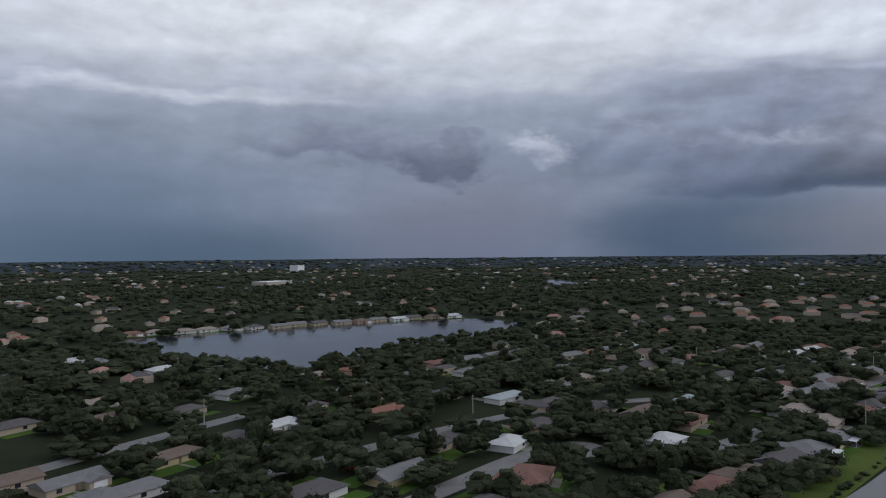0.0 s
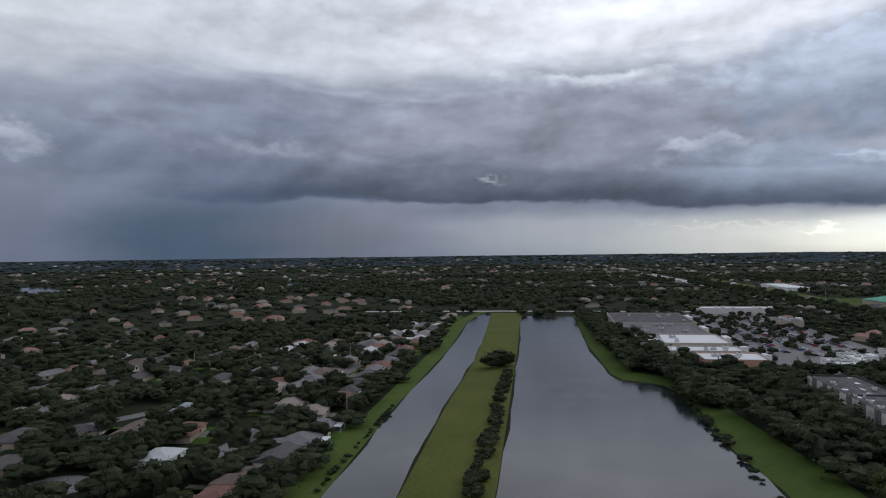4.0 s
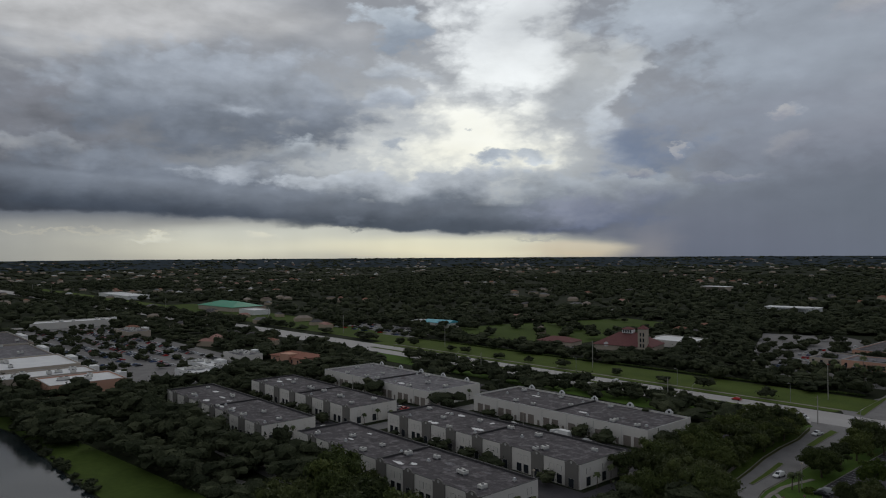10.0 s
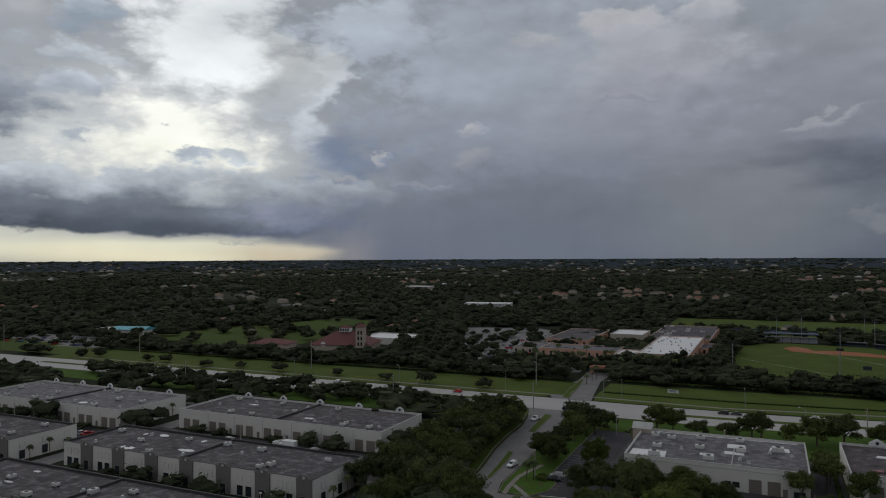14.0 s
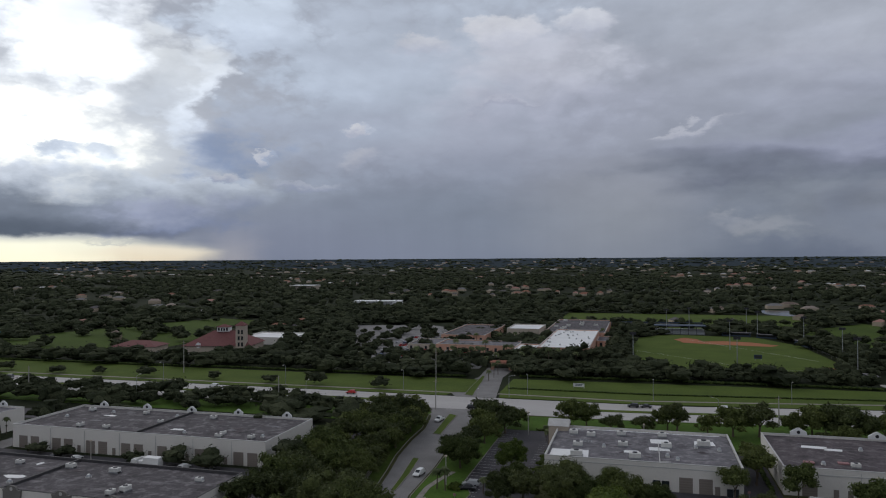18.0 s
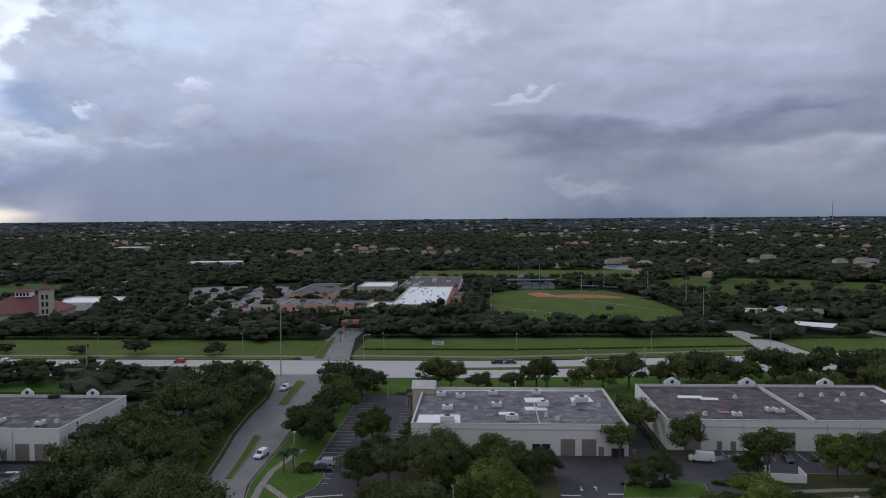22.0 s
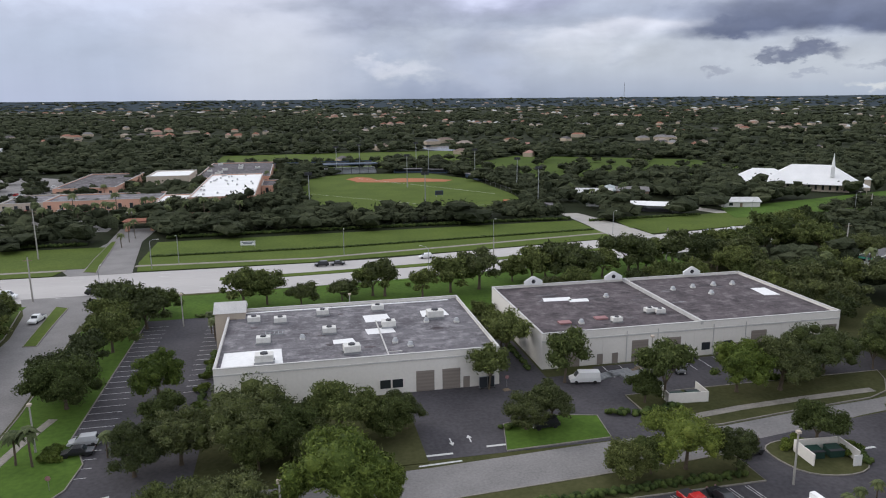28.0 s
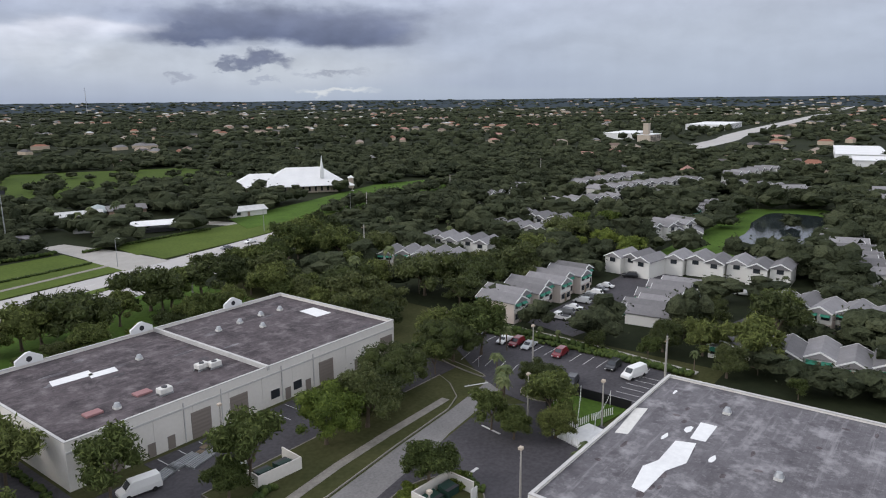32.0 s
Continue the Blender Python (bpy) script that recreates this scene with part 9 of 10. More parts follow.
# ---- lamps, poles and signs ----
def street_lamp(h=9.0):
    root = thing("street_lamp", label="tall grey street lamp with a curved arm", category="street lamp", group="street lamps")
    part("pole", cyl(0.13, 0.08, 0, h, 8), M["steel"], root)
    bm = bmesh.new()
    for a, b in (((0, 0, h - 0.1), (1.0, 0, h + 0.5)), ((1.0, 0, h + 0.5), (2.2, 0, h + 0.6))):
        a, b = Vector(a), Vector(b)
        bmesh.ops.create_cone(bm, cap_ends=True, segments=6, radius1=0.06, radius2=0.05, depth=(b - a).length, matrix=Matrix.Translation((a + b) / 2) @ (b - a).to_track_quat("Z", "Y").to_matrix().to_4x4())
    part("arm", bm, M["steel"], root)
    part("lantern", box(2.1, 2.8, -0.16, 0.16, h + 0.5, h + 0.66, 0.04), M["unit_white"], root)
    return root


def lot_lamp():
    root = thing("lot_lamp", label="concrete post with a square lamp head", category="street lamp", group="parking lot lamps")
    part("post", cyl(0.17, 0.11, 0, 7.6, 8), M["concrete"], root)
    part("head", box(-0.3, 0.3, -0.3, 0.3, 7.6, 8.0, 0.05), M["tan"], root)
    return root


LAMP, LOT = street_lamp(), lot_lamp()
LAMP.matrix_basis = pose(-33, 259, 0, 0, 0, -90)
for x, y, t in ((20, 257.5, -90), (74, 264, -90), (123, 270, -90), (-90, 257, -90), (-150, 257, -90), (-215, 252, -90), (-46, 216, 90), (-40, 252, 0), (42, 221, 150), (-120, 219, 90), (-200, 214, 90), (-280, 212, 90), (190, 281, -90), (250, 292, -90)):
    copy_thing(LAMP, pose(x, y, 0, 0, 0, t))
LOT.matrix_basis = pose(1.5, 101.5, 0)
for x, y in ((-35, 131.5), (69, 144.6 - 6), (69, 99), (106, 108), (125, 139), (128, 120), (-22, 190), (16, 181), (110.5, 97), (84, 96), (-84, 121), (-140, 121), (-250, 112), (-86, 66), (-150, 24)):
    copy_thing(LOT, pose(x, y, 0, 0, 0, 0))


def power_pole(x, y, h, label="tall grey utility pole", arms=1):
    root = thing("utility_pole", (x, y, 0), 0, label, "utility pole", "utility poles")
    part("pole", cyl(0.24, 0.16, 0, h, 9), M["concrete"], root)
    for k in range(arms):
        part("crossarm", box(-1.1, 1.1, -0.07, 0.07, h - 0.9 - k * 1.1, h - 0.75 - k * 1.1), M["wood"], root)
    part("insulator", cyl(0.07, 0.05, h, h + 0.35, 6), M["dark_metal"], root)


for x, y, h in ((169, 205, 13.5), (62, 222, 11), (118, 221, 11.5), (-64, 221, 12), (-130, 214, 12), (-250, 205, 13), (134, 95.5, 9), (300, 270, 14), (410, 280, 14), (-215, -188, 12), (-360, -230, 11), (-110, -310, 11), (-20, -385, 11), (-60, -520, 11), (-250, -420, 11), (-320, -320, 11), (230, 262, 13)):
    power_pole(x, y, h)
for k, (x, y) in enumerate(((11, 346), (62, 334), (119, 344), (125, 396), (120, 470), (98, 516), (34, 524), (70, 436), (52, 545), (95, 550))):
    root = thing("floodlight_mast", (x, y, 0), 0, "tall floodlight mast beside the ball field", "floodlight", "floodlight masts")
    part("mast", cyl(0.28, 0.16, 0, 19, 8), M["steel"], root)
    part("lamp_rack", box(-1.7, 1.7, -0.15, 0.15, 18.2, 19.6), M["dark_metal"], root)
rr = random.Random(4)
for k in range(14):
    x, y = -1900 + 140 * k, 292 + 14 * math.sin(k)
    power_pole(x, np.interp(x, [p[0] for p in MAIN], [p[1] for p in MAIN]) + 42, 17, "tall grey transmission pole beside the main road", 2)


def banner():
    root = thing("banner_sign", (-12.5, 279, 0), -8, "white banner sign with unreadable blue lettering on two posts", "sign")
    part("panel", box(-2.6, 2.6, -0.04, 0.04, 0.9, 2.5), M["white_paint"], root)
    for x in (-2.4, 2.4):
        part("post", cyl(0.06, 0.06, 0, 2.6, 6, x), M["steel"], root)
    for k, (a, b) in enumerate(((-2.1, 2.0), (-1.7, 1.5))):
        part("text_bar", box(a, b, -0.06, -0.04, 1.9 - 0.55 * k, 2.2 - 0.55 * k), M["blue_dark"], root)
    root = thing("garden_screen", (-196, -184, 0), 20, "framed outdoor screen with a blue picture beside the canal", "sign")
    part("panel", box(-2.4, 2.4, -0.1, 0.1, 0.5, 2.7), M["teal"], root)
    for a, b, c, d in ((-2.6, 2.6, 2.7, 2.95), (-2.6, 2.6, 0.25, 0.5), (-2.6, -2.4, 0.5, 2.7), (2.4, 2.6, 0.5, 2.7)):
        part("frame", box(a, b, -0.16, 0.16, c, d), M["dark_metal"], root)
    for x, y, t in ((-33, 113.8, 0), (-29.5, 119.5, 0), (70, 108.2, 30), (41, 139.5, 0), (120, 127.5, 30)):
        root = thing("road_sign", (x, y, 0), t, "small red traffic sign on a thin post", "sign", "traffic signs")
        part("post", cyl(0.04, 0.04, 0, 2.2, 6), M["steel"], root)
        bm = bmesh.new()
        bmesh.ops.create_cone(bm, cap_ends=True, segments=8, radius1=0.38, radius2=0.38, depth=0.04, matrix=Matrix.Translation((0, -0.05, 1.95)) @ Matrix.Rotation(radians(90), 4, "X"))
        part("plate", bm, M["red_rust"], root)


banner()

# ---- hedges, walls, bins ----
def hedge(points, width, height, label="clipped green hedge along the grass edge"):
    g = np.random.default_rng(int(abs(points[0][0]) * 7 + abs(points[0][1])))
    root = thing("hedge", label=label, category="hedge")
    V, F, k = [], [], 0
    v0, f0 = ICO1
    for a, b in zip(points[:-1], points[1:]):
        a, b = np.array(a, float), np.array(b, float)
        n = max(2, int(np.linalg.norm(b - a) / (width * 0.5)))
        side = np.array((-(b - a)[1], (b - a)[0])) / np.linalg.norm(b - a)
        for i in range(n):
            for j in range(3):
                p = a + (b - a) * (i + g.random()) / n + side * g.uniform(-0.38, 0.38) * width
                s = (width * g.uniform(0.26, 0.4), width * g.uniform(0.26, 0.4), height * g.uniform(0.3, 0.42))
                V.append(v0 * (1 + g.uniform(-0.25, 0.25, len(v0)))[:, None] * s + (p[0], p[1], height * g.uniform(0.3, 0.62)))
                F.append(f0 + k)
                k += len(v0)
    o = new("foliage", tri_mesh("hedge", np.concatenate(V), np.concatenate(F), (M["hedge"],)))
    o.parent = root
    return root


for pts, w, h in (([(-44, 303.5), (8, 306), (92, 307), (120, 306)], 1.8, 1.6), ([(-44, 271), (20, 271), (70, 276), (120, 281)], 1.3, 0.9), ([(-230, 296), (-70, 297)], 1.8, 1.5), ([(-400, 292), (-235, 294)], 1.8, 1.5), ([(-15, 101.3), (22, 101.8)], 1.5, 1.1), ([(29.5, 101.8), (64, 102.6)], 1.5, 1.2),
                  ([(30, 98.6), (31.2, 101)], 1.4, 1.2), ([(20, 98), (20.5, 100.5)], 1.5, 1.2), ([(35, 123.5), (45, 125)], 1.4, 1.1), ([(54, 125), (59, 123), (67, 124.6)], 1.6, 1.3), ([(119.5, 147), (127, 140)], 1.3, 1.0), ([(142.3, 150), (141, 113), (139, 94)], 1.8, 1.6), ([(137.2, 148), (139.6, 113), (139.5, 97)], 1.5, 1.2),
                  ([(-13, 140), (-13, 152)], 1.2, 1.0), ([(-13, 158), (-13, 170)], 1.2, 1.0), ([(118.5, 182.5), (118.5, 150)], 1.6, 1.5), ([(47.6, 146), (47.6, 180)], 1.2, 0.9), ([(42, 182.6), (115, 184)], 1.4, 1.3), ([(83, 101), (85, 106)], 1.4, 1.1), ([(-60, 104), (-62, 116)], 1.6, 1.2), ([(92, 131.5), (97, 131)], 1.4, 1.2),
                  ([(-20, 196.5), (-11, 197)], 1.4, 1.0), ([(90, 91), (98, 91.4)], 1.6, 1.3), ([(126, 300), (180, 303)], 1.6, 1.3)):
    hedge(pts, w, h)


setting("hedge_walk", ribbon([(145.5, 152), (143.6, 113), (141.5, 92)], 1.6), 0.24, M["concrete"], "narrow concrete path along the hedge", "path")
hedge([(143.2, 152), (141.3, 113), (139.2, 92)], 1.8, 1.5, "dark clipped hedge between the lot and the townhouses")


def bin_yard(x, y, turn, label):
    root = thing("bin_enclosure", (x, y, 0.07), turn, label, "bin enclosure", "bin enclosures")
    for a, b, c, d in ((-3.6, 3.6, 2.6, 2.8), (-3.6, -3.4, -1.8, 2.6), (3.4, 3.6, -1.8, 2.6)):
        part("wall", box(a, b, c, d, 0, 1.9), M["stucco"], root)
    g = part("gate", box(2.0, 3.3, -2.6, -2.5, 0.2, 1.7), M["white_paint"], root)
    for k in range(5):
        part("slat", box(2.05 + 0.25 * k, 2.2 + 0.25 * k, -2.68, -2.6, 0.1, 1.8), M["white_paint"], g)
    for k, x2 in enumerate((-1.7, 1.4)):
        b = thing("waste_container", (0, 0, 0), 0, "green steel waste container with sloping lid", "bin", "waste containers")
        bm = prism([(-1.1, -0.9), (1.1, -0.9), (1.1, 0.9), (-1.1, 0.9)], 0.15, 1.15)
        for v in bm.verts:
            if v.co.z > 1 and v.co.y > 0:
                v.co.z += 0.3
        part("body", bm, M["green_bin"], b)
        part("lid", box(-1.14, 1.14, -0.94, 0.1, 1.17, 1.24), M["dark_metal"], b)
        b.matrix_basis = pose(x, y, 0.07, 0, 0, turn) @ pose(x2, 0.8, 0)


M["green_bin"] = surf("green_steel", (0.02, 0.05, 0.04), 0.6, (0.012, 0.032, 0.025), 1, 6)
bin_yard(78.6, 104.0, -4, "stucco bin enclosure with a slatted gate")
bin_yard(69.5, 128.5, 175, "white stucco bin enclosure under trees")


def playground():
    setting("playground", [(107, 98), (118.5, 96), (118.5, 107), (112, 108)], 0.24, M["lawn"], "green turf playground", "playground")
    setting("terrace", [(101, 93), (108, 91), (110, 99), (103, 101)], 0.25, M["white_roof"], "white paved terrace", "terrace")
    root = thing("screen_fence", label="tall black mesh screen fence round the turf", category="fence")
    for a, b in (((112, 108), (118.6, 107.4)), ((118.6, 107.4), (118.6, 95.5)), ((112, 108), (107, 104))):
        d = Vector(b) - Vector(a)
        o = part("screen", box(0, d.length, -0.04, 0.04, 0.1, 1.9), M["fence_black"], root)
        o.location, o.rotation_euler = (*a, 0), (0, 0, math.atan2(d.y, d.x))
    root = thing("picket_fence", label="white picket fence round the terrace", category="fence")
    for a, b in (((100.5, 92.5), (103, 101.5)), ((103, 101.5), (111, 99)), ((111, 99), (116, 97))):
        a, b = Vector(a), Vector(b)
        d = b - a
        for k in range(int(d.length / 0.45)):
            p = a + d.normalized() * 0.45 * k
            o = part("picket", box(-0.09, 0.09, -0.03, 0.03, 0.1, 1.5), M["white_paint"], root)
            o.location, o.rotation_euler = (p.x, p.y, 0), (0, 0, math.atan2(d.y, d.x))
    bunting = thing("bunting", label="strings of small white flags over the turf", category="bunting")
    for a, b in (((106, 99), (117, 104)), ((108, 97), (118, 99)), ((104, 100), (113, 107))):
        a, b = Vector((*a, 3.0)), Vector((*b, 3.0))
        for k in range(14):
            p = a + (b - a) * k / 13
            bm = bmesh.new()
            v = [bm.verts.new(q) for q in ((-0.22, 0, 0), (0.22, 0, 0), (0, 0, -0.5))]
            bm.faces.new(v)
            o = part("flag", bm, M["white_paint"], bunting)
            o.location = (p.x, p.y, p.z - 0.8 * math.sin(math.pi * k / 13))
        for q in (a, b):
            part("pole", cyl(0.05, 0.05, 0, 3.0, 6, q.x, q.y), M["white_paint"], bunting)


playground()


def yard_clutter():
    for x, y, t in ((60.5, 139.8, 20), (63.6, 140.6, 12), (65.8, 139.2, 16)):
        root = thing("steel_stack", (x, y, 0.07), t, "stack of long grey steel sections on the ground", "building material", "yard clutter")
        for k in range(6):
            part("beam", box(-2.6, 2.6, -0.8 + 0.28 * k, -0.58 + 0.28 * k, 0.05 * (k % 2), 0.3 + 0.1 * (k % 3)), M["steel"], root)
    for x, y, t in ((36.6, 139.6, 0), (38.0, 139.8, 6)):
        root = thing("window_rack", (x, y, 0.07), t, "rack of framed glass panes leaning by the wall", "building material", "yard clutter")
        part("pane", box(-0.7, 0.7, -0.05, 0.05, 0.2, 2.2), M["glass"], root)
        part("frame", box(-0.8, 0.8, 0.05, 0.12, 0.1, 2.3), M["steel"], root)
        for s in (-1, 1):
            part("foot", box(s * 0.7 - 0.05, s * 0.7 + 0.05, -0.5, 0.5, 0, 0.12), M["dark_metal"], root)
    for x, y in ((40.5, 138), (67, 141.5), (68.4, 142.4)):
        root = thing("pallet", (x, y, 0.07), 10, "weathered wooden pallet on the ground", "pallet", "yard clutter")
        for k in range(6):
            part("board", box(-0.6, 0.6, -0.5 + 0.18 * k, -0.38 + 0.18 * k, 0.1, 0.14), M["wood"], root)
        for k in range(3):
            part("bearer", box(-0.6 + 0.52 * k, -0.48 + 0.52 * k, -0.5, 0.5, 0, 0.1), M["wood"], root)
    for x, y in ((-122, 124), (-96, 113)):
        root = thing("box_truck", (x, y, 0.07), 90, "white box truck in the yard", "truck", "trucks")
        part("cargo_box", box(-1.2, 1.2, -3.6, 1.6, 0.9, 3.5, 0.05), M["white_paint"], root)
        part("cab", box(-1.05, 1.05, 1.7, 3.4, 0.6, 2.4, 0.15), CAR_PAINT["white"], root)
        part("windscreen", box(-0.9, 0.9, 3.4, 3.43, 1.5, 2.2), M["glass"], root)
        for sx in (-1, 1):
            for y2 in (-2.4, 2.5):
                w = cyl(0.45, 0.45, -0.13, 0.13, 12)
                bmesh.ops.rotate(w, verts=w.verts[:], cent=(0, 0, 0), matrix=Matrix.Rotation(radians(90), 3, "Y"))
                part("wheel", w, M["tyre"], root).location = (sx * 1.05, y2, 0.45)


yard_clutter()
# ---- roofs far off ----
def town(x, y):
    """How built-up the land is: above nought where roofs stand thick."""
    rad, a = math.hypot(x, y - 60), math.degrees(math.atan2(-x, y - 60))
    sparse = 0.22 if -2 < a < 66 and rad < 2600 else 0.0
    return noise.noise((x * 0.0032, y * 0.0032, 2.0)) + 0.4 * noise.noise((x * 0.011, y * 0.011, 5.0)) + 0.06 - sparse


def land_lift(rad):
    """The land lifts gently towards the horizon."""
    return np.clip((rad - 3900) / 860, 0, 1) * 44


def far_roofs(name, n, r0, r1, seed, label, big, keys):
    g = np.random.default_rng(seed)
    bm_v, bm_f, idx, k = [], [], [], 0
    cnt = 0
    while cnt < n:
        rad = math.sqrt(g.uniform(r0 * r0, r1 * r1))
        a = radians(g.uniform(-95, 180))
        x, y = -rad * math.sin(a), 60 + rad * math.cos(a)
        if town(x, y) < g.uniform(-0.06, 0.08) or blocked(x, y) or (-82 < x < 240 and -20 < y < 240) or (-790 < x < 130 and -205 < y < 40):
            continue
        w, d, h, rise = g.uniform(9, 15) * big, g.uniform(5.5, 7.5) * big, g.uniform(2.8, 4.4) * (big ** 0.5), g.uniform(1.6, 2.8)
        t = round(noise.noise((x * 0.002, y * 0.002, 7.0)) * 4) * 0.7 + g.choice((0, 1.57)) + g.uniform(-0.15, 0.15)
        c, s = math.cos(t), math.sin(t)
        pts = [(-w, -d, 0), (w, -d, 0), (w, d, 0), (-w, d, 0), (-w, -d, h), (w, -d, h), (w, d, h), (-w, d, h), (-w * 0.5, 0, h + rise), (w * 0.5, 0, h + rise)]
        bm_v += [(x + (p[0] * c - p[1] * s) / 1.6, y + (p[0] * s + p[1] * c) / 1.6, p[2] + land_lift(rad)) for p in pts]
        bm_f += [(k, k + 1, k + 5), (k, k + 5, k + 4), (k + 1, k + 2, k + 6), (k + 1, k + 6, k + 5), (k + 2, k + 3, k + 7), (k + 2, k + 7, k + 6), (k + 3, k, k + 4), (k + 3, k + 4, k + 7),
                 (k + 4, k + 5, k + 9), (k + 4, k + 9, k + 8), (k + 6, k + 7, k + 8), (k + 6, k + 8, k + 9), (k + 5, k + 6, k + 9), (k + 7, k + 4, k + 8)]
        m = 1 + int((noise.noise((x * 0.0035, y * 0.0035, 9.0)) * 0.9 + 0.5 + g.normal() * 0.2) * len(keys)) % len(keys)
        idx += [0] * 8 + [m] * 6
        k += 10
        cnt += 1
        if r1 < 2700:
            keep([(x - 9, y - 9), (x + 9, y - 9), (x + 9, y + 9), (x - 9, y + 9)], 1.0)
    me = tri_mesh(name, bm_v, bm_f, [WALLS["tan"]] + [ROOFS[q] for q in keys], idx)
    me.polygons.foreach_set("use_smooth", np.zeros(len(bm_f), bool))
    tagged(new(name, me), label, "houses", kind="stuff")


far_roofs("far_houses", 300, 480, 1250, 31, "small far houses between trees", 1.0, ("grey", "beige", "dark", "terra", "pink", "dark", "brown"))
far_roofs("far_houses", 760, 1250, 2600, 32, "rows of far house roofs", 0.9, ("beige", "pink", "terra", "grey", "terra", "white", "grey", "dark"))
far_roofs("far_houses", 800, 2600, 4600, 33, "pale specks of far buildings", 1.4, ("white", "beige", "grey", "terra", "white"))
# ---- woods in the distance ----
def clump_shapes(count, lumps, seed, sprays, leaf):
    """Tree crowns of unit width and height: a core and many small jagged tufts over its dome, with loose sprays between."""
    g = np.random.default_rng(seed)
    v0, f0 = ICO1
    shapes = []
    for k in range(count):
        V = []
        for j in range(lumps):
            if j == 0:
                s, at = g.uniform(0.36, 0.44) if lumps > 1 else g.uniform(0.42, 0.54), np.array((0, 0, 0.5))
            else:
                s = g.uniform(0.55, 0.85) / math.sqrt(lumps + 2)
                u, a = g.uniform(-0.25, 1.0), j * 2.399 + g.uniform(-0.4, 0.4)
                q = math.sqrt(1 - u * u)
                at = np.array((q * math.cos(a) * 0.4, q * math.sin(a) * 0.4, 0.5 + u * 0.36)) * g.uniform(0.82, 1.12)
            v = v0 * (1 + g.uniform(-0.34, 0.36, len(v0)))[:, None] * (s, s, s * g.uniform(0.7, 1.0))
            V.append(v + at)
        core = np.concatenate(V)
        tuft = core[g.integers(0, len(core), sprays)]
        mid = np.array((0, 0, 0.45))
        out = (tuft - mid) / (np.linalg.norm(tuft - mid, axis=1)[:, None] + 1e-6)
        tuft = tuft + out * g.uniform(-0.05, 0.06, sprays)[:, None] + g.normal(scale=0.06, size=tuft.shape)
        tri = tuft[:, None] + g.normal(scale=leaf, size=(sprays, 3, 3))
        shapes.append(np.concatenate([core, tri.reshape(-1, 3)]))
    faces = np.concatenate([f0 + j * len(v0) for j in range(lumps)] + [lumps * len(v0) + np.arange(3 * sprays).reshape(-1, 3)])
    return np.array(shapes), faces


def lump_cloud(name, centres, widths, heights, seed, lumps, sprays, material, label, base=None, leaf=0.05):
    """Many crowns in one mesh."""
    g = np.random.default_rng(seed)
    shapes, f0 = clump_shapes(14, lumps, seed, sprays, leaf)
    n = len(centres)
    pick, a = g.integers(0, len(shapes), n), g.uniform(0, 6.283, n)
    v = shapes[pick]
    c, s = np.cos(a)[:, None], np.sin(a)[:, None]
    x, y, z = v[..., 0] * c - v[..., 1] * s, v[..., 0] * s + v[..., 1] * c, v[..., 2]
    w, h = widths[:, None], heights[:, None]
    out = np.stack([centres[:, :1] + x * w, centres[:, 1:2] + y * w, z * h + (0 if base is None else base[:, None])], -1)
    faces = f0[None] + (np.arange(n) * shapes.shape[1])[:, None, None]
    me = tri_mesh(name, out.reshape(-1, 3), faces.reshape(-1, 3), (M[material],))
    me.polygons.foreach_set("use_smooth", np.zeros(len(me.polygons), bool))
    return tagged(new(name, me), label, "trees", kind="stuff")


def scatter(n, r0, r1, seed, test, spread=1.0):
    g = np.random.default_rng(seed)
    out = []
    cx, cy = 0.0, 60.0
    while len(out) < n:
        rr = math.sqrt(g.uniform(r0 * r0, r1 * r1))
        a = g.uniform(radians(-100), radians(185))
        x, y = cx - rr * math.sin(a), cy + rr * math.cos(a)
        if test(x, y):
            out.append((x, y))
    return np.array(out)


OPEN = [np.array(pts, float) for name, pts, *_ in LAWNS]
GRID = {}
for x, y in PLANTED:
    GRID.setdefault((int(x // 8), int(y // 8)), []).append((x, y))


def in_open(x, y):
    for a in OPEN:
        if a[:, 0].min() < x < a[:, 0].max() and a[:, 1].min() < y < a[:, 1].max():
            inside = False
            for i in range(len(a)):
                (xa, ya), (xb, yb) = a[i], a[i - 1]
                if (ya > y) != (yb > y) and x < (xb - xa) * (y - ya) / (yb - ya) + xa:
                    inside = not inside
            if inside:
                return True
    return False


def wood_here(x, y):
    if -75 < x < 145 and 20 < y < 222:
        return False
    if math.hypot(x - 8, y - 10) < 60:
        return False
    for i in (-1, 0, 1):
        for j in (-1, 0, 1):
            for px, py in GRID.get((int(x // 8) + i, int(y // 8) + j), ()):
                if math.hypot(px - x, py - y) < 5:
                    return False
    return not blocked(x, y) and not in_open(x, y)


g = np.random.default_rng(5)
near = scatter(4600, 60, 720, 1, wood_here)
close = np.hypot(near[:, 0] - 60, near[:, 1] + 150) < 340
lump_cloud("garden_trees", near[close], g.uniform(7, 14, close.sum()), g.uniform(5.0, 10.0, close.sum()), 3, 9, 250, "far_leaf", "dark leafy garden trees round the low houses", leaf=0.03)
near = near[~close]
n = len(near)
lump_cloud("garden_trees", near, g.uniform(7, 15, n), g.uniform(5.0, 10, n), 2, 6, 40, "far_leaf", "dark leafy garden trees between the houses", leaf=0.045)
gr = np.array(GROVES)
lump_cloud("grove_trees", gr[:, :2], gr[:, 2], gr[:, 2] * g.uniform(0.6, 0.8, len(gr)), 12, 10, 240, "far_leaf", "rows of broad dark trees along shores and verges", leaf=0.042)


def loosely(x, y):
    return not blocked(x, y) and not in_open(x, y)


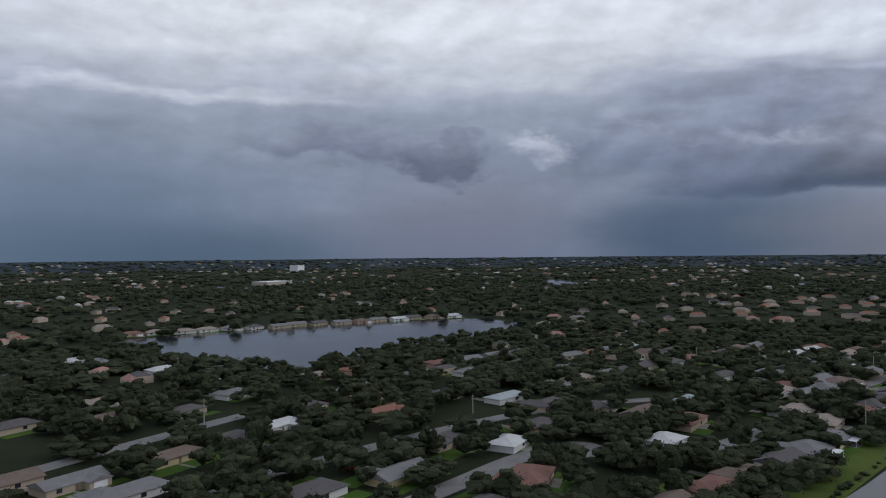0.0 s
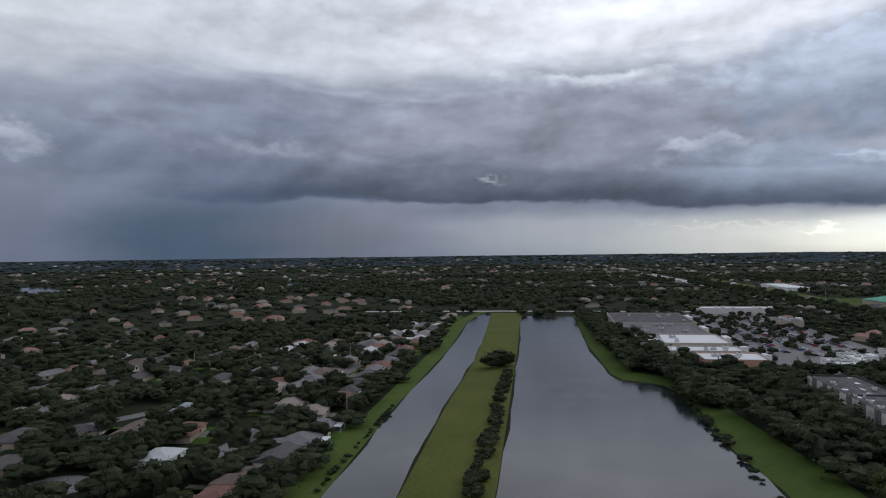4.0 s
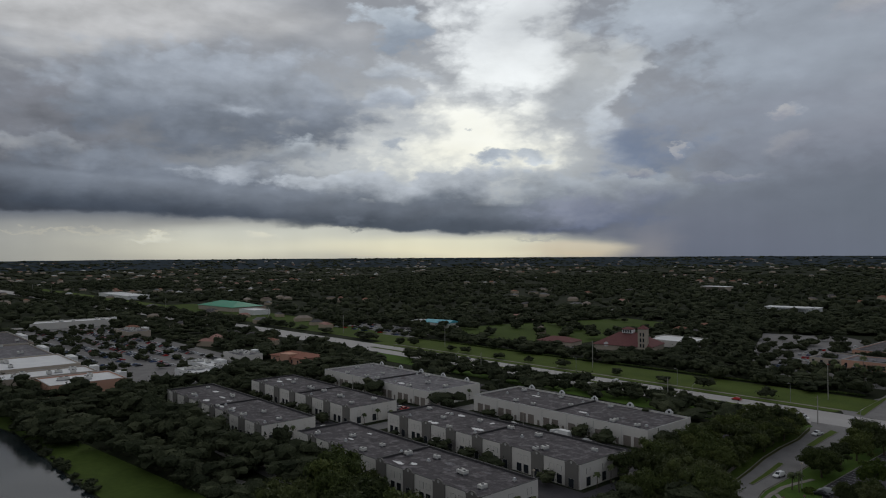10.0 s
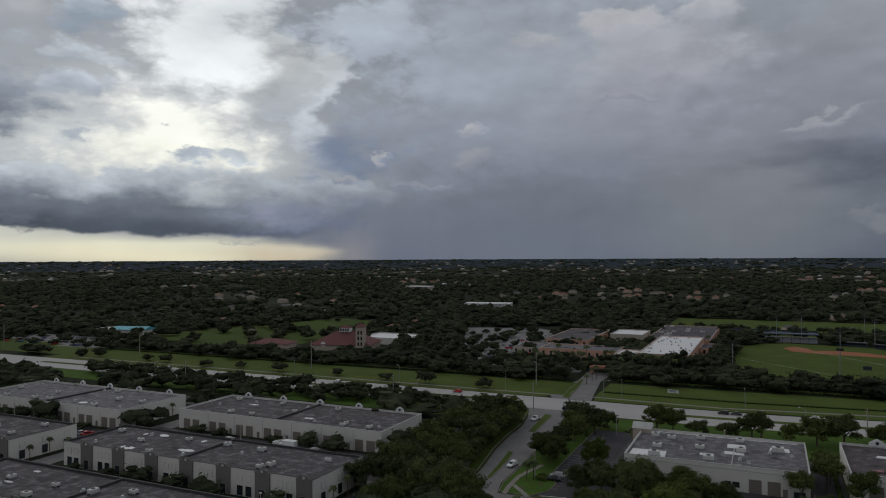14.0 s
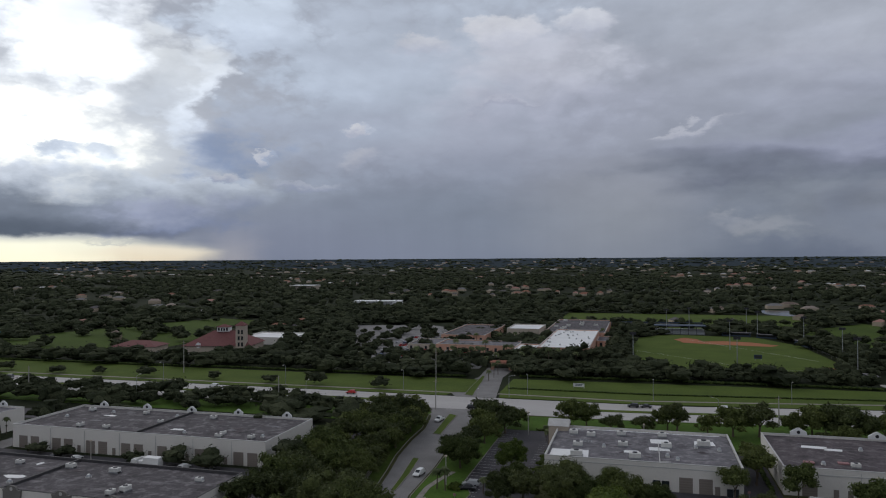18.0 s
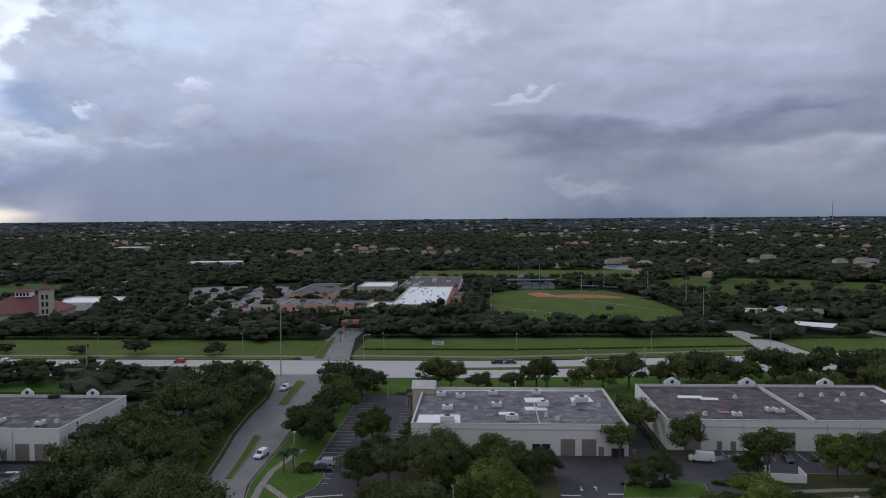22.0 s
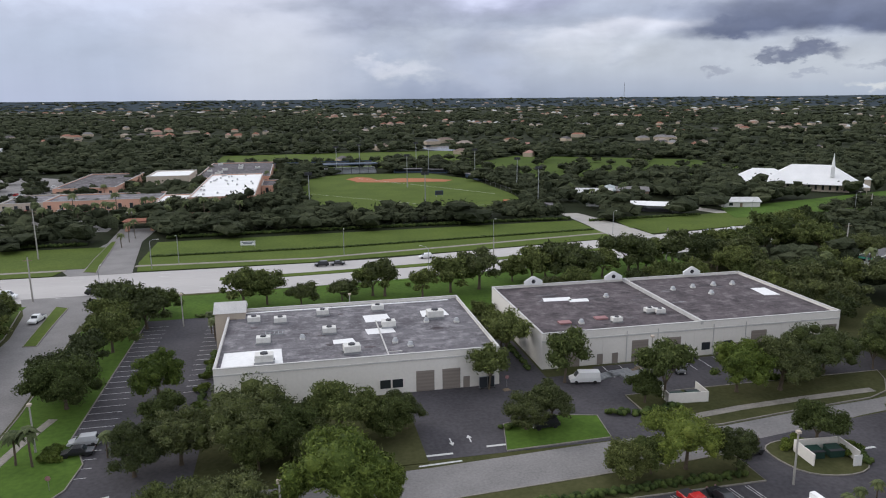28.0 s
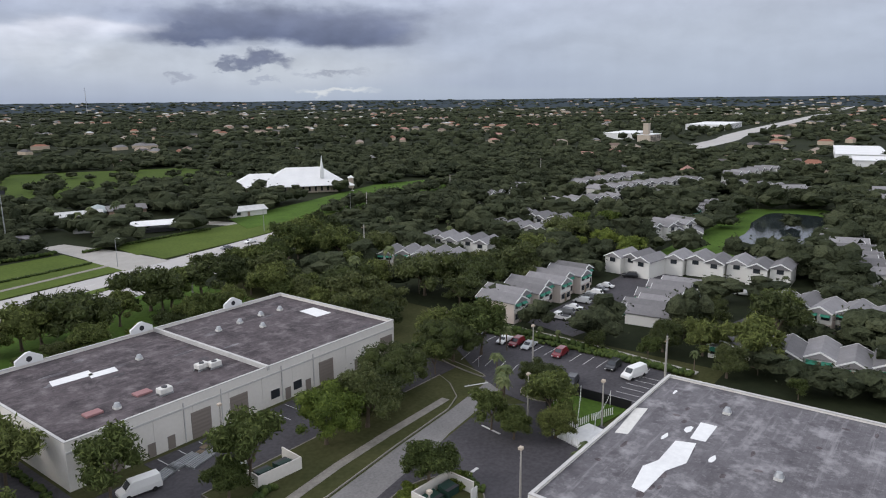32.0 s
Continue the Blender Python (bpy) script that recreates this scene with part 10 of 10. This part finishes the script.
def low_in_towns(spots, heights):
    """Garden trees among the far roofs are smaller than those of the woods."""
    built = np.array([town(x, y) for x, y in spots])
    return heights * np.clip(1.0 - built * 2.2, 0.5, 1.05)


mid = scatter(18500, 720, 2100, 4, lambda x, y: loosely(x, y) and (town(x, y) < 0.06 or (int(x * 7.3) ^ int(y * 5.1)) % 5 < 3))
n = len(mid)
lump_cloud("far_trees", mid, g.uniform(7.5, 15, n), low_in_towns(mid, g.uniform(6, 11.5, n)), 6, 1, 8, "far_leaf", "dark woods and gardens far off", leaf=0.1)
far = scatter(13500, 2100, 4770, 8, lambda x, y: town(x, y) < 0.06 or (int(x * 7.3) ^ int(y * 5.1)) % 5 < 3)
n = len(far)
lump_cloud("far_trees", far, g.uniform(14, 38, n), low_in_towns(far, g.uniform(5, 10, n)), 9, 1, 2, "far_leaf", "dark woods at the horizon", land_lift(np.hypot(far[:, 0], far[:, 1] - 60)), leaf=0.1)

# gardens behind the start of the flight
g2 = np.random.default_rng(77)
rear = np.array([p for p in ((g2.uniform(60, 700), g2.uniform(-650, 20)) for _ in range(900)) if wood_here(*p) and not (p[0] < 240 and -165 < p[1] < 4)])
lump_cloud("garden_trees", rear, g2.uniform(7, 13, len(rear)), g2.uniform(5, 8, len(rear)), 22, 2, 30, "far_leaf", "dark leafy trees behind the canal", leaf=0.06)

# distance: the last low land and its woods, air haze painted in as blue-grey
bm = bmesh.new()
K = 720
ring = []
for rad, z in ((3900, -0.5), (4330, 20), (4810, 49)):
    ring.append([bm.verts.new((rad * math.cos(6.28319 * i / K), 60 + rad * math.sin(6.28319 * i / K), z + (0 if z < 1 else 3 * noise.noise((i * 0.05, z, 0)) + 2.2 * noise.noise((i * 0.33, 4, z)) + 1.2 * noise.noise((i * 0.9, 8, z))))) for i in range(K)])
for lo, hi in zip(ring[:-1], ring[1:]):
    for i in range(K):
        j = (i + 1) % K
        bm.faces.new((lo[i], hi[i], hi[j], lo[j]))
M["distance"] = surf("haze_tinted_distance", (0.06, 0.074, 0.086), 0.95, (0.042, 0.054, 0.062), 0.004, 0.03, 1.0, 0.0, spec=0.0)
tagged(part("backdrop", bm, M["distance"]), "flat land at the horizon with blue-grey haze in its colour", "horizon", kind="structure")

# models that stand nowhere
for root, used in TREE_KINDS.values():
    if not used:
        for o in [*root.children, root]:
            bpy.data.objects.remove(o)
